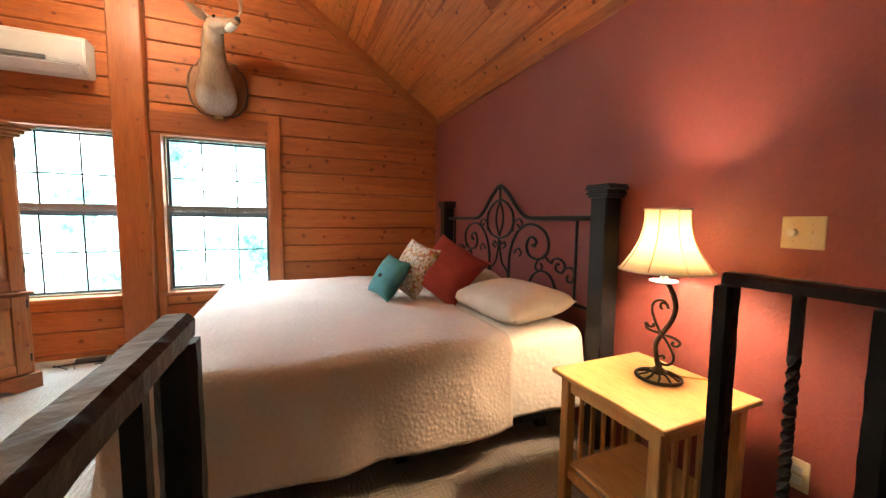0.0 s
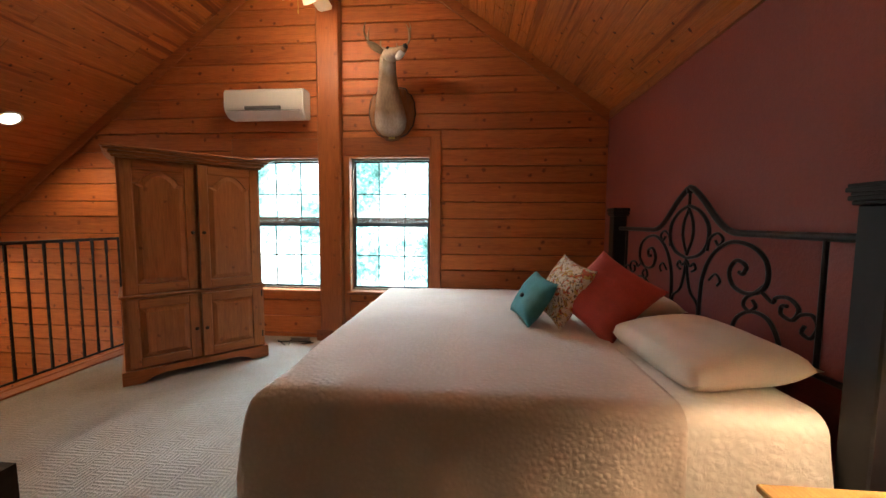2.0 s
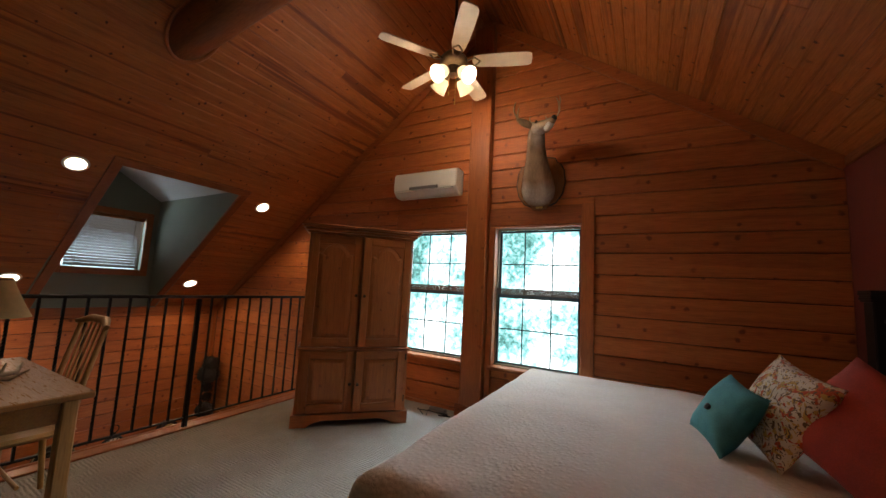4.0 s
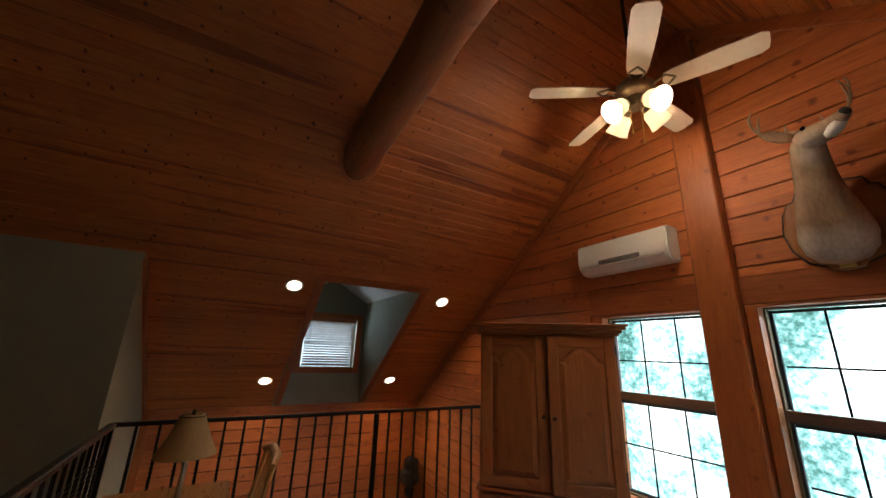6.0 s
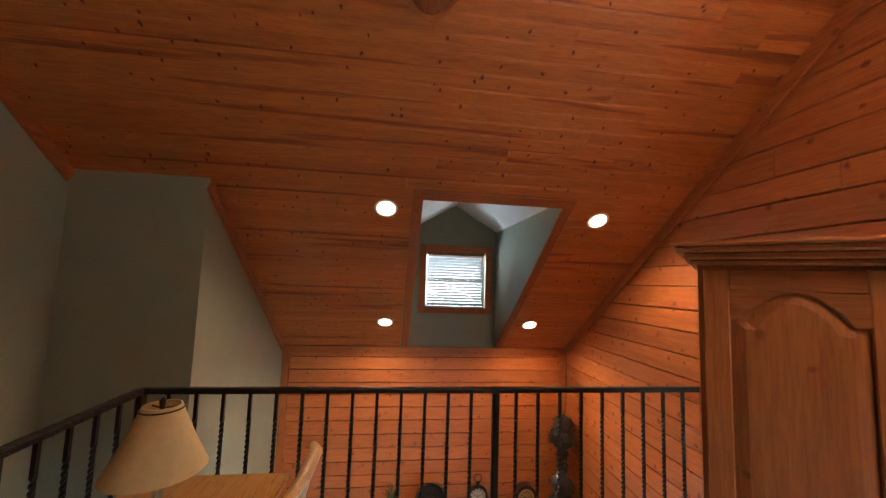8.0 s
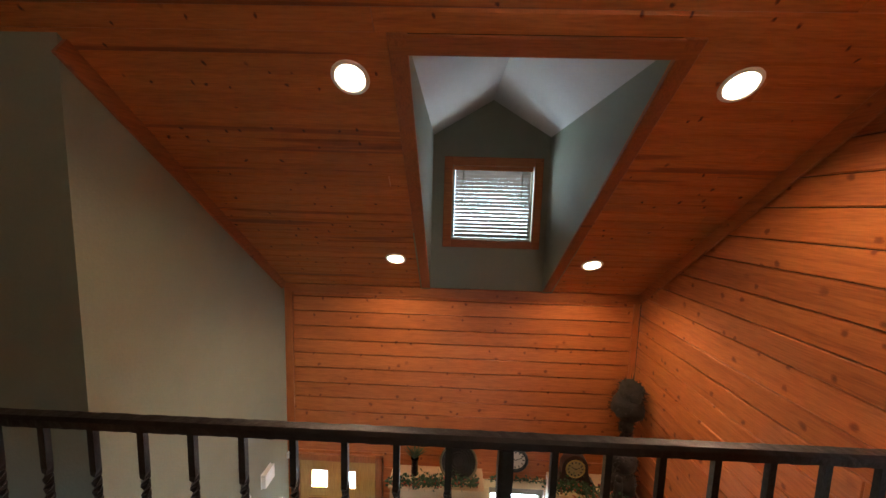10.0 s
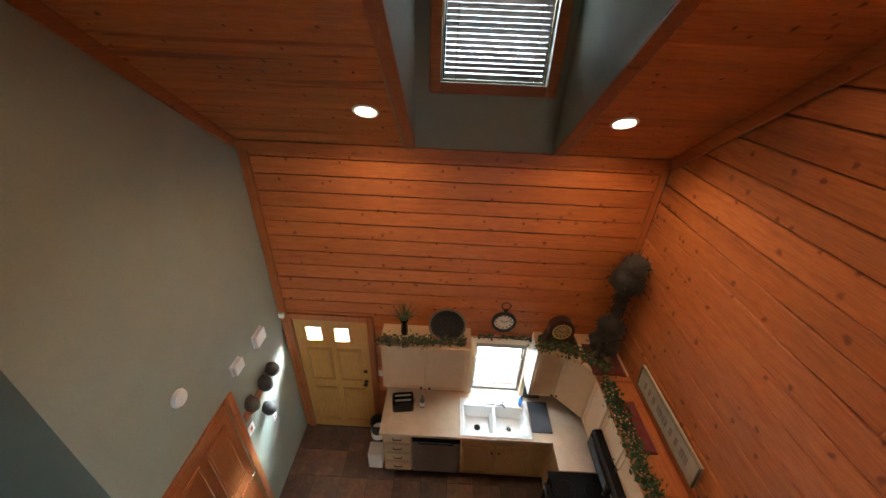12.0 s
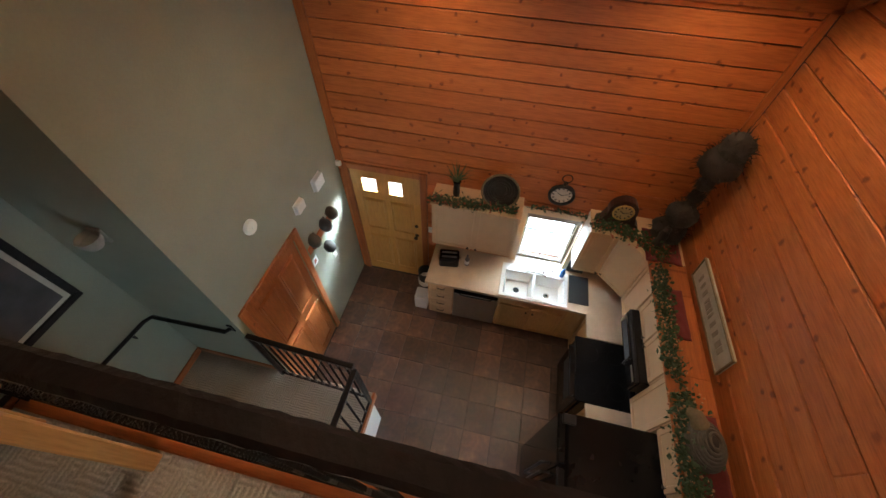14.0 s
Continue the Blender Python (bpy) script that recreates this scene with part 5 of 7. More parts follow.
def armoire_door(x0, x1, z0, z1, rise, knob_x, ajar=0.0):
    """A framed door with a raised panel and its knob, in front of the carcass."""
    w, h = x1 - x0, z1 - z0
    d = new("door")
    d.parent = arm
    hinge = x0 if knob_x > (x0 + x1) / 2 else x1
    d.matrix_basis = pose(hinge, -0.002, 0, 0, 0, ajar)
    o = -hinge
    st = 0.075
    for a, b, c, e in ((x0, z0, x0 + st, z1), (x1 - st, z0, x1, z1)):
        part("stile", B(o + a, -0.026, b, o + c, 0, e, bevel=0.004), armoire_z, d)
    part("rail", B(o + x0 + st, -0.024, z0, o + x1 - st, 0, z0 + st, bevel=0.004), armoire_x, d)
    part("rail", B(o + x0 + st, -0.024, z1 - st, o + x1 - st, 0, z1, bevel=0.004), armoire_x, d)
    if rise:
        bm = bmesh.new()
        wi, top = w - 2 * st, z1 - st
        pts = [(-wi / 2, top), (-wi / 2, top - rise)] + [(-wi / 2 + wi * i / 18, top - rise + rise * shoulder(i / 18)) for i in range(1, 18)] + [(wi / 2, top - rise), (wi / 2, top)]
        prism(bm, pts, -0.022, -0.002, lambda y, a, b: (o + (x0 + x1) / 2 + a, y, b))
        part("arched_rail", bm, armoire_x, d)
    part("backing", B(o + x0 + st, -0.006, z0 + st, o + x1 - st, -0.002, z1 - st), armoire_z, d)
    pn = arched_panel(w - 2 * st - 0.012, h - 2 * st - 0.012, rise, 0.018)
    pn.transform(Matrix.Translation((o + (x0 + x1) / 2, -0.006, (z0 + z1) / 2)))
    part("panel", pn, armoire_z, d)
    part("knob", lathe(bmesh.new(), [(0.005, 0), (0.005, 0.012), (0.014, 0.018), (0.015, 0.026), (0.009, 0.032), (0, 0.033)], seg=14, m=pose(o + knob_x, -0.026, z0 + h * 0.46, 90, 0, 0)), bronze, d, "dark metal knob", smooth=40)
    return d


part("upper_body", B(-AW / 2 + 0.01, 0.0, 0.72, AW / 2 - 0.01, AD - 0.02, AH - 0.07, bevel=0.004), armoire_z, arm)
part("lower_body", B(-AW / 2, 0.0, 0.1, AW / 2, AD, 0.70, bevel=0.004), armoire_z, arm)
part("waist_moulding", B(-AW / 2 - 0.02, -0.035, 0.70, AW / 2 + 0.02, AD, 0.722, bevel=0.008), armoire_x, arm)
for z, o, h in ((AH - 0.085, 0.012, 0.02), (AH - 0.065, 0.03, 0.025), (AH - 0.04, 0.055, 0.022), (AH - 0.018, 0.07, 0.018)):
    part("cornice", B(-AW / 2 - o, -0.02 - o, z, AW / 2 + o, AD + 0.0, z + h, bevel=0.006), armoire_x, arm)
bm = bmesh.new()
prism(bm, [(-AW / 2 - 0.02, 0.11), (-AW / 2 - 0.02, 0.0), (-AW / 2 + 0.12, 0.0), (-AW / 2 + 0.16, 0.03), (-AW / 2 + 0.25, 0.055), (AW / 2 - 0.25, 0.055), (AW / 2 - 0.16, 0.03), (AW / 2 - 0.12, 0.0), (AW / 2 + 0.02, 0.0), (AW / 2 + 0.02, 0.11)], -0.04, 0.0, lambda y, a, b: (a, y, b))
part("plinth", bm, armoire_x, arm)
part("plinth_side", B(-AW / 2 - 0.02, 0.001, 0, -AW / 2 + 0.01, AD, 0.11), armoire_x, arm)
part("plinth_side", B(AW / 2 - 0.01, 0.001, 0, AW / 2 + 0.02, AD, 0.11), armoire_x, arm)
armoire_door(-AW / 2 + 0.03, -0.005, 0.735, AH - 0.10, 0.10, -0.035)
armoire_door(0.005, AW / 2 - 0.03, 0.735, AH - 0.10, 0.10, 0.035, 5.0)
armoire_door(-AW / 2 + 0.03, -0.005, 0.125, 0.69, 0.0, -0.035)
armoire_door(0.005, AW / 2 - 0.03, 0.125, 0.69, 0.0, 0.035, 3.0)
for z in (0.2, 0.6, 0.85, 1.68):
    part("hinge", tube(bmesh.new(), [(AW / 2 - 0.02, -0.012, z), (AW / 2 - 0.02, -0.012, z + 0.06)], 0.007, 7), bronze, arm)

# ---- air conditioner ----
ac = thing("air_conditioner", "white wall-mounted mini-split air conditioner with grey vent", "air conditioner", (-1.87, N, 2.44))
bm = bmesh.new()
prism(bm, [(0.0, 0.15), (-0.15, 0.15), (-0.185, 0.12), (-0.19, -0.04), (-0.17, -0.10), (-0.11, -0.15), (0.0, -0.15)], -0.44, 0.44, lambda x, a, b: (x, a, b))
bmesh.ops.bevel(bm, geom=list(bm.edges), offset=0.012, segments=2, affect="EDGES")
part("body", bm, plastic, ac, smooth=45)
part("display", B(-0.20, -0.195, -0.075, 0.20, -0.18, -0.04, bevel=0.003), dark_plastic, ac, "grey display strip")
m = pose(0, -0.163, -0.118, -38, 0, 0)
part("louvre", B(-0.40, -0.045, -0.006, 0.40, 0.045, 0.004, bevel=0.003, m=m), plastic, ac)
part("louvre_gap", B(-0.40, -0.19, -0.09, 0.40, -0.178, -0.083), dark_plastic, ac)

# ---- deer mount ----
dm = thing("deer_mount", "mounted whitetail deer head on a dark shield plaque", "deer mount", (-0.52, N, 2.30))
shield = [(0.0, -0.245), (0.07, -0.235), (0.09, -0.20), (0.16, -0.17), (0.225, -0.08), (0.25, 0.04), (0.235, 0.17), (0.20, 0.24), (0.17, 0.25), (0.15, 0.30), (0.0, 0.33)]
shield = shield + [(-a, b) for a, b in shield[-2:0:-1]]
bm = bmesh.new()
rows = []
for k, y in ((1, 0.0), (1, -0.018), (0.95, -0.03)):
    rows.append([bm.verts.new((a * k, y, b * k)) for a, b in shield])
for a, b in zip(rows, rows[1:]):
    for i in range(len(shield)):
        bm.faces.new((a[i], a[(i + 1) % len(shield)], b[(i + 1) % len(shield)], b[i]))
bm.faces.new(rows[-1])
bmesh.ops.recalc_face_normals(bm, faces=bm.faces)
part("plaque", bm, plaque_wood, dm, "dark varnished shield plaque")
part("plaque_rim", tube(bmesh.new(), [(a * 1.0, -0.012, b * 1.0) for a, b in shield], 0.009, 6, closed=True), ink, dm, "black rim", smooth=60)
part("name_plate", B(-0.035, -0.04, -0.225, 0.035, -0.031, -0.195, bevel=0.002), brass, dm, "small brass plate")
def limb(bm, rings, seg=18):
    """A tube of oval rings: (centre, half width across, half height, tilt of the ring back from level in degrees)."""
    loops = []
    for c, a, b, tilt in rings:
        k = radians(tilt)
        fwd, up = Vector((0, math.cos(k), math.sin(k))), Vector((1, 0, 0))
        loops.append([bm.verts.new(Vector(c) + up * a * math.cos(2 * math.pi * i / seg) + fwd * b * math.sin(2 * math.pi * i / seg)) for i in range(seg)])
    for a, b in zip(loops, loops[1:]):
        for i in range(seg):
            bm.faces.new((a[i], a[(i + 1) % seg], b[(i + 1) % seg], b[i]))
    bm.faces.new(loops[0][::-1]), bm.faces.new(loops[-1])
    return bm


bm = bmesh.new()
# shoulders and brisket flare onto the plaque, the neck rises and leans out from the wall
limb(bm, [((0, -0.035, -0.205), 0.03, 0.012, 0), ((0, -0.06, -0.185), 0.105, 0.05, 0), ((0, -0.085, -0.13), 0.155, 0.085, 0), ((0, -0.10, -0.05), 0.172, 0.115, -8), ((0, -0.115, 0.04), 0.158, 0.125, -15),
          ((0.0, -0.15, 0.13), 0.132, 0.12, -22), ((0.002, -0.19, 0.22), 0.108, 0.112, -26), ((0.005, -0.225, 0.31), 0.094, 0.105, -28), ((0.01, -0.255, 0.40), 0.086, 0.10, -28), ((0.018, -0.28, 0.47), 0.080, 0.095, -20), ((0.024, -0.295, 0.525), 0.062, 0.07, -10), ((0.026, -0.30, 0.555), 0.025, 0.03, 0)], 22)
for v in bm.verts:
    if v.co.z < 0.0 and v.co.y < -0.08:                    # hollow between the two sides of the brisket
        v.co.y += 0.035 * math.exp(-(v.co.x / 0.035) ** 2)
hm = pose(0.024, -0.295, 0.50, -13, 0, 50)
face = bmesh.new()
limb(face, [((0, 0.045, 0.0), 0.03, 0.03, 90), ((0, 0.01, 0.005), 0.072, 0.07, 84), ((0, -0.05, 0.004), 0.076, 0.074, 80), ((0, -0.10, -0.008), 0.066, 0.064, 78), ((0, -0.15, -0.022), 0.049, 0.052, 76), ((0, -0.20, -0.034), 0.038, 0.043, 76), ((0, -0.235, -0.042), 0.034, 0.037, 78), ((0, -0.262, -0.046), 0.026, 0.028, 82), ((0, -0.272, -0.046), 0.010, 0.012, 86)], 18)
face.transform(hm)
tmp = bpy.data.meshes.new("tmp")
face.to_mesh(tmp)
face.free()
bm.from_mesh(tmp)
bpy.data.meshes.remove(tmp)
part("head", bm, fur, dm, smooth=80)
part("nose", lathe(bmesh.new(), [(0.0, 0), (0.025, 0.003), (0.028, 0.014), (0.018, 0.027), (0.0, 0.031)], seg=14, m=hm @ pose(0, -0.256, -0.038, 78, 0, 0)), ink, dm, "black nose", smooth=60)
part("chin_patch", lathe(bmesh.new(), [(0.0, -0.085), (0.028, -0.06), (0.037, -0.01), (0.03, 0.03), (0.0, 0.05)], seg=14, m=hm @ pose(0, -0.195, -0.062, 78, 0, 0)), white_paint, dm, "white chin", smooth=60)
for side in (-1, 1):
    part("eye", lathe(bmesh.new(), [(0.0, -0.014), (0.014, -0.005), (0.014, 0.005), (0.0, 0.014)], seg=12, m=hm @ pose(side * 0.062, -0.085, 0.034, 0, 70 * side, 0)), black_gloss, dm, "dark glass eye", smooth=60)
    ear = bmesh.new()
    for i in range(9):
        u = i / 8
        wide = 0.046 * math.sin(math.pi * (0.12 + 0.88 * u)) ** 0.8 + 0.004
        for q in (-1, 0, 1):
            ear.verts.new((q * wide, 0.018 * (1 - q * q) * (1 - u), 0.17 * u))
    ear.verts.ensure_lookup_table()
    for i in range(8):
        for q in (0, 1):
            ear.faces.new([ear.verts[k] for k in (3 * i + q, 3 * i + q + 1, 3 * i + q + 4, 3 * i + q + 3)])
    ear.transform(hm @ pose(side * 0.055, 0.0, 0.04, -12, 62 * side, 0))
    thickened(part("ear", ear, fur, dm, smooth=80), 0.008)
    base = hm @ Vector((side * 0.032, -0.02, 0.068))
    main = [base + Vector(v) for v in ((0, 0, 0), (side * 0.05, 0.035, 0.03), (side * 0.12, 0.045, 0.055), (side * 0.18, 0.01, 0.095), (side * 0.20, -0.05, 0.15), (side * 0.175, -0.10, 0.195))]
    an = bmesh.new()
    tube(an, bend(main, 3), [0.014 - 0.0007 * i for i in range(16)], 8)
    for k, v in ((1, (side * 0.0, -0.015, 0.065)), (3, (side * -0.015, 0.01, 0.13)), (4, (side * -0.01, 0.03, 0.105))):
        v = Vector(v)
        tube(an, [main[k], main[k] + v * 0.5 + Vector((side * 0.008, 0, 0)), main[k] + v], [0.0085, 0.007, 0.002], 7)
    part("antler", an, horn, dm, smooth=60)

# ---- ceiling fan ----
FX, FY, FZ = -1.12, 3.36, 3.27
fan = thing("ceiling_fan", "five-blade ceiling fan with four frosted lights, hung on a rod", "ceiling fan", (FX, FY, FZ))
part("down_rod", tube(bmesh.new(), [(0, 0, 0.1), (0, 0, zc(FX) - FZ - 0.06)], 0.014, 10), bronze, fan, smooth=50)
part("canopy", lathe(bmesh.new(), [(0.02, zc(FX) - FZ - 0.13), (0.055, zc(FX) - FZ - 0.10), (0.07, zc(FX) - FZ - 0.02)], seg=20), bronze, fan, smooth=50)
part("motor", lathe(bmesh.new(), [(0.03, 0.13), (0.09, 0.11), (0.125, 0.07), (0.13, 0.03), (0.11, 0.0), (0.07, -0.02), (0.075, -0.05), (0.05, -0.09), (0.0, -0.095)], seg=28), fan_metal, fan, smooth=50)
blade0 = None
for k in range(5):
    a = -52 + 72 * k
    if blade0 is None:
        bm = bmesh.new()
        out = [(0.19, -0.055), (0.24, -0.066), (0.48, -0.078), (0.68, -0.075), (0.715, -0.055), (0.72, 0.0), (0.715, 0.055), (0.68, 0.075), (0.48, 0.078), (0.24, 0.066), (0.19, 0.055), (0.175, 0.0)]
        prism(bm, out, -0.004, 0.004, lambda d, p, q: (p, q, d))
        blade0 = part("blade", bm, fan_blade, fan, "pale whitewashed fan blade")
        iron0 = part("blade_arm", tube(tube(bmesh.new(), [(0.1, 0, -0.005), (0.15, 0.03, -0.012), (0.2, 0.045, -0.008), (0.25, 0.0, -0.007)], 0.008, 6), [(0.1, 0, -0.005), (0.15, -0.03, -0.012), (0.2, -0.045, -0.008), (0.25, 0.0, -0.007)], 0.008, 6), fan_metal, fan)
        pair = (blade0, iron0)
    else:
        pair = tuple(new(o.name.split(".")[0], o.data) for o in (blade0, iron0))
        for o in pair:
            o.parent = fan
    for o in pair:
        o.matrix_basis = pose(0, 0, 0.045, 0, 0, a) @ pose(0, 0, 0, -13, 0, 0)
for k in range(4):
    a = radians(-106 + 90 * k)
    m = pose(0.085 * math.cos(a), 0.085 * math.sin(a), -0.075, 0, 0, math.degrees(a)) @ pose(0, 0, 0, 0, -52, 0)
    part("light_arm", tube(bmesh.new(), [(0.03 * math.cos(a), 0.03 * math.sin(a), -0.06), tuple(m.translation)], 0.012, 8), fan_metal, fan)
    part("light_cup", lathe(bmesh.new(), [(0.02, -0.02), (0.032, -0.005), (0.034, 0.02)], seg=16, m=m @ pose(0, 0, 0, 180, 0, 0) @ pose(0, 0, 0.0)), fan_metal, fan, smooth=50)
    g = lathe(bmesh.new(), [(0.032, -0.015), (0.055, -0.045), (0.062, -0.09), (0.074, -0.135), (0.082, -0.15), (0.079, -0.15), (0.059, -0.09), (0.052, -0.045), (0.029, -0.015)], seg=20, m=m)
    part("glass_shade", g, frosted, fan, "frosted glass bell shade", smooth=60)
    part("bulb", lathe(bmesh.new(), [(0.0, -0.03), (0.014, -0.035), (0.024, -0.07), (0.022, -0.09), (0.0, -0.105)], seg=14, m=m), bulb_mat, fan, "glowing bulb", smooth=60)
    q = m @ Vector((0, 0, -0.15))
    lamp("fan_light", (FX + q.x, FY + q.y, FZ + q.z), 13.0, (1.0, 0.80, 0.58), 0.03)
for dx, l in ((0.02, 0.26), (-0.025, 0.18)):
    part("pull_chain", tube(bmesh.new(), [(dx, dx, -0.09), (dx, dx, -0.09 - l)], 0.0022, 5), brass, fan)
    part("chain_fob", lathe(bmesh.new(), [(0.003, 0.012), (0.006, 0.0), (0.005, -0.02), (0.0, -0.024)], (dx, dx, -0.09 - l), 8), brass, fan)

# ---- recessed cans ----
for x, y in ((-4.158, 1.735), (-4.158, 3.615), (-5.64, 1.735), (-5.64, 3.55)):
    tilt = math.degrees(math.atan(0.745))
    c = thing("recessed_light", "lit recessed can light with white trim ring", "ceiling light", (x, y, zc(x) - 0.001), group="cans round the dormer")
    c.matrix_world = pose(x, y, zc(x) - 0.002) @ pose(0, 0, 0, 0, -tilt, 0)
    part("trim_ring", lathe(bmesh.new(), [(0.072, -0.002), (0.076, -0.008), (0.092, -0.006), (0.096, 0.0), (0.08, 0.003)], seg=28), white_paint, c, smooth=40)
    part("lens", lathe(bmesh.new(), [(0.0, -0.006), (0.04, -0.006), (0.071, -0.003), (0.071, 0.0), (0.0, 0.0)], seg=28), can_mat, c, "glowing lens", smooth=40)
    nrm = Vector((0.745, 0, -1)).normalized()
    p = Vector((x, y, zc(x))) + nrm * 0.03
    lamp("can_light", p, 47, (1.0, 0.72, 0.46), 0.06, 152, p + nrm * 0.4 + Vector((0, 0, -0.6)))

# ---- doors below ----
def panel_door(name, label, axis, u0, u1, z0, z1, d, out, mat, panels, trim_mat, lites=()):
    """A panelled door in its casing. d: the wall's face; out: +1 where the room lies on the greater side."""
    t = thing(name, label, "door", kind="structure")

    def P(a, b, c, e, lo, hi, bev=0.004):
        lo, hi = sorted((d + out * lo, d + out * hi))
        return B(a, lo, b, c, hi, e, bevel=bev) if axis == "x" else B(lo, a, b, hi, c, e, bevel=bev)
    holes = list(lites)
    us = sorted({u0, u1, *[v for h in holes for v in h[:2]]})
    bm = bmesh.new()
    for a, b in zip(us, us[1:]):
        spans = [(z0, z1)]
        for h in holes:
            if h[0] < (a + b) / 2 < h[1]:
                spans = [(z0, h[2]), (h[3], z1)]
        for s0, s1 in spans:
            lo, hi = sorted((d - out * 0.055, d - out * 0.012))
            box(bm, a, lo, s0, b, hi, s1) if axis == "x" else box(bm, lo, a, s0, hi, b, s1)
    part("leaf", bm, mat, t)
    for a, b, c, e in panels:
        part("panel", P(a + 0.03, b + 0.03, c - 0.03, e - 0.03, -0.0125, -0.001, 0.008), mat, t)
        for f, g, h, i in ((a, b, c, b + 0.016), (a, e - 0.016, c, e), (a, b + 0.016, a + 0.016, e - 0.016), (c - 0.016, b + 0.016, c, e - 0.016)):
            part("panel_moulding", P(f, g, h, i, -0.0125, 0.004, 0.004), mat, t)
    for h in holes:
        pn = part("pane", P(h[0], h[2], h[1], h[3], -0.036, -0.032, 0), glass, t)
        pn.visible_shadow = False
        for a, b, c, e in ((h[0] - 0.015, h[2] - 0.015, h[1] + 0.015, h[2]), (h[0] - 0.015, h[3], h[1] + 0.015, h[3] + 0.015), (h[0] - 0.015, h[2], h[0], h[3]), (h[1], h[2], h[1] + 0.015, h[3])):
            part("lite_bead", P(a, b, c, e, -0.012, -0.004, 0.002), mat, t)
    for a, b, c, e in ((u0 - 0.085, z0, u0 - 0.004, z1 + 0.085), (u1 + 0.004, z0, u1 + 0.085, z1 + 0.085), (u0 - 0.004, z1 + 0.004, u1 + 0.004, z1 + 0.085)):
        part("casing", P(a, b, c, e, -0.02, 0.022), trim_mat, t)
    return t


lite = [(0.70, 0.885, -1.745, -1.53), (1.045, 1.215, -1.745, -1.53)]
d1 = panel_door("door_1", "yellow fir entry door with two small square panes", "y", DOOR[0], DOOR[1], F, DOOR[3], W, 1, door_yellow,
                [(0.66, -2.45, 0.97, -1.87), (1.04, -2.45, 1.35, -1.87), (0.66, -3.3, 0.97, -2.6), (1.04, -3.3, 1.35, -2.6)], trim_z, lite)
part("door_handle", lathe(bmesh.new(), [(0.028, 0), (0.03, 0.008), (0.012, 0.015), (0.012, 0.04), (0.028, 0.05), (0.03, 0.065), (0, 0.075)], seg=16, m=pose(W - 0.012, 1.375, -2.46, 0, 90, 0)), bronze, d1, "dark bronze knob", smooth=40)
part("deadbolt", lathe(bmesh.new(), [(0.026, 0), (0.024, 0.012), (0, 0.014)], seg=16, m=pose(W - 0.012, 1.375, -2.27, 0, 90, 0)), bronze, d1, smooth=40)
d2 = panel_door("door_2", "stained oak four-panel interior door with lever handle", "x", -5.0, -4.15, F, -1.42, S, 1, door_wood,
                [(-4.90, -2.35, -4.62, -1.55), (-4.53, -2.35, -4.25, -1.55), (-4.90, -3.32, -4.62, -2.5), (-4.53, -3.32, -4.25, -2.5)], trim_z)
part("door_handle", tube(bmesh.new(), [(-4.93, S - 0.012, -2.42), (-4.93, S + 0.05, -2.42), (-4.82, S + 0.05, -2.42)], 0.009, 8), chrome, d2, "chrome lever handle", smooth=50)
# unseen board added behind the leaf, so that the wall's opening is closed
tagged(part("backing_closet", B(-5.1, S - 0.17, F, -4.05, S - 0.152, -1.3), wall_back), "unseen dark board added to close the opening behind the oak door", "wall", kind="structure")

# ---- kitchen cabinets ----
CT, UC0, UC1 = -2.55, -2.13, -1.42          # counter, upper cabinets
FX0 = W + 0.60                              # fronts of the west run


def front(parent, axis, u0, u1, z0, z1, d, out, mat, knob=None, drawer=False):
    """A door or drawer front: frame proud of a sunk panel, with its knob."""
    def P(a, b, c, e, lo, hi, bev=0.003):
        lo, hi = sorted((d + out * lo, d + out * hi))
        return B(a, lo, b, c, hi, e, bevel=bev) if axis == "x" else B(lo, a, b, hi, c, e, bevel=bev)
    dr = part("drawer" if drawer else "door", P(u0 + 0.003, z0 + 0.003, u1 - 0.003, z1 - 0.003, 0.0, 0.012), mat, parent)
    w = 0.02 if drawer else 0.05
    for a, b, c, e in ((u0 + 0.003, z0 + 0.003, u0 + w, z1 - 0.003), (u1 - w, z0 + 0.003, u1 - 0.003, z1 - 0.003), (u0 + w, z0 + 0.003, u1 - w, z0 + w), (u0 + w, z1 - w, u1 - w, z1 - 0.003)):
        part("frame", P(a, b, c, e, 0.012, 0.02), mat, dr)
    if knob:
        ku, kz = knob
        if drawer:
            c = [(ku - 0.05, kz), (ku - 0.05, kz), (ku + 0.05, kz), (ku + 0.05, kz)]
            pts = [(u, d + out * o, z) if axis == "x" else (d + out * o, u, z) for (u, z), o in zip(c, (0.012, 0.035, 0.035, 0.012))]
            part("handle", tube(bmesh.new(), pts, 0.006, 6), bronze, dr, "dark bronze bail pull")
        else:
            m = (pose(ku, d + out * 0.02, kz, -90 * out, 0, 0) if axis == "x" else pose(d + out * 0.02, ku, kz, 0, 90 * out, 0))
            part("knob", lathe(bmesh.new(), [(0.006, 0), (0.006, 0.01), (0.015, 0.016), (0.014, 0.024), (0, 0.027)], seg=12, m=m), bronze, dr, "dark round knob", smooth=40)


def cabinet(name, label, group):
    return thing(name, label, "cabinet", group=group)


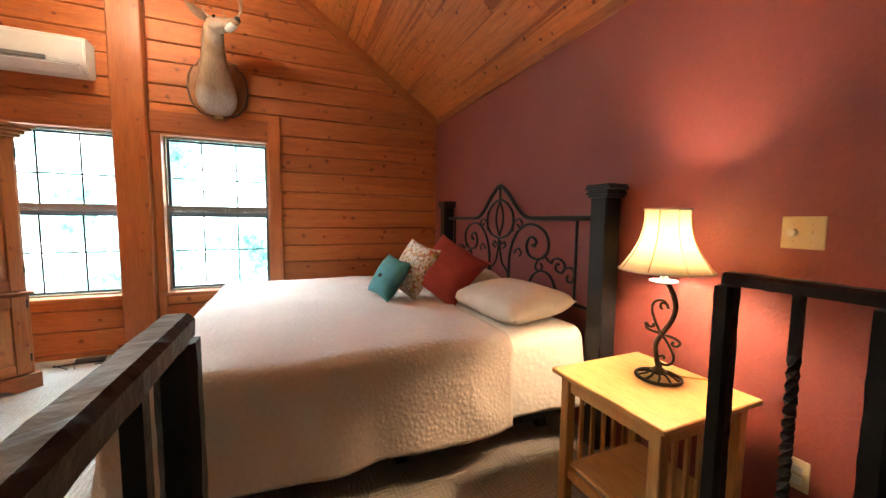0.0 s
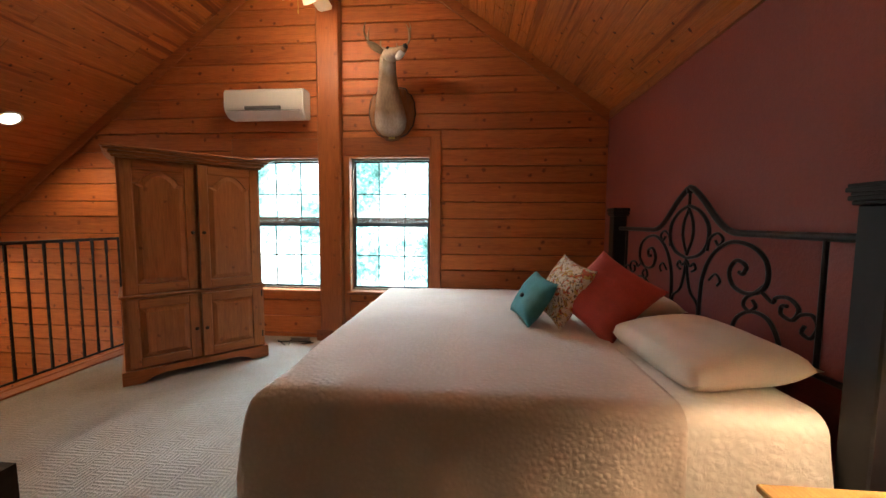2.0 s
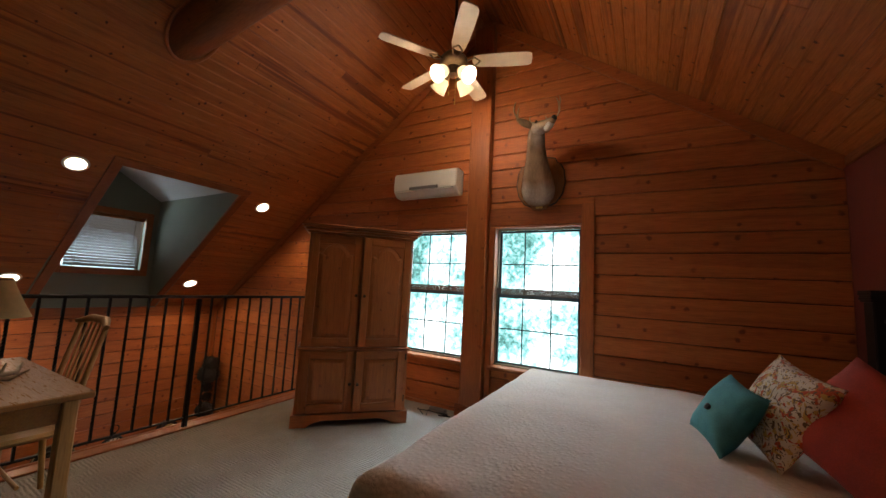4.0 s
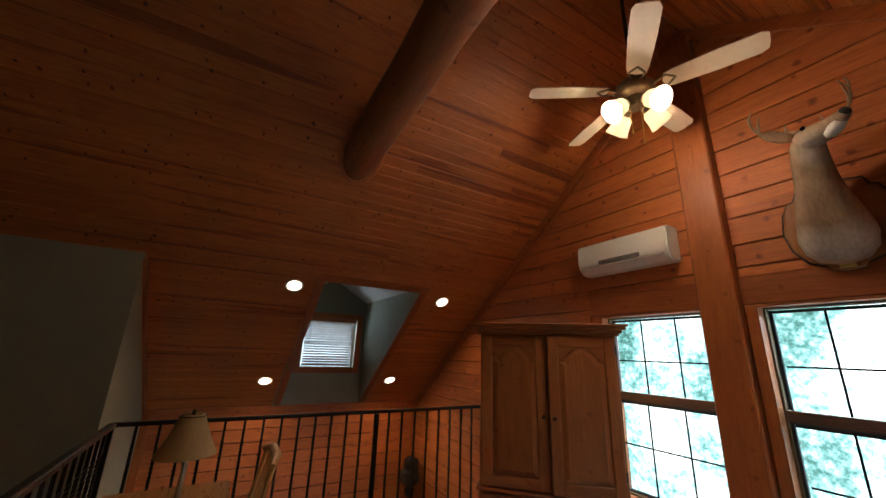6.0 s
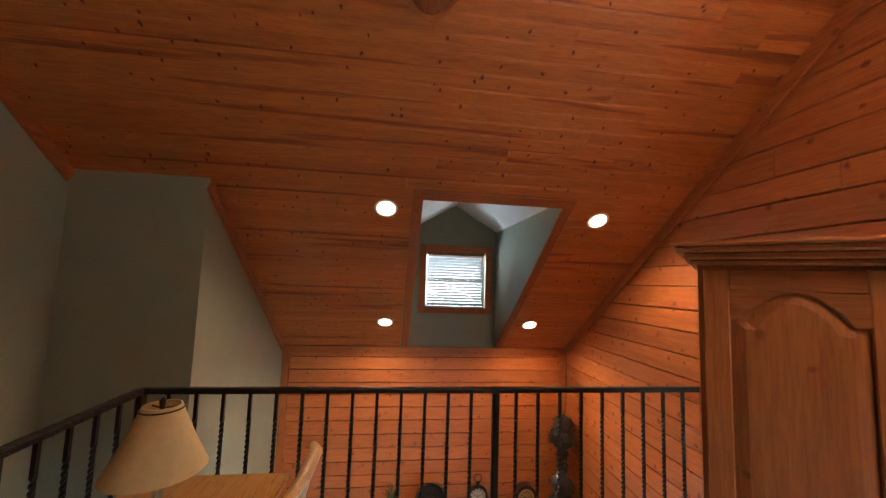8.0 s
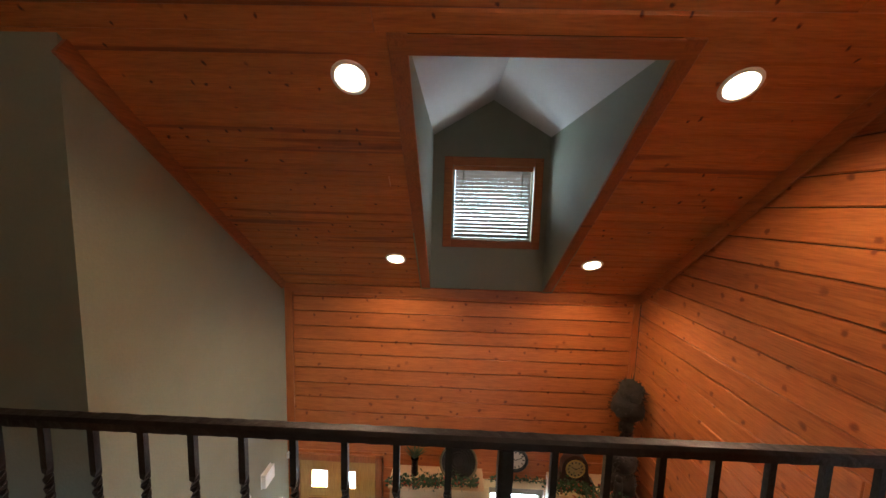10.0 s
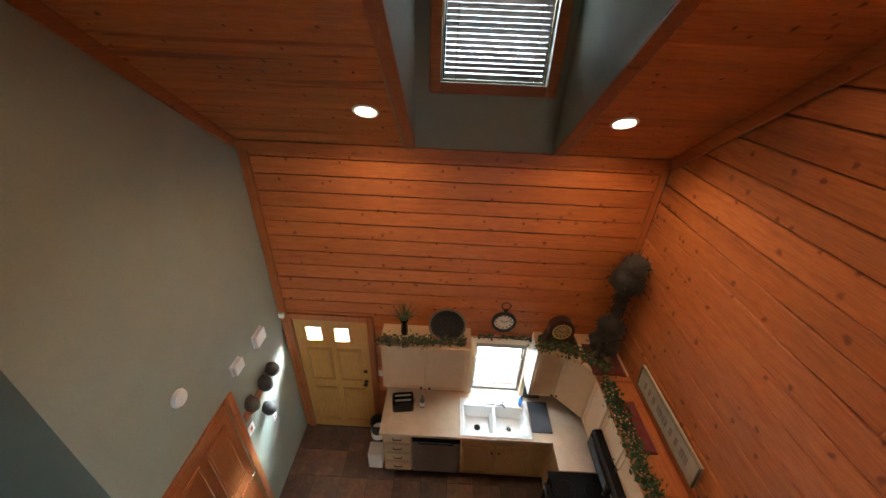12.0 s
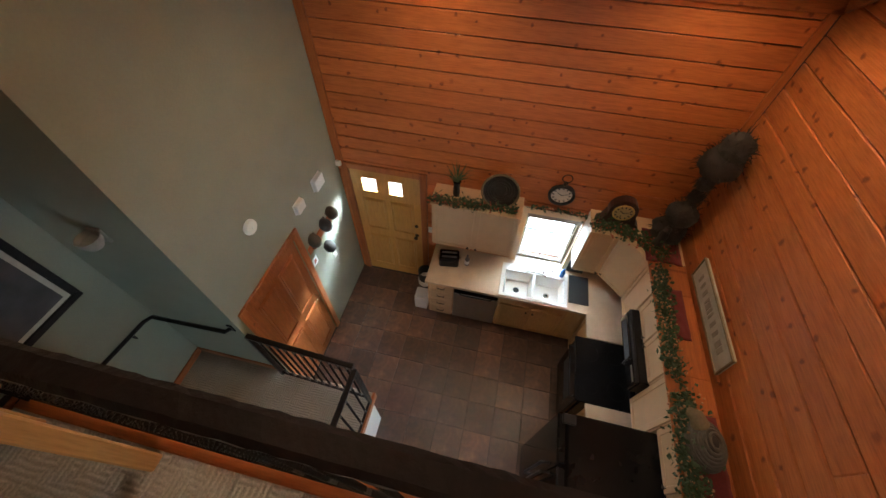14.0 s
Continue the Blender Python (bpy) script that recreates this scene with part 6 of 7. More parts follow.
G1, G2 = "lower kitchen cabinets", "upper kitchen cabinets"
c = cabinet("base_cabinet", "maple base cabinet with four drawers and bronze pulls", G1)
part("body", B(W + 0.005, 1.685, F + 0.09, FX0, 2.035, CT - 0.04), cab_base, c)
part("toe_kick", B(W + 0.005, 1.69, F, FX0 - 0.06, 2.035, F + 0.09), post_black, c)
for i in range(4):
    z0 = F + 0.10 + 0.195 * i
    front(c, "y", 1.70, 2.03, z0, z0 + 0.185, FX0, 1, cab_wood, (1.865, z0 + 0.1), True)
dwm = thing("dishwasher", "stainless steel dishwasher with black control strip", "dishwasher")
part("door", B(W + 0.03, 2.045, F + 0.10, FX0 + 0.02, 2.635, CT - 0.18, bevel=0.008), steel, dwm)
part("control_strip", B(W + 0.03, 2.045, CT - 0.178, FX0 + 0.022, 2.635, CT - 0.045, bevel=0.006), black_gloss, dwm, "black control strip")
part("toe_kick", B(W + 0.03, 2.045, F, FX0 - 0.05, 2.635, F + 0.098), post_black, dwm)
part("handle", tube(bmesh.new(), [(FX0 + 0.02, 2.12, CT - 0.165), (FX0 + 0.045, 2.14, CT - 0.165), (FX0 + 0.045, 2.54, CT - 0.165), (FX0 + 0.02, 2.56, CT - 0.165)], 0.009, 8), black_gloss, dwm, smooth=50)
c = cabinet("base_cabinet", "maple sink cabinet with two doors", G1)
part("body", B(W + 0.005, 2.645, F + 0.09, FX0, 3.50, CT - 0.19), cab_base, c)
part("top_rail", B(FX0 - 0.02, 2.645, CT - 0.19, FX0, 3.50, CT - 0.041), cab_base, c)
part("toe_kick", B(W + 0.005, 2.645, F, FX0 - 0.06, 3.50, F + 0.09), post_black, c)
for u0, u1, k in ((2.66, 3.07, 3.03), (3.08, 3.49, 3.12)):
    front(c, "y", u0, u1, F + 0.11, CT - 0.22, FX0, 1, cab_base, (k, CT - 0.30))
    front(c, "y", u0, u1, CT - 0.20, CT - 0.06, FX0, 1, cab_base, None, True)
c = cabinet("base_cabinet", "narrow maple corner base cabinet", G1)
part("body", B(W + 0.005, 3.505, F + 0.09, FX0, 3.76, CT - 0.04), cab_base, c)
part("toe_kick", B(W + 0.005, 3.505, F, FX0 - 0.06, 3.76, F + 0.09), post_black, c)
front(c, "y", 3.51, 3.75, F + 0.11, CT - 0.06, FX0, 1, cab_base)
c = cabinet("base_cabinet", "maple base cabinet in the kitchen corner", G1)
part("body", B(W + 0.005, 3.765, F + 0.0, -5.205, N - 0.005, CT - 0.04), cab_base, c)
front(c, "x", FX0 + 0.03, -5.21, F + 0.11, CT - 0.06, 3.765, -1, cab_base)
c = cabinet("base_cabinet", "narrow maple base cabinet between range and refrigerator", G1)
part("body", B(-4.43, 3.74, F + 0.0, -4.07, N - 0.005, CT - 0.04), cab_base, c)
front(c, "x", -4.42, -4.08, F + 0.11, CT - 0.06, 3.74, -1, cab_base, (-4.25, CT - 0.2))

# worktop round the sink, in pieces that butt
SX0, SX1, SY0, SY1 = W + 0.12, -5.56, 2.64, 3.465
top = thing("worktop", "speckled tan laminate worktop, L-shaped", "worktop", (W, 3.0, CT - 0.038))
CX = W + 0.645
for a, b, cc, d in ((W + 0.002, 1.655, CX, SY0), (W + 0.002, SY0, SX0, SY1), (SX1, SY0, CX, SY1), (W + 0.002, SY1, CX, 3.725), (W + 0.002, 3.725, -5.205, N - 0.002)):
    part("worktop_section", B(a - W, b - 3.0, 0.0, cc - W, d - 3.0, 0.038), laminate, top)
tagged(part("worktop", B(-4.435, 3.70, CT - 0.038, -4.065, N - 0.002, CT, bevel=0.003), laminate), "short piece of tan laminate worktop", "worktop")
sk = thing("sink", "white enamel double-bowl kitchen sink", "sink", (0, 0, 0))
bm = bmesh.new()
R = 0.022
for a, b, cc, d in ((SX0 - R, SY0 - R, SX1 + R, SY0 + 0.03), (SX0 - R, SY1 - 0.03, SX1 + R, SY1 + R), (SX0 - R, SY0 + 0.03, SX0 + 0.09, SY1 - 0.03), (SX1 - 0.03, SY0 + 0.03, SX1 + R, SY1 - 0.03), (SX0 + 0.09, 3.035, SX1 - 0.03, 3.07)):
    box(bm, a, b, CT + 0.001, cc, d, CT + 0.012, bevel=0.004)
part("rim", bm, enamel, sk)
for y0, y1 in ((SY0 + 0.03, 3.035), (3.07, SY1 - 0.03)):
    bm = bmesh.new()
    x0, x1, zb, ins = SX0 + 0.09, SX1 - 0.03, CT - 0.17, 0.03
    up = [bm.verts.new(p) for p in ((x0, y0, CT + 0.004), (x1, y0, CT + 0.004), (x1, y1, CT + 0.004), (x0, y1, CT + 0.004))]
    lo = [bm.verts.new(p) for p in ((x0 + ins, y0 + ins, zb), (x1 - ins, y0 + ins, zb), (x1 - ins, y1 - ins, zb), (x0 + ins, y1 - ins, zb))]
    for k in range(4):
        bm.faces.new((up[k], lo[k], lo[(k + 1) % 4], up[(k + 1) % 4]))
    bm.faces.new(lo[::-1])
    part("bowl", bm, enamel, sk)
    part("drain", lathe(bmesh.new(), [(0.042, 0.001), (0.04, 0.004), (0.026, 0.004), (0.024, 0.001)], ((x0 + x1) / 2, (y0 + y1) / 2, zb), 18), chrome if y0 > 3 else post_black, sk, smooth=40)
fc = thing("faucet", "chrome two-handle kitchen faucet with side sprayer", "faucet", (SX0 + 0.035, 3.05, CT + 0.012))
part("base", B(-0.025, -0.12, 0, 0.025, 0.12, 0.015, bevel=0.006), chrome, fc)
part("spout", tube(bmesh.new(), [(0, 0, 0.01), (0, 0, 0.12), (0.04, 0.03, 0.17), (0.12, 0.09, 0.16), (0.16, 0.12, 0.13)], 0.011, 10), chrome, fc, smooth=50)
for y in (-0.1, 0.1):
    part("handle", tube(bmesh.new(), [(0, y, 0.01), (0, y, 0.05), (0.03, y + y * 0.5, 0.06)], 0.012, 8), chrome, fc, smooth=50)
part("sprayer", lathe(bmesh.new(), [(0.018, 0), (0.014, 0.03), (0.016, 0.08), (0, 0.09)], (0, 0.21, 0), 12), chrome, fc, smooth=50)
sb = tagged(part("soap_bottle", lathe(bmesh.new(), [(0.0, 0), (0.03, 0.002), (0.031, 0.09), (0.02, 0.12), (0.01, 0.13), (0.01, 0.16), (0, 0.162)], (SX0 + 0.03, 3.40, CT + 0.0125), 14), plain("blue_soap", (0.03, 0.14, 0.4), 0.25, 0, 20, 0.1, 0), smooth=40), "small bottle of blue dish soap", "soap bottle")
mt = tagged(part("drying_mat", B(W + 0.10, 3.50, CT + 0.001, -5.63, 3.75, CT + 0.012, bevel=0.004), ink), "black drying mat on the worktop", "mat")
rack = thing("cutting_board", "black cutting board standing against the wall", "cutting board", (W + 0.04, 3.56, CT + 0.013))
part("board", B(-0.01, -0.11, 0, 0.01, 0.11, 0.30, bevel=0.004), ink, rack)
tt = thing("toaster", "small chrome and black toaster on the worktop", "toaster", (W + 0.27, 1.90, CT), 8)
part("body", B(-0.1, -0.13, 0.01, 0.1, 0.13, 0.17, bevel=0.02), black_gloss, tt)
for x in (-0.035, 0.035):
    part("slot", B(x - 0.012, -0.1, 0.169, x + 0.012, 0.1, 0.174), steel, tt)
part("lever", B(-0.02, 0.131, 0.1, 0.02, 0.155, 0.12, bevel=0.003), chrome, tt)
part("front_panel", B(-0.08, -0.136, 0.03, 0.08, -0.13, 0.14), chrome, tt)
bt = tagged(part("bottle", lathe(bmesh.new(), [(0, 0), (0.032, 0.002), (0.032, 0.12), (0.014, 0.16), (0.014, 0.2), (0, 0.202)], (W + 0.25, 2.14, CT), 14), dark_plastic, smooth=40), "dark bottle with pale label on the worktop", "bottle")
part("label", lathe(bmesh.new(), [(0.0325, 0.03), (0.0325, 0.1)], (W + 0.25, 2.14, CT), 14), white_paint, bt, "pale label")

# upper cabinets
UX = W + 0.33


def upper(axis, u0, u1, z0, z1, doors, label, flip=1):
    c = cabinet("wall_cabinet", label, G2)
    if axis == "y":
        part("body", B(W + 0.003, u0, z0, UX - 0.02, u1, z1, bevel=0.002), cab_wood, c)
        d, out = UX - 0.02, 1
        part("top_board", B(W + 0.003, u0 - 0.012, z1, UX + 0.02, u1 + 0.004, z1 + 0.018, bevel=0.003), cab_wood, c)
    else:
        part("body", B(u0, N - 0.31, z0, u1, N - 0.003, z1, bevel=0.002), cab_wood, c)
        d, out = N - 0.31, -1
        part("top_board", B(u0 - 0.002, N - 0.35, z1, u1 + 0.002, N - 0.003, z1 + 0.018, bevel=0.003), log_x, c)
    for a, b, k in doors:
        front(c, axis, a, b, z0 + 0.01, z1 - 0.01, d, out, cab_wood, (k, z0 + 0.05))
    return c


upper("y", 1.672, 2.675, UC0, UC1, [(1.69, 2.17, 2.13), (2.19, 2.66, 2.23)], "pale maple wall cabinet with two doors")
rc = upper("y", 3.42, 3.725, UC0, UC1, [(3.43, 3.715, 3.68)], "pale maple wall cabinet beside the window")
part("side_panel", B(W + 0.003, 3.412, UC0, UX - 0.02, 3.419, UC1), white_paint, rc, "white painted cabinet side")
c = cabinet("wall_cabinet", "diagonal maple corner wall cabinet", G2)
bm = bmesh.new()
prism(bm, [(W + 0.003, 3.728), (UX - 0.02, 3.728), (-5.57, N - 0.31), (-5.57, N - 0.003), (W + 0.003, N - 0.003)], UC0, UC1, lambda z, a, b: (a, b, z))
part("body", bm, cab_wood, c)
bm = bmesh.new()
prism(bm, [(W + 0.003, 3.728), (UX + 0.02, 3.728), (-5.575, N - 0.35), (-5.575, N - 0.003), (W + 0.003, N - 0.003)], UC1, UC1 + 0.018, lambda z, a, b: (a, b, z))
part("top_board", bm, cab_wood, c)
dv = Vector((-5.57 - (UX - 0.02), N - 0.31 - 3.728, 0))
ang = math.degrees(math.atan2(dv.y, dv.x))
dg = new("door_mount")
dg.parent = c
dg.matrix_basis = pose(UX - 0.02, 3.728, 0, 0, 0, ang)
L = dv.length
dd = part("door", B(0.01, -0.016, UC0 + 0.01, L - 0.01, -0.002, UC1 - 0.01, bevel=0.003), cab_wood, dg)
for a, b, e, f2 in ((0.01, UC0 + 0.01, 0.06, UC1 - 0.01), (L - 0.06, UC0 + 0.01, L - 0.01, UC1 - 0.01), (0.06, UC0 + 0.01, L - 0.06, UC0 + 0.06), (0.06, UC1 - 0.06, L - 0.06, UC1 - 0.01)):
    box_ = part("frame", B(a, -0.022, b, e, -0.016, f2, bevel=0.002), cab_wood, dg)
part("knob", lathe(bmesh.new(), [(0.006, 0), (0.006, 0.01), (0.015, 0.016), (0, 0.027)], seg=12, m=pose(0.04, -0.02, UC0 + 0.06, 90, 0, 0)), bronze, dg, "dark round knob", smooth=40)
upper("x", -5.565, -5.215, UC0, UC1, [(-5.555, -5.225, -5.26)], "pale maple wall cabinet on the log wall")
upper("x", -5.21, -4.44, UC0 + 0.38, UC1, [(-5.2, -4.83, -4.87), (-4.82, -4.45, -4.78)], "short maple wall cabinet over the range")
upper("x", -4.435, -4.075, UC0, UC1, [(-4.425, -4.085, -4.12)], "pale maple wall cabinet beside the refrigerator")
upper("x", -4.07, -3.15, UC0 + 0.43, UC1, [(-4.06, -3.62, -3.66), (-3.60, -3.16, -3.56)], "short maple wall cabinet over the refrigerator")

# range, over-range strip and refrigerator
rg = thing("range", "black electric range with glossy top and tall backguard", "range", (-4.82, 3.95, F))
part("body", B(-0.375, -0.30, 0.02, 0.375, 0.33, 0.895, bevel=0.006), black_gloss, rg)
part("cooktop", B(-0.38, -0.36, 0.896, 0.38, 0.27, 0.925, bevel=0.01), black_gloss, rg, "glossy black glass cooktop")
part("oven_door", B(-0.36, -0.345, 0.2, 0.36, -0.301, 0.86, bevel=0.012), black_gloss, rg)
part("oven_window", B(-0.24, -0.349, 0.42, 0.24, -0.345, 0.68), ink, rg)
part("oven_handle", tube(bmesh.new(), [(-0.3, -0.345, 0.81), (-0.3, -0.39, 0.81), (0.3, -0.39, 0.81), (0.3, -0.345, 0.81)], 0.012, 8), post_black, rg, smooth=50)
part("drawer", B(-0.36, -0.335, 0.04, 0.36, -0.301, 0.185, bevel=0.008), black_gloss, rg)
bm = bmesh.new()
prism(bm, [(0.22, 0.92), (0.34, 0.92), (0.34, 1.16), (0.28, 1.17), (0.255, 1.15)], -0.38, 0.38, lambda x, a, b: (x, a, b))
part("backguard", bm, black_gloss, rg, "black control backguard")
for x in (-0.3, -0.2, 0.2, 0.3):
    part("knob", lathe(bmesh.new(), [(0.02, 0), (0.018, 0.02), (0, 0.022)], seg=14, m=pose(x, 0.245, 1.06, 100, 0, 0)), post_black, rg, smooth=40)
part("display", B(-0.12, 0.235, 1.03, 0.12, 0.245, 1.10, m=pose(0, 0, 0)), dark_plastic, rg)
for x, y, r in ((-0.19, -0.2, 0.1), (0.19, -0.2, 0.085), (-0.19, 0.08, 0.085), (0.19, 0.08, 0.1)):
    part("burner_ring", tube(bmesh.new(), [(x + r * math.cos(2 * math.pi * i / 28), y + r * math.sin(2 * math.pi * i / 28), 0.9255) for i in range(28)], 0.0008, 4, closed=True), post_black, rg)
# microwave hung under the short cabinet, over the range
mw = thing("microwave", "black over-the-range microwave under a short cabinet", "microwave", (-4.825, N - 0.004, UC0 + 0.14))
part("body", B(-0.378, -0.385, 0.0, 0.378, 0.0, 0.236, bevel=0.008), black_gloss, mw)
part("door", B(-0.37, -0.412, 0.012, 0.16, -0.386, 0.185, bevel=0.008), black_gloss, mw)
part("door_window", B(-0.31, -0.4145, 0.045, 0.10, -0.4125, 0.15, bevel=0.0005), ink, mw)
part("control_panel", B(0.165, -0.408, 0.012, 0.37, -0.386, 0.185, bevel=0.005), black_gloss, mw)
part("display", B(0.19, -0.411, 0.14, 0.345, -0.4085, 0.17), dark_plastic, mw, "grey display window")
for i in range(4):
    part("vent_slat", B(-0.37, -0.405, 0.190 + 0.011 * i, 0.37, -0.386, 0.197 + 0.011 * i, bevel=0.002), post_black, mw)
part("handle", tube(bmesh.new(), [(0.135, -0.412, 0.03), (0.135, -0.437, 0.045), (0.135, -0.437, 0.155), (0.135, -0.412, 0.17)], 0.008, 8), post_black, mw, smooth=50)
part("grease_filter", B(-0.30, -0.33, -0.006, 0.30, -0.10, -0.001), steel, mw, "metal mesh filter")
fr = thing("refrigerator", "black textured refrigerator with side handles", "refrigerator", (-3.60, 3.72, F))
part("body", B(-0.455, -0.42, 0.03, 0.455, 0.55, 1.72, bevel=0.01), black_gloss, fr)
part("freezer_door", B(-0.452, -0.50, 0.06, -0.06, -0.425, 1.71, bevel=0.015), black_gloss, fr)
part("fridge_door", B(-0.052, -0.50, 0.06, 0.452, -0.425, 1.71, bevel=0.015), black_gloss, fr)
for x in (-0.09, -0.02):
    part("handle", tube(bmesh.new(), [(x, -0.50, 0.7), (x, -0.56, 0.75), (x, -0.56, 1.45), (x, -0.50, 1.5)], 0.013, 8), post_black, fr, smooth=50)
part("note", B(-0.456 - 0.002, -0.40, 1.25, -0.4555, -0.30, 1.45), white_paint, fr, "paper note")
part("hinge_cover", B(-0.44, -0.47, 1.72, -0.36, -0.36, 1.745, bevel=0.006), post_black, fr)
jar = tagged(part("canister", lathe(bmesh.new(), [(0, 0), (0.05, 0.002), (0.055, 0.05), (0.05, 0.12), (0.03, 0.135), (0.0, 0.14)], (-4.16, 4.05, CT), 18), enamel, smooth=40), "small white ceramic canister on the worktop", "canister")
bn = thing("trash_bin", "black kitchen bin with a white liner", "trash bin", (W + 0.26, 1.55, F))
part("bucket", lathe(bmesh.new(), [(0.0, 0), (0.085, 0.0), (0.1, 0.58), (0.094, 0.58), (0.08, 0.02), (0.0, 0.02)], seg=20), ink, bn, smooth=40)
part("liner", lathe(bmesh.new(), [(0.102, 0.30), (0.105, 0.36), (0.103, 0.40)], seg=20), white_paint, bn, "white liner band")
part("box", B(0.12, -0.09, 0.0, 0.30, 0.09, 0.3, bevel=0.005), white_paint, bn, "white box in front")


# ---- decorations on top of the cabinets ----
def garland(name, label, pts, n, spread, seed, berries=True, rise=0.07):
    """A trailing garland: a wire with many small leaves and berries."""
    r = random.Random(seed)
    t = thing(name, label, "garland", pts[0])
    o = Vector(pts[0])
    path = [Vector(p) - o for p in pts]
    part("stem", tube(bmesh.new(), [p + Vector((0, 0, 0.012)) for p in path], 0.005, 5), wicker, t)

    def at(s):
        k = min(int(s * (len(path) - 1)), len(path) - 2)
        return path[k].lerp(path[k + 1], s * (len(path) - 1) - k)
    verts, faces = [], []
    for _ in range(n):
        c = at(r.random()) + Vector((r.gauss(0, spread), r.gauss(0, spread), abs(r.gauss(0.02, rise * 0.6))))
        d = Vector((r.uniform(-1, 1), r.uniform(-1, 1), r.uniform(-0.3, 1))).normalized()
        s = d.cross(Vector((r.uniform(-1, 1), r.uniform(-1, 1), 0.4))).normalized()
        l, w = r.uniform(0.026, 0.054), r.uniform(0.010, 0.019)
        up = d.cross(s) * 0.004
        b = len(verts)
        verts += [c, c + d * l * 0.5 + s * w + up, c + d * l, c + d * l * 0.5 - s * w + up]
        faces += [(b, b + 1, b + 2), (b, b + 2, b + 3)]
    me = bpy.data.meshes.new("leaves")
    me.from_pydata(verts, [], faces)
    me.materials.append(leaf)
    ob = new("leaves", me)
    ob.parent = t
    tagged(ob, "dark green artificial leaves", kind="stuff")
    if berries:
        bm = bmesh.new()
        for _ in range(n // 6):
            c = at(r.random()) + Vector((r.gauss(0, spread * 1.1), r.gauss(0, spread * 1.1), abs(r.gauss(0.03, rise * 0.5))))
            bmesh.ops.create_icosphere(bm, subdivisions=1, radius=r.uniform(0.007, 0.013), matrix=Matrix.Translation(c))
        ob = part("berry_cluster", bm, peach if seed % 2 else berry, t)
        tagged(ob, "small peach and red berries", kind="stuff")
    return t


UT = UC1 + 0.019
garland("garland", "artificial leaf garland along the cabinet top", [(W + 0.30, 1.68, UT), (W + 0.31, 1.95, UT), (W + 0.28, 2.25, UT), (W + 0.27, 2.62, UT)], 800, 0.028, 2)
garland("garland", "artificial leaf garland beside the round clock", [(W + 0.26, 3.43, UT), (W + 0.27, 3.7, UT), (-5.75, 3.93, UT), (-5.6, 4.1, UT)], 850, 0.04, 4)
garland("garland", "berry garland along the log wall cabinets", [(-5.45, 4.02, UT), (-5.2, 4.0, UT), (-4.95, 4.01, UT), (-4.65, 3.99, UT), (-4.4, 4.02, UT)], 1200, 0.033, 5)
garland("garland", "full berry garland near the refrigerator", [(-4.25, 4.04, UT), (-4.05, 4.03, UT), (-3.85, 3.99, UT), (-3.6, 4.0, UT), (-3.3, 4.02, UT)], 1500, 0.042, 7, rise=0.1)
garland("garland", "thin berry strand over the kitchen window", [(W + 0.03, 2.75, KWIN[3] + 0.095), (W + 0.03, 3.1, KWIN[3] + 0.1), (W + 0.03, 3.42, KWIN[3] + 0.095)], 90, 0.01, 9, rise=0.02)


def runner(name, label, x0, x1, y0, y1, z):
    bm, g = bmesh.new(), []
    for i in range(17):
        row = []
        for j in range(9):
            x, y = x0 + (x1 - x0) * i / 16, y0 + (y1 - y0) * j / 8
            row.append(bm.verts.new((x, y, z + 0.012 + 0.028 * abs(noise.noise(Vector((x * 9, y * 9, 3)))))))
        g.append(row)
    for i in range(16):
        for j in range(8):
            bm.faces.new((g[i][j], g[i + 1][j], g[i + 1][j + 1], g[i][j + 1]))
    ob = tagged(part(name, bm, maroon, smooth=70), label, "cloth")
    thickened(ob, 0.008)
    return ob


runner("cloth", "maroon cloth bunched on the corner cabinet", -5.98, -5.55, 3.92, 4.26, UT)
runner("cloth", "maroon cloth bunched behind the garland", -5.25, -4.75, 4.06, 4.2, UT)
runner("cloth", "maroon cloth bunched above the refrigerator", -4.15, -3.55, 4.06, 4.26, UT)

pl = thing("potted_plant", "spiky green plant in a tall dark vase", "plant", (W + 0.15, 1.92, UT))
part("vase", lathe(bmesh.new(), [(0, 0), (0.035, 0.002), (0.04, 0.05), (0.034, 0.16), (0.045, 0.2), (0.04, 0.2), (0.03, 0.16), (0, 0.15)], seg=18), black_gloss, pl, smooth=40)
r8 = random.Random(8)
bm = bmesh.new()
for i in range(90):
    a, l = r8.uniform(0, 6.28), r8.uniform(0.1, 0.26)
    d = Vector((math.cos(a) * 0.55, math.sin(a) * 0.55, r8.uniform(0.5, 1.2))).normalized()
    b0 = Vector((0, 0, 0.19))
    tube(bm, [b0, b0 + d * l * 0.6, b0 + d * l + Vector((0, 0, -0.02))], [0.003, 0.0035, 0.0008], 4)
tagged(part("foliage", bm, leaf, pl), "thin spiky leaves", kind="stuff")


def dial(t, r, at, face_mat, marks=True):
    """A clock face that looks along +x, with hour bars and hands."""
    x, y, z = at
    part("face", lathe(bmesh.new(), [(0.0, 0.0), (r, 0.0), (r, 0.004), (0, 0.004)], seg=32, m=pose(x, y, z, 0, 90, 0)), face_mat, t, "pale clock face")
    for k in range(12):
        a = 2 * math.pi * k / 12
        m = pose(x + 0.005, y, z, k * 30, 0, 0)
        part("hour_mark", B(-0.001, -0.006, r * 0.7, 0.001, 0.006, r * 0.92, m=m), ink, t)
    for a, l, w in ((60, 0.5, 0.008), (-70, 0.75, 0.006)):
        part("hand", B(-0.001, -w / 2, -0.01, 0.001, w / 2, r * l, m=pose(x + 0.008, y, z, a, 0, 0)), ink, t)


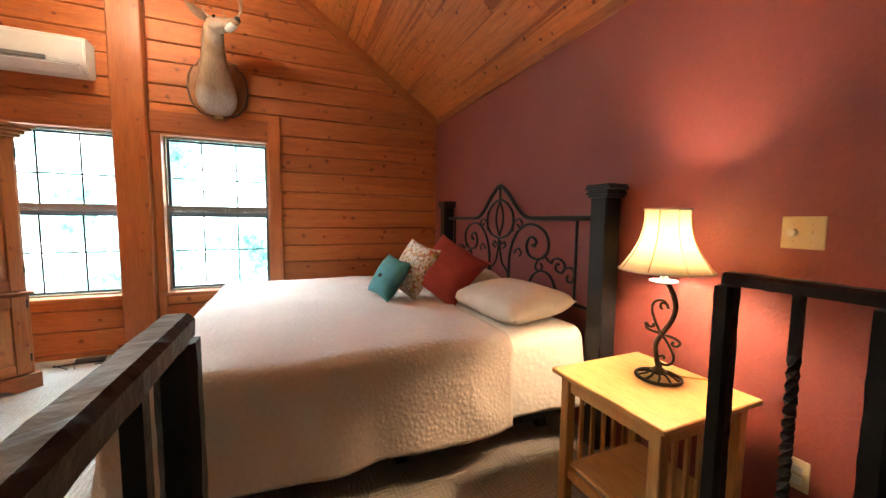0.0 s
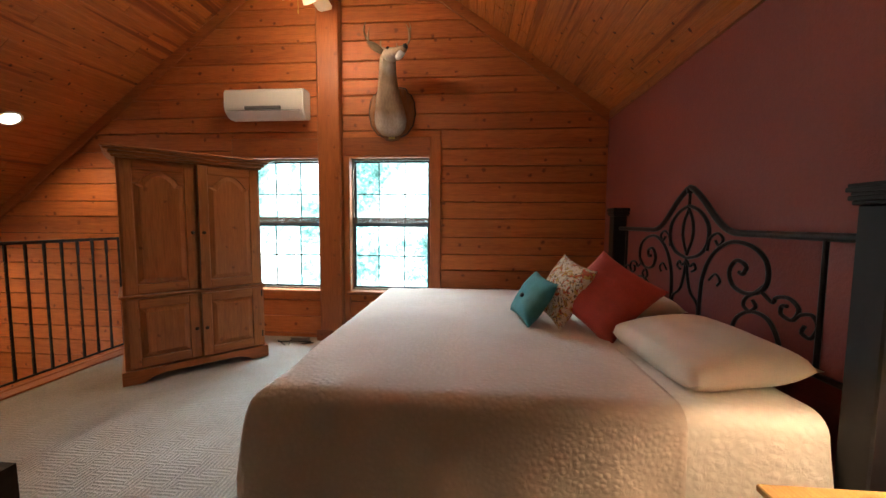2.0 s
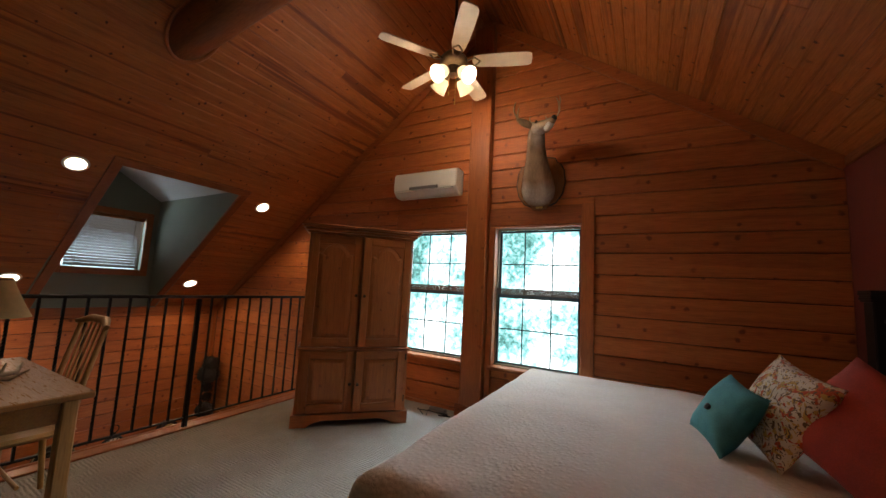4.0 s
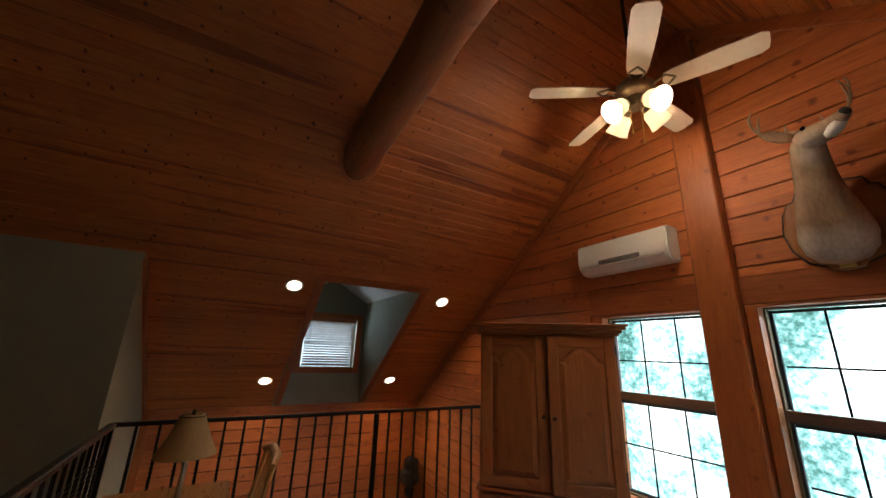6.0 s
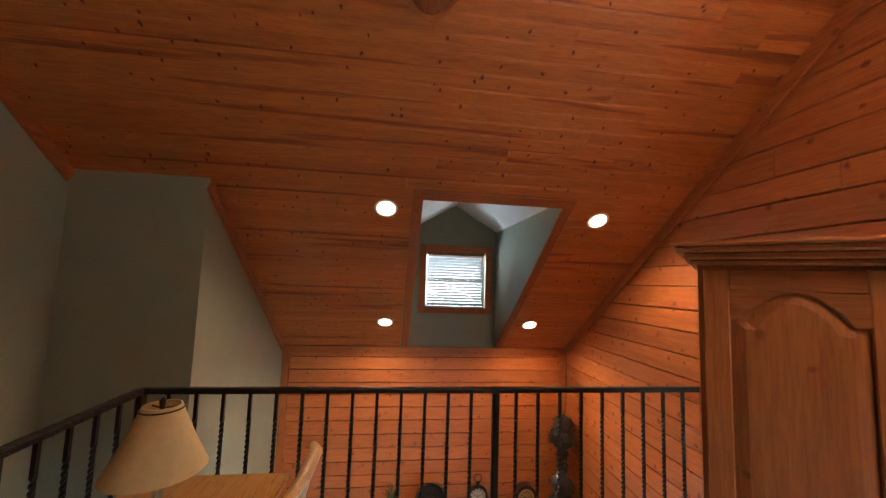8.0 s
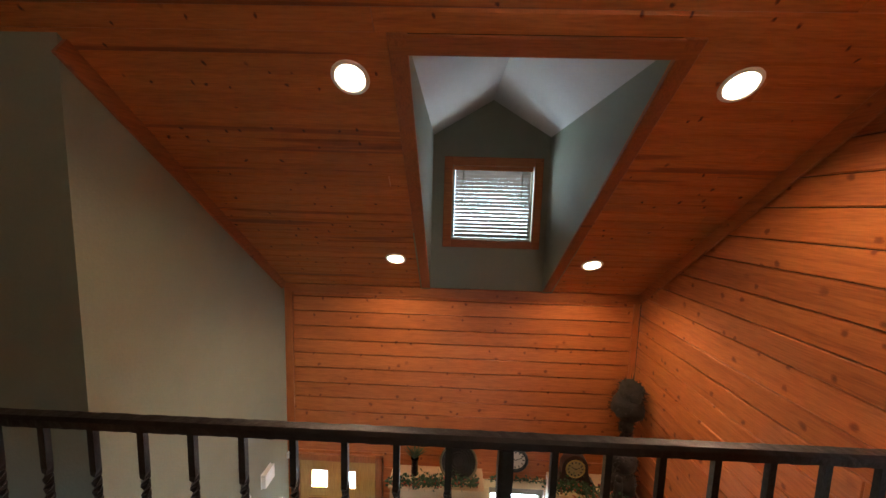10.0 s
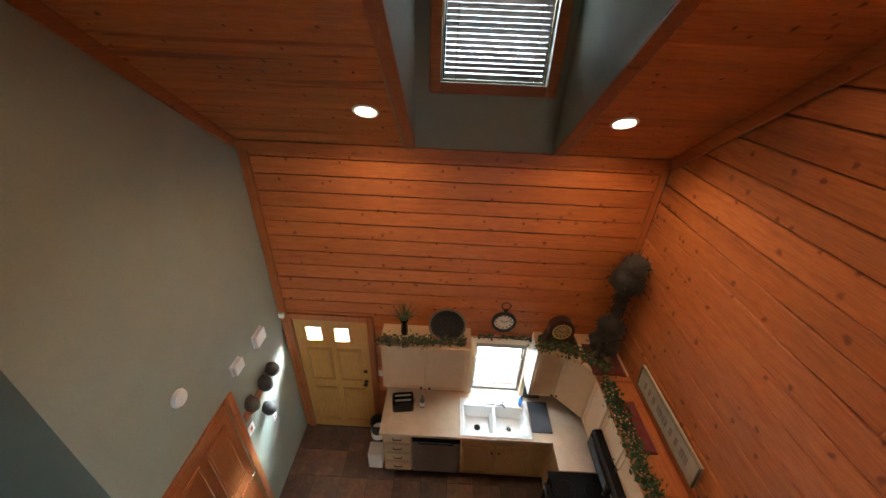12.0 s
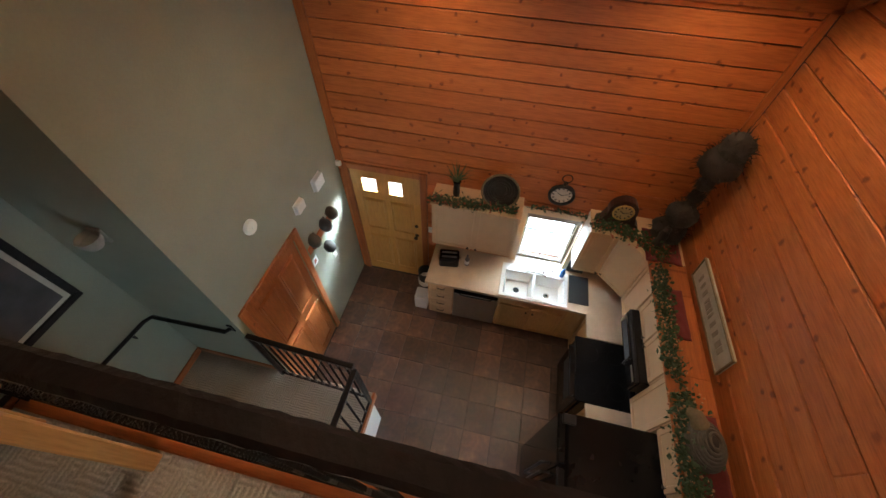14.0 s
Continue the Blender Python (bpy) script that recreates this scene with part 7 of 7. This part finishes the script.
ck = thing("wall_clock", "black pocket-watch style wall clock with pale dial", "clock", (W, 3.05, -1.26))
part("case", lathe(bmesh.new(), [(0.0, 0.0), (0.125, 0.0), (0.142, 0.012), (0.142, 0.04), (0.128, 0.055), (0.112, 0.045), (0.11, 0.02), (0, 0.02)], seg=36, m=pose(0.001, 0, 0, 0, 90, 0)), ink, ck, smooth=40)
dial(ck, 0.11, (0.021, 0, 0), linen)
part("crown", lathe(bmesh.new(), [(0.018, 0.14), (0.024, 0.155), (0.024, 0.18), (0.012, 0.19)], (0.03, 0, 0), 14), bronze, ck, smooth=40)
part("bow", tube(bmesh.new(), [(0.03, 0.05 * math.cos(2 * math.pi * i / 24), 0.235 + 0.05 * math.sin(2 * math.pi * i / 24)) for i in range(24)], 0.006, 7, closed=True), bronze, ck, smooth=50)
bs = thing("basket_tray", "round dark woven tray leaning on the wall", "tray", (W + 0.20, 2.40, UT))
m = pose(0, 0, 0.225, 0, 90 - 14, 0)
part("base", lathe(bmesh.new(), [(0.0, 0.0), (0.17, 0.0), (0.17, 0.006), (0, 0.006)], seg=30, m=m), wicker, bs)
for k in range(5):
    part("coil", tube(bmesh.new(), [m @ Vector(((0.06 + 0.027 * k) * math.cos(2 * math.pi * i / 30), (0.06 + 0.027 * k) * math.sin(2 * math.pi * i / 30), 0.008)) for i in range(30)], 0.010, 6, closed=True), wicker, bs, smooth=60)
for z, rr in ((0.008, 0.18), (0.024, 0.187), (0.04, 0.194)):
    part("rim", tube(bmesh.new(), [m @ Vector((rr * math.cos(2 * math.pi * i / 36), rr * math.sin(2 * math.pi * i / 36), z)) for i in range(36)], 0.012, 7, closed=True), khaki if z > 0.03 else wicker, bs, smooth=60)
c2 = thing("mantel_clock", "dark mantel clock with a round gilt dial", "clock", (W + 0.15, 3.66, UT))
bm = bmesh.new()
prism(bm, [(-0.21, 0.0), (0.21, 0.0), (0.21, 0.035), (0.17, 0.06), (0.14, 0.16)] + [(0.14 * math.cos(math.pi * i / 12), 0.2 + 0.15 * math.sin(math.pi * i / 12)) for i in range(13)] + [(-0.14, 0.16), (-0.17, 0.06), (-0.21, 0.035)], -0.05, 0.05, lambda x, a, b: (x, a, b))
part("case", bm, plain("dark_mahogany", (0.035, 0.013, 0.01), 0.4, 0, 20, 0.3, 0.1), c2)
dial(c2, 0.092, (0.051, 0, 0.2), plain("gilt_dial", (0.45, 0.33, 0.15), 0.5, 0, 20, 0.2, 0))
part("bezel", tube(bmesh.new(), [(0.054, 0.098 * math.cos(2 * math.pi * i / 30), 0.2 + 0.098 * math.sin(2 * math.pi * i / 30)) for i in range(30)], 0.008, 6, closed=True), brass, c2, smooth=50)


def shag(name, label, at, lumps, n, seed, cat):
    """A dark tangled ornament: lumps wrapped in twigs and leaves."""
    r = random.Random(seed)
    t = thing(name, label, cat, at)
    bm = bmesh.new()
    for c, rad in lumps:
        v = bmesh.ops.create_icosphere(bm, subdivisions=3, radius=rad, matrix=Matrix.Translation(c))["verts"]
        for w in v:
            w.co += (w.co - Vector(c)) * 0.25 * noise.noise(w.co * 14)
    part("core", bm, wicker, t, smooth=80)
    bm = bmesh.new()
    for _ in range(n):
        c, rad = r.choice(lumps)
        d = Vector((r.gauss(0, 1), r.gauss(0, 1), r.gauss(0, 1))).normalized()
        p = Vector(c) + d * rad * 0.9
        q = p + d * rad * r.uniform(0.1, 0.45) + Vector((r.gauss(0, 0.02), r.gauss(0, 0.02), r.gauss(0, 0.02)))
        tube(bm, [p, (p + q) / 2 + Vector((0, 0, 0.01)), q], [0.004, 0.0035, 0.001], 4)
    tagged(part("twig_tangle", bm, leaf if seed % 2 else wicker, t), "dark tangled twigs and leaves", kind="stuff")
    return t


shag("floral_arrangement", "dark dried leaf topiary standing in the corner", (-5.86, 4.10, UT), [((0, 0, 0.16), 0.15), ((0.02, 0.0, 0.42), 0.13), ((-0.01, 0.02, 0.62), 0.06), ((0, 0.0, 0.78), 0.07), ((0.0, 0.0, 0.99), 0.15), ((0.01, 0.02, 1.15), 0.12)], 1100, 12, "arrangement")
og = thing("ornament", "small grey ornament before the dark topiary", "ornament", (-5.74, 4.02, UT))
part("figure", lathe(bmesh.new(), [(0, 0), (0.05, 0.002), (0.06, 0.06), (0.04, 0.15), (0.045, 0.2), (0.04, 0.24), (0, 0.26)], seg=16), wicker, og, smooth=60)
part("top_knob", lathe(bmesh.new(), [(0, 0.24), (0.032, 0.262), (0.036, 0.29), (0, 0.32)], seg=14), wicker, og, smooth=60)

# long weathered sign leaning on the log wall, over the cabinets
sg = thing("sign_board", "long weathered sign with worn dark lettering", "sign", (-4.92, N - 0.012, -1.16))
m = pose(0, -0.02, 0, 6, 0, 0)
part("board", B(-0.47, -0.012, -0.13, 0.47, 0.012, 0.13, bevel=0.004, m=m), sign_mat, sg)
for a, b, c_, e in ((-0.475, -0.135, 0.475, -0.12), (-0.475, 0.12, 0.475, 0.135), (-0.475, -0.12, -0.46, 0.12), (0.46, -0.12, 0.475, 0.12)):
    part("frame", B(a, -0.022, b, c_, -0.005, e, bevel=0.003, m=m), khaki, sg)
r9 = random.Random(3)
x = -0.36
while x < 0.36:
    w = r9.uniform(0.02, 0.05)
    part("lettering", B(x, -0.0155, -0.05, x + w, -0.0125, 0.04, m=m), faded_ink, sg)
    x += w + r9.choice((0.012, 0.012, 0.05))
tagged(part("shelf_ledge", B(-5.42, N - 0.02, -1.325, -4.4, N - 0.001, -1.30), trim_x), "thin pine ledge under the sign", "trim", kind="structure")
# round woven rooster-like basket above the refrigerator: a lidded ribbed basket
grey_wicker = plain("grey_wicker", (0.11, 0.095, 0.08), 0.8, 0, 40, 0.4, 0.5)
rb = thing("woven_basket", "grey ribbed basket hen on the refrigerator cabinet", "basket", (-3.92, 4.10, UT))
bm = bmesh.new()
for k in range(12):
    z = 0.012 + 0.018 * k
    rr = 0.14 * math.sin(math.pi * (0.22 + 0.74 * (k / 12)))
    ring = [(rr * 1.15 * math.cos(2 * math.pi * i / 28), rr * 0.8 * math.sin(2 * math.pi * i / 28), z) for i in range(28)]
    part("coil", tube(bmesh.new(), ring, 0.013, 6, closed=True), grey_wicker, rb, smooth=60)
part("core", lathe(bmesh.new(), [(0.0, 0.0), (0.1, 0.01), (0.11, 0.08), (0.09, 0.16), (0.04, 0.2), (0, 0.21)], seg=18), wicker, rb, smooth=60)
part("neck", tube(bmesh.new(), [(-0.1, -0.05, 0.16), (-0.15, -0.09, 0.2), (-0.18, -0.12, 0.17)], [0.06, 0.05, 0.03], 10), khaki, rb, smooth=60)

# ---- things on the kitchen's south wall ----
for x, z, s in ((-5.66, -1.22, 0.09), (-5.25, -1.19, 0.07)):
    t = thing("door_chime", "small white box on the sage wall", "wall box", (x, S, z))
    part("cover", B(-s, 0.0, -s * 0.8, s, 0.05, s * 0.8, bevel=0.006), plastic, t)
    part("base", B(-s - 0.004, 0.0, -s * 0.8 - 0.004, s + 0.004, 0.008, s * 0.8 + 0.004), white_paint, t)
t = thing("smoke_detector", "round white smoke detector on the sage wall", "smoke detector", (-4.63, S, -0.82))
part("cover", lathe(bmesh.new(), [(0.068, 0.0), (0.07, 0.012), (0.06, 0.032), (0.02, 0.038), (0, 0.038)], seg=28, m=pose(0, 0, 0, -90, 0, 0)), plastic, t, smooth=40)
part("button", lathe(bmesh.new(), [(0.012, 0.038), (0.011, 0.042), (0, 0.042)], seg=12, m=pose(0, 0, 0, -90, 0, 0)), white_paint, t, smooth=40)
t = thing("corner_sensor", "tiny white sensor in the wall corner", "sensor", (W + 0.03, S + 0.04, -1.33))
part("cover", B(-0.025, -0.035, -0.035, 0.025, 0.03, 0.035, bevel=0.008), plastic, t)
cr = thing("coat_rack", "wooden wall rack holding caps", "coat rack", (-5.46, S, -1.80))
part("board", B(-0.34, 0.0, -0.05, 0.34, 0.018, 0.05, bevel=0.004), trim_x, cr)
for i in range(5):
    x = -0.28 + 0.14 * i
    part("peg", tube(bmesh.new(), [(x, 0.018, 0), (x, 0.07, 0.015)], 0.008, 7), trim_x, cr)


def cap(label, at, mat, tilt):
    t = thing("cap", label, "cap", at, tilt)
    m = pose(0, 0.0, 0, -58, 0, 0) @ Matrix.Diagonal((0.72, 0.95, 0.8, 1))
    part("crown", lathe(bmesh.new(), [(0.095, 0.0), (0.098, 0.03), (0.085, 0.08), (0.05, 0.115), (0, 0.125)], seg=20, m=m), mat, t, smooth=60)
    bm = bmesh.new()
    prism(bm, [(0.09 * math.cos(math.pi * i / 12), -0.05 - 0.1 * math.sin(math.pi * i / 12)) for i in range(13)] + [(-0.07, -0.02), (0.07, -0.02)], 0.0, 0.006, lambda z, a, b: m @ Vector((a, b, z)))
    part("brim", bm, mat, t)
    return t


dark_khaki = plain("dark_khaki", (0.075, 0.055, 0.035), 0.9, 0.0, 60, 0.35, 0.3)
cap("dark brown cap hanging on the wall rack", (-5.68, S + 0.02, -1.74), dark_khaki, 12)
cap("black cap hanging on the wall rack", (-5.50, S + 0.03, -1.75), felt, -10)
cap("faded brown cap hanging on the wall rack", (-5.24, S + 0.02, -1.73), dark_khaki, -16)
cap("black cap hanging below the wall rack", (-5.44, S + 0.02, -2.09), felt, 8)
t = thing("light_switch", "white switch plate on the sage wall", "switch", (-5.55, S, -2.38))
part("plate", B(-0.036, 0.0, -0.057, 0.036, 0.006, 0.057, bevel=0.002), plastic, t)
part("toggle", B(-0.005, 0.006, -0.01, 0.005, 0.016, 0.01), plastic, t)
t = thing("notice", "white paper notice under the rack", "notice", (-5.16, S, -2.02))
part("sheet", B(-0.05, 0.0, -0.06, 0.05, 0.004, 0.06), white_paint, t)
part("printed_line", B(-0.02, 0.004, -0.03, 0.02, 0.0055, 0.03), berry, t)
t = thing("light_switch", "white switch plate beside the entry door", "switch", (W, 1.575, -2.27))
part("plate", B(0.0, -0.03, -0.057, 0.006, 0.03, 0.057, bevel=0.002), plastic, t)
part("toggle", B(0.006, -0.005, -0.01, 0.016, 0.005, 0.01), plastic, t)

# ---- desk, chair and antler lamp by the railing ----
DZ = 0.62
dk = thing("desk", "light maple writing desk against the railing", "desk", (-2.50, 1.04, LF))
part("top", B(-0.60, -0.34, DZ - LF - 0.03, 0.60, 0.33, DZ - LF, bevel=0.006), desk_wood, dk)
for x in (-0.55, 0.49):
    for y in (-0.30, 0.23):
        part("leg", B(x, y, 0, x + 0.06, y + 0.06, DZ - LF - 0.031, bevel=0.006), maple_z, dk)
for y in (-0.28, 0.255):
    part("apron", B(-0.489, y, DZ - LF - 0.14, 0.489, y + 0.022, DZ - LF - 0.031, bevel=0.003), desk_wood, dk)
for x in (-0.53, 0.508):
    part("apron", B(x, -0.239, DZ - LF - 0.14, x + 0.022, 0.229, DZ - LF - 0.031, bevel=0.003), desk_wood, dk)
part("drawer", B(-0.25, 0.278, DZ - LF - 0.13, 0.25, 0.292, DZ - LF - 0.04, bevel=0.004), desk_wood, dk)
part("knob", lathe(bmesh.new(), [(0.008, 0), (0.015, 0.015), (0, 0.022)], seg=12, m=pose(0, 0.292, DZ - LF - 0.085, -90, 0, 0)), maple_z, dk, smooth=40)

al = thing("table_lamp", "antler base table lamp with tan hide shade", "lamp", (-2.50, 1.10, DZ))
sh = part("shade", lamp_shade_mesh(0.145, 0.318, 0.056, 0.522, 40, 0.004, 0.004), desk_shade, al, "tan stitched hide shade", smooth=50)
sh.matrix_basis = pose(0, 0, 0, 0, 0, 12)
for k in range(5):
    a = 2 * math.pi * k / 5 + 0.4
    pts = [Vector((0.02 * math.cos(a + 2.2), 0.02 * math.sin(a + 2.2), 0.05)), Vector((0.07 * math.cos(a), 0.07 * math.sin(a), 0.015)), Vector((0.14 * math.cos(a + 0.2), 0.14 * math.sin(a + 0.2), 0.012)), Vector((0.19 * math.cos(a + 0.45), 0.19 * math.sin(a + 0.45), 0.05))]
    an = bmesh.new()
    tube(an, pts, [0.016, 0.014, 0.011, 0.004], 8)
    tube(an, [pts[1], pts[1] + Vector((0.02, 0.01, 0.06))], [0.009, 0.003], 7)
    part("antler", an, horn, al, smooth=60)
part("stem", tube(bmesh.new(), [(0, 0, 0.04), (0.012, 0, 0.14), (-0.006, 0.008, 0.24), (0, 0, 0.33)], 0.014, 8), horn, al, smooth=60)
part("finial", lathe(bmesh.new(), [(0.004, 0.50), (0.009, 0.522), (0.011, 0.536), (0, 0.55)], seg=10), bronze, al, smooth=50)
part("shade_ring", tube(bmesh.new(), [(0.062 * math.cos(2 * math.pi * i / 24), 0.062 * math.sin(2 * math.pi * i / 24), 0.511) for i in range(24)], 0.003, 5, closed=True), bronze, al)
for k in range(3):
    a = 2 * math.pi * k / 3
    part("shade_spoke", tube(bmesh.new(), [(0, 0, 0.511), (0.062 * math.cos(a), 0.062 * math.sin(a), 0.511)], 0.0025, 5), bronze, al)
pc = thing("pine_cone", "dark pine cone on the desk by the lamp", "pine cone", (-2.33, 1.06, DZ))
bm = bmesh.new()
for k in range(9):
    for j in range(8):
        a, z = 2 * math.pi * (j + 0.5 * (k % 2)) / 8, 0.015 + 0.011 * k
        rr = 0.036 * math.sin(math.pi * (0.25 + 0.7 * k / 9))
        box(bm, -0.008, -0.006, -0.002, 0.012, 0.006, 0.003, m=pose(rr * math.cos(a), rr * math.sin(a), z, 0, -25, math.degrees(a)))
part("scale_cluster", bm, wicker, pc)
part("core", lathe(bmesh.new(), [(0, 0.0), (0.022, 0.005), (0.03, 0.04), (0.015, 0.1), (0, 0.11)], seg=12), wicker, pc, smooth=60)
ch = thing("chair", "pale bentwood spindle-back chair at the desk", "chair", (-2.60, 1.275, LF), 0)
part("seat", B(-0.21, -0.22, 0.42, 0.21, 0.2, 0.455, bevel=0.015), maple, ch)
for x, y, q in ((-0.18, -0.19, 1), (0.18, -0.19, 1), (-0.18, 0.17, -1), (0.18, 0.17, -1)):
    part("leg", tube(bmesh.new(), [(x * 0.9, y * 0.9, 0.42), (x * 1.12, y * 1.15, 0.0)], [0.018, 0.013], 10), maple_z, ch, smooth=50)
for s in (-1, 1):
    part("back_post", tube(bmesh.new(), [(s * 0.18, 0.17, 0.45), (s * 0.19, 0.20, 0.7), (s * 0.195, 0.265, 1.0)], [0.016, 0.015, 0.014], 10), maple_z, ch, smooth=50)
part("crest_rail", tube(bmesh.new(), [(-0.225, 0.255, 1.005), (-0.1, 0.29, 1.035), (0.1, 0.29, 1.035), (0.225, 0.255, 1.005)], [0.016, 0.024, 0.024, 0.016], 10), maple_z, ch, smooth=50)
for i in range(5):
    x = -0.12 + 0.06 * i
    part("spindle", tube(bmesh.new(), [(x, 0.18, 0.45), (x * 1.1, 0.215, 0.7), (x * 1.15, 0.285, 1.025)], 0.007, 7), maple_z, ch, smooth=50)
part("stretcher", tube(bmesh.new(), [(-0.19, 0.0, 0.2), (0.19, 0.0, 0.2)], 0.010, 8), maple_z, ch, smooth=50)

# cable clutter by the gable post
cb = thing("power_cable", "dark power strip and cables on the carpet", "cable", (-1.55, N - 0.12, LF))
part("strip", B(-0.1, -0.025, 0.0, 0.1, 0.025, 0.035, bevel=0.005), dark_plastic, cb)
r7 = random.Random(7)
for k in range(3):
    pts = [(-0.1 + 0.1 * k + 0.05 * i * r7.uniform(-0.6, 1), -0.04 - 0.03 * i * r7.uniform(0, 1), 0.008) for i in range(7)]
    part("cable", tube(bmesh.new(), pts, 0.005, 5), ink, cb, smooth=60)

# ---- boards of the walls and tiles of the floor ----
boarded(wall_n, "log", log_x, "x", W, E, F, 4.4, 0.188, N + 0.035, N, [WIN_R, WIN_L, *LOW, (-2.345, 0.01, 1.905, 2.10), (-1.325, -1.075, LF, 4.4), (-0.1, 0.01, LF, 2.1)], under_gable, 3.4, rng, 0.007)
boarded(wall_w, "board", log_y, "y", S, N, F, 0.66, 0.166, W - 0.025, W, [(KWIN[0] - 0.08, KWIN[1] + 0.08, KWIN[2] - 0.02, KWIN[3] + 0.08), (DOOR[0] - 0.09, DOOR[1] + 0.09, F, DOOR[3] + 0.09)], None, 3.4, rng, 0.003, 0.205)


def tile_mesh(w, d):
    bm = box(bmesh.new(), 0.004, 0.004, -0.01, w - 0.004, d - 0.004, 0.0)
    bmesh.ops.bevel(bm, geom=[e for e in bm.edges if all(v.co.z > -0.001 for v in e.verts)], offset=0.004, segments=1, affect="EDGES")
    me = bpy.data.meshes.new("floor_tile")
    bm.to_mesh(me)
    bm.free()
    me.materials.append(tile)
    return me


TX, TY = 0.345, 0.345
tile0 = tile_mesh(TX, TY)
x = W + 0.01
while x < -2.2:
    y = S + 0.005
    while y < N - 0.35:
        if not (x > -4.0 + TX and y < 1.1):
            o = new("floor_tile", tile0)
            o.parent = lower_floor
            o.matrix_basis = pose(x, y, F + rng.uniform(-0.001, 0.001))
        y += TY
    x += TX
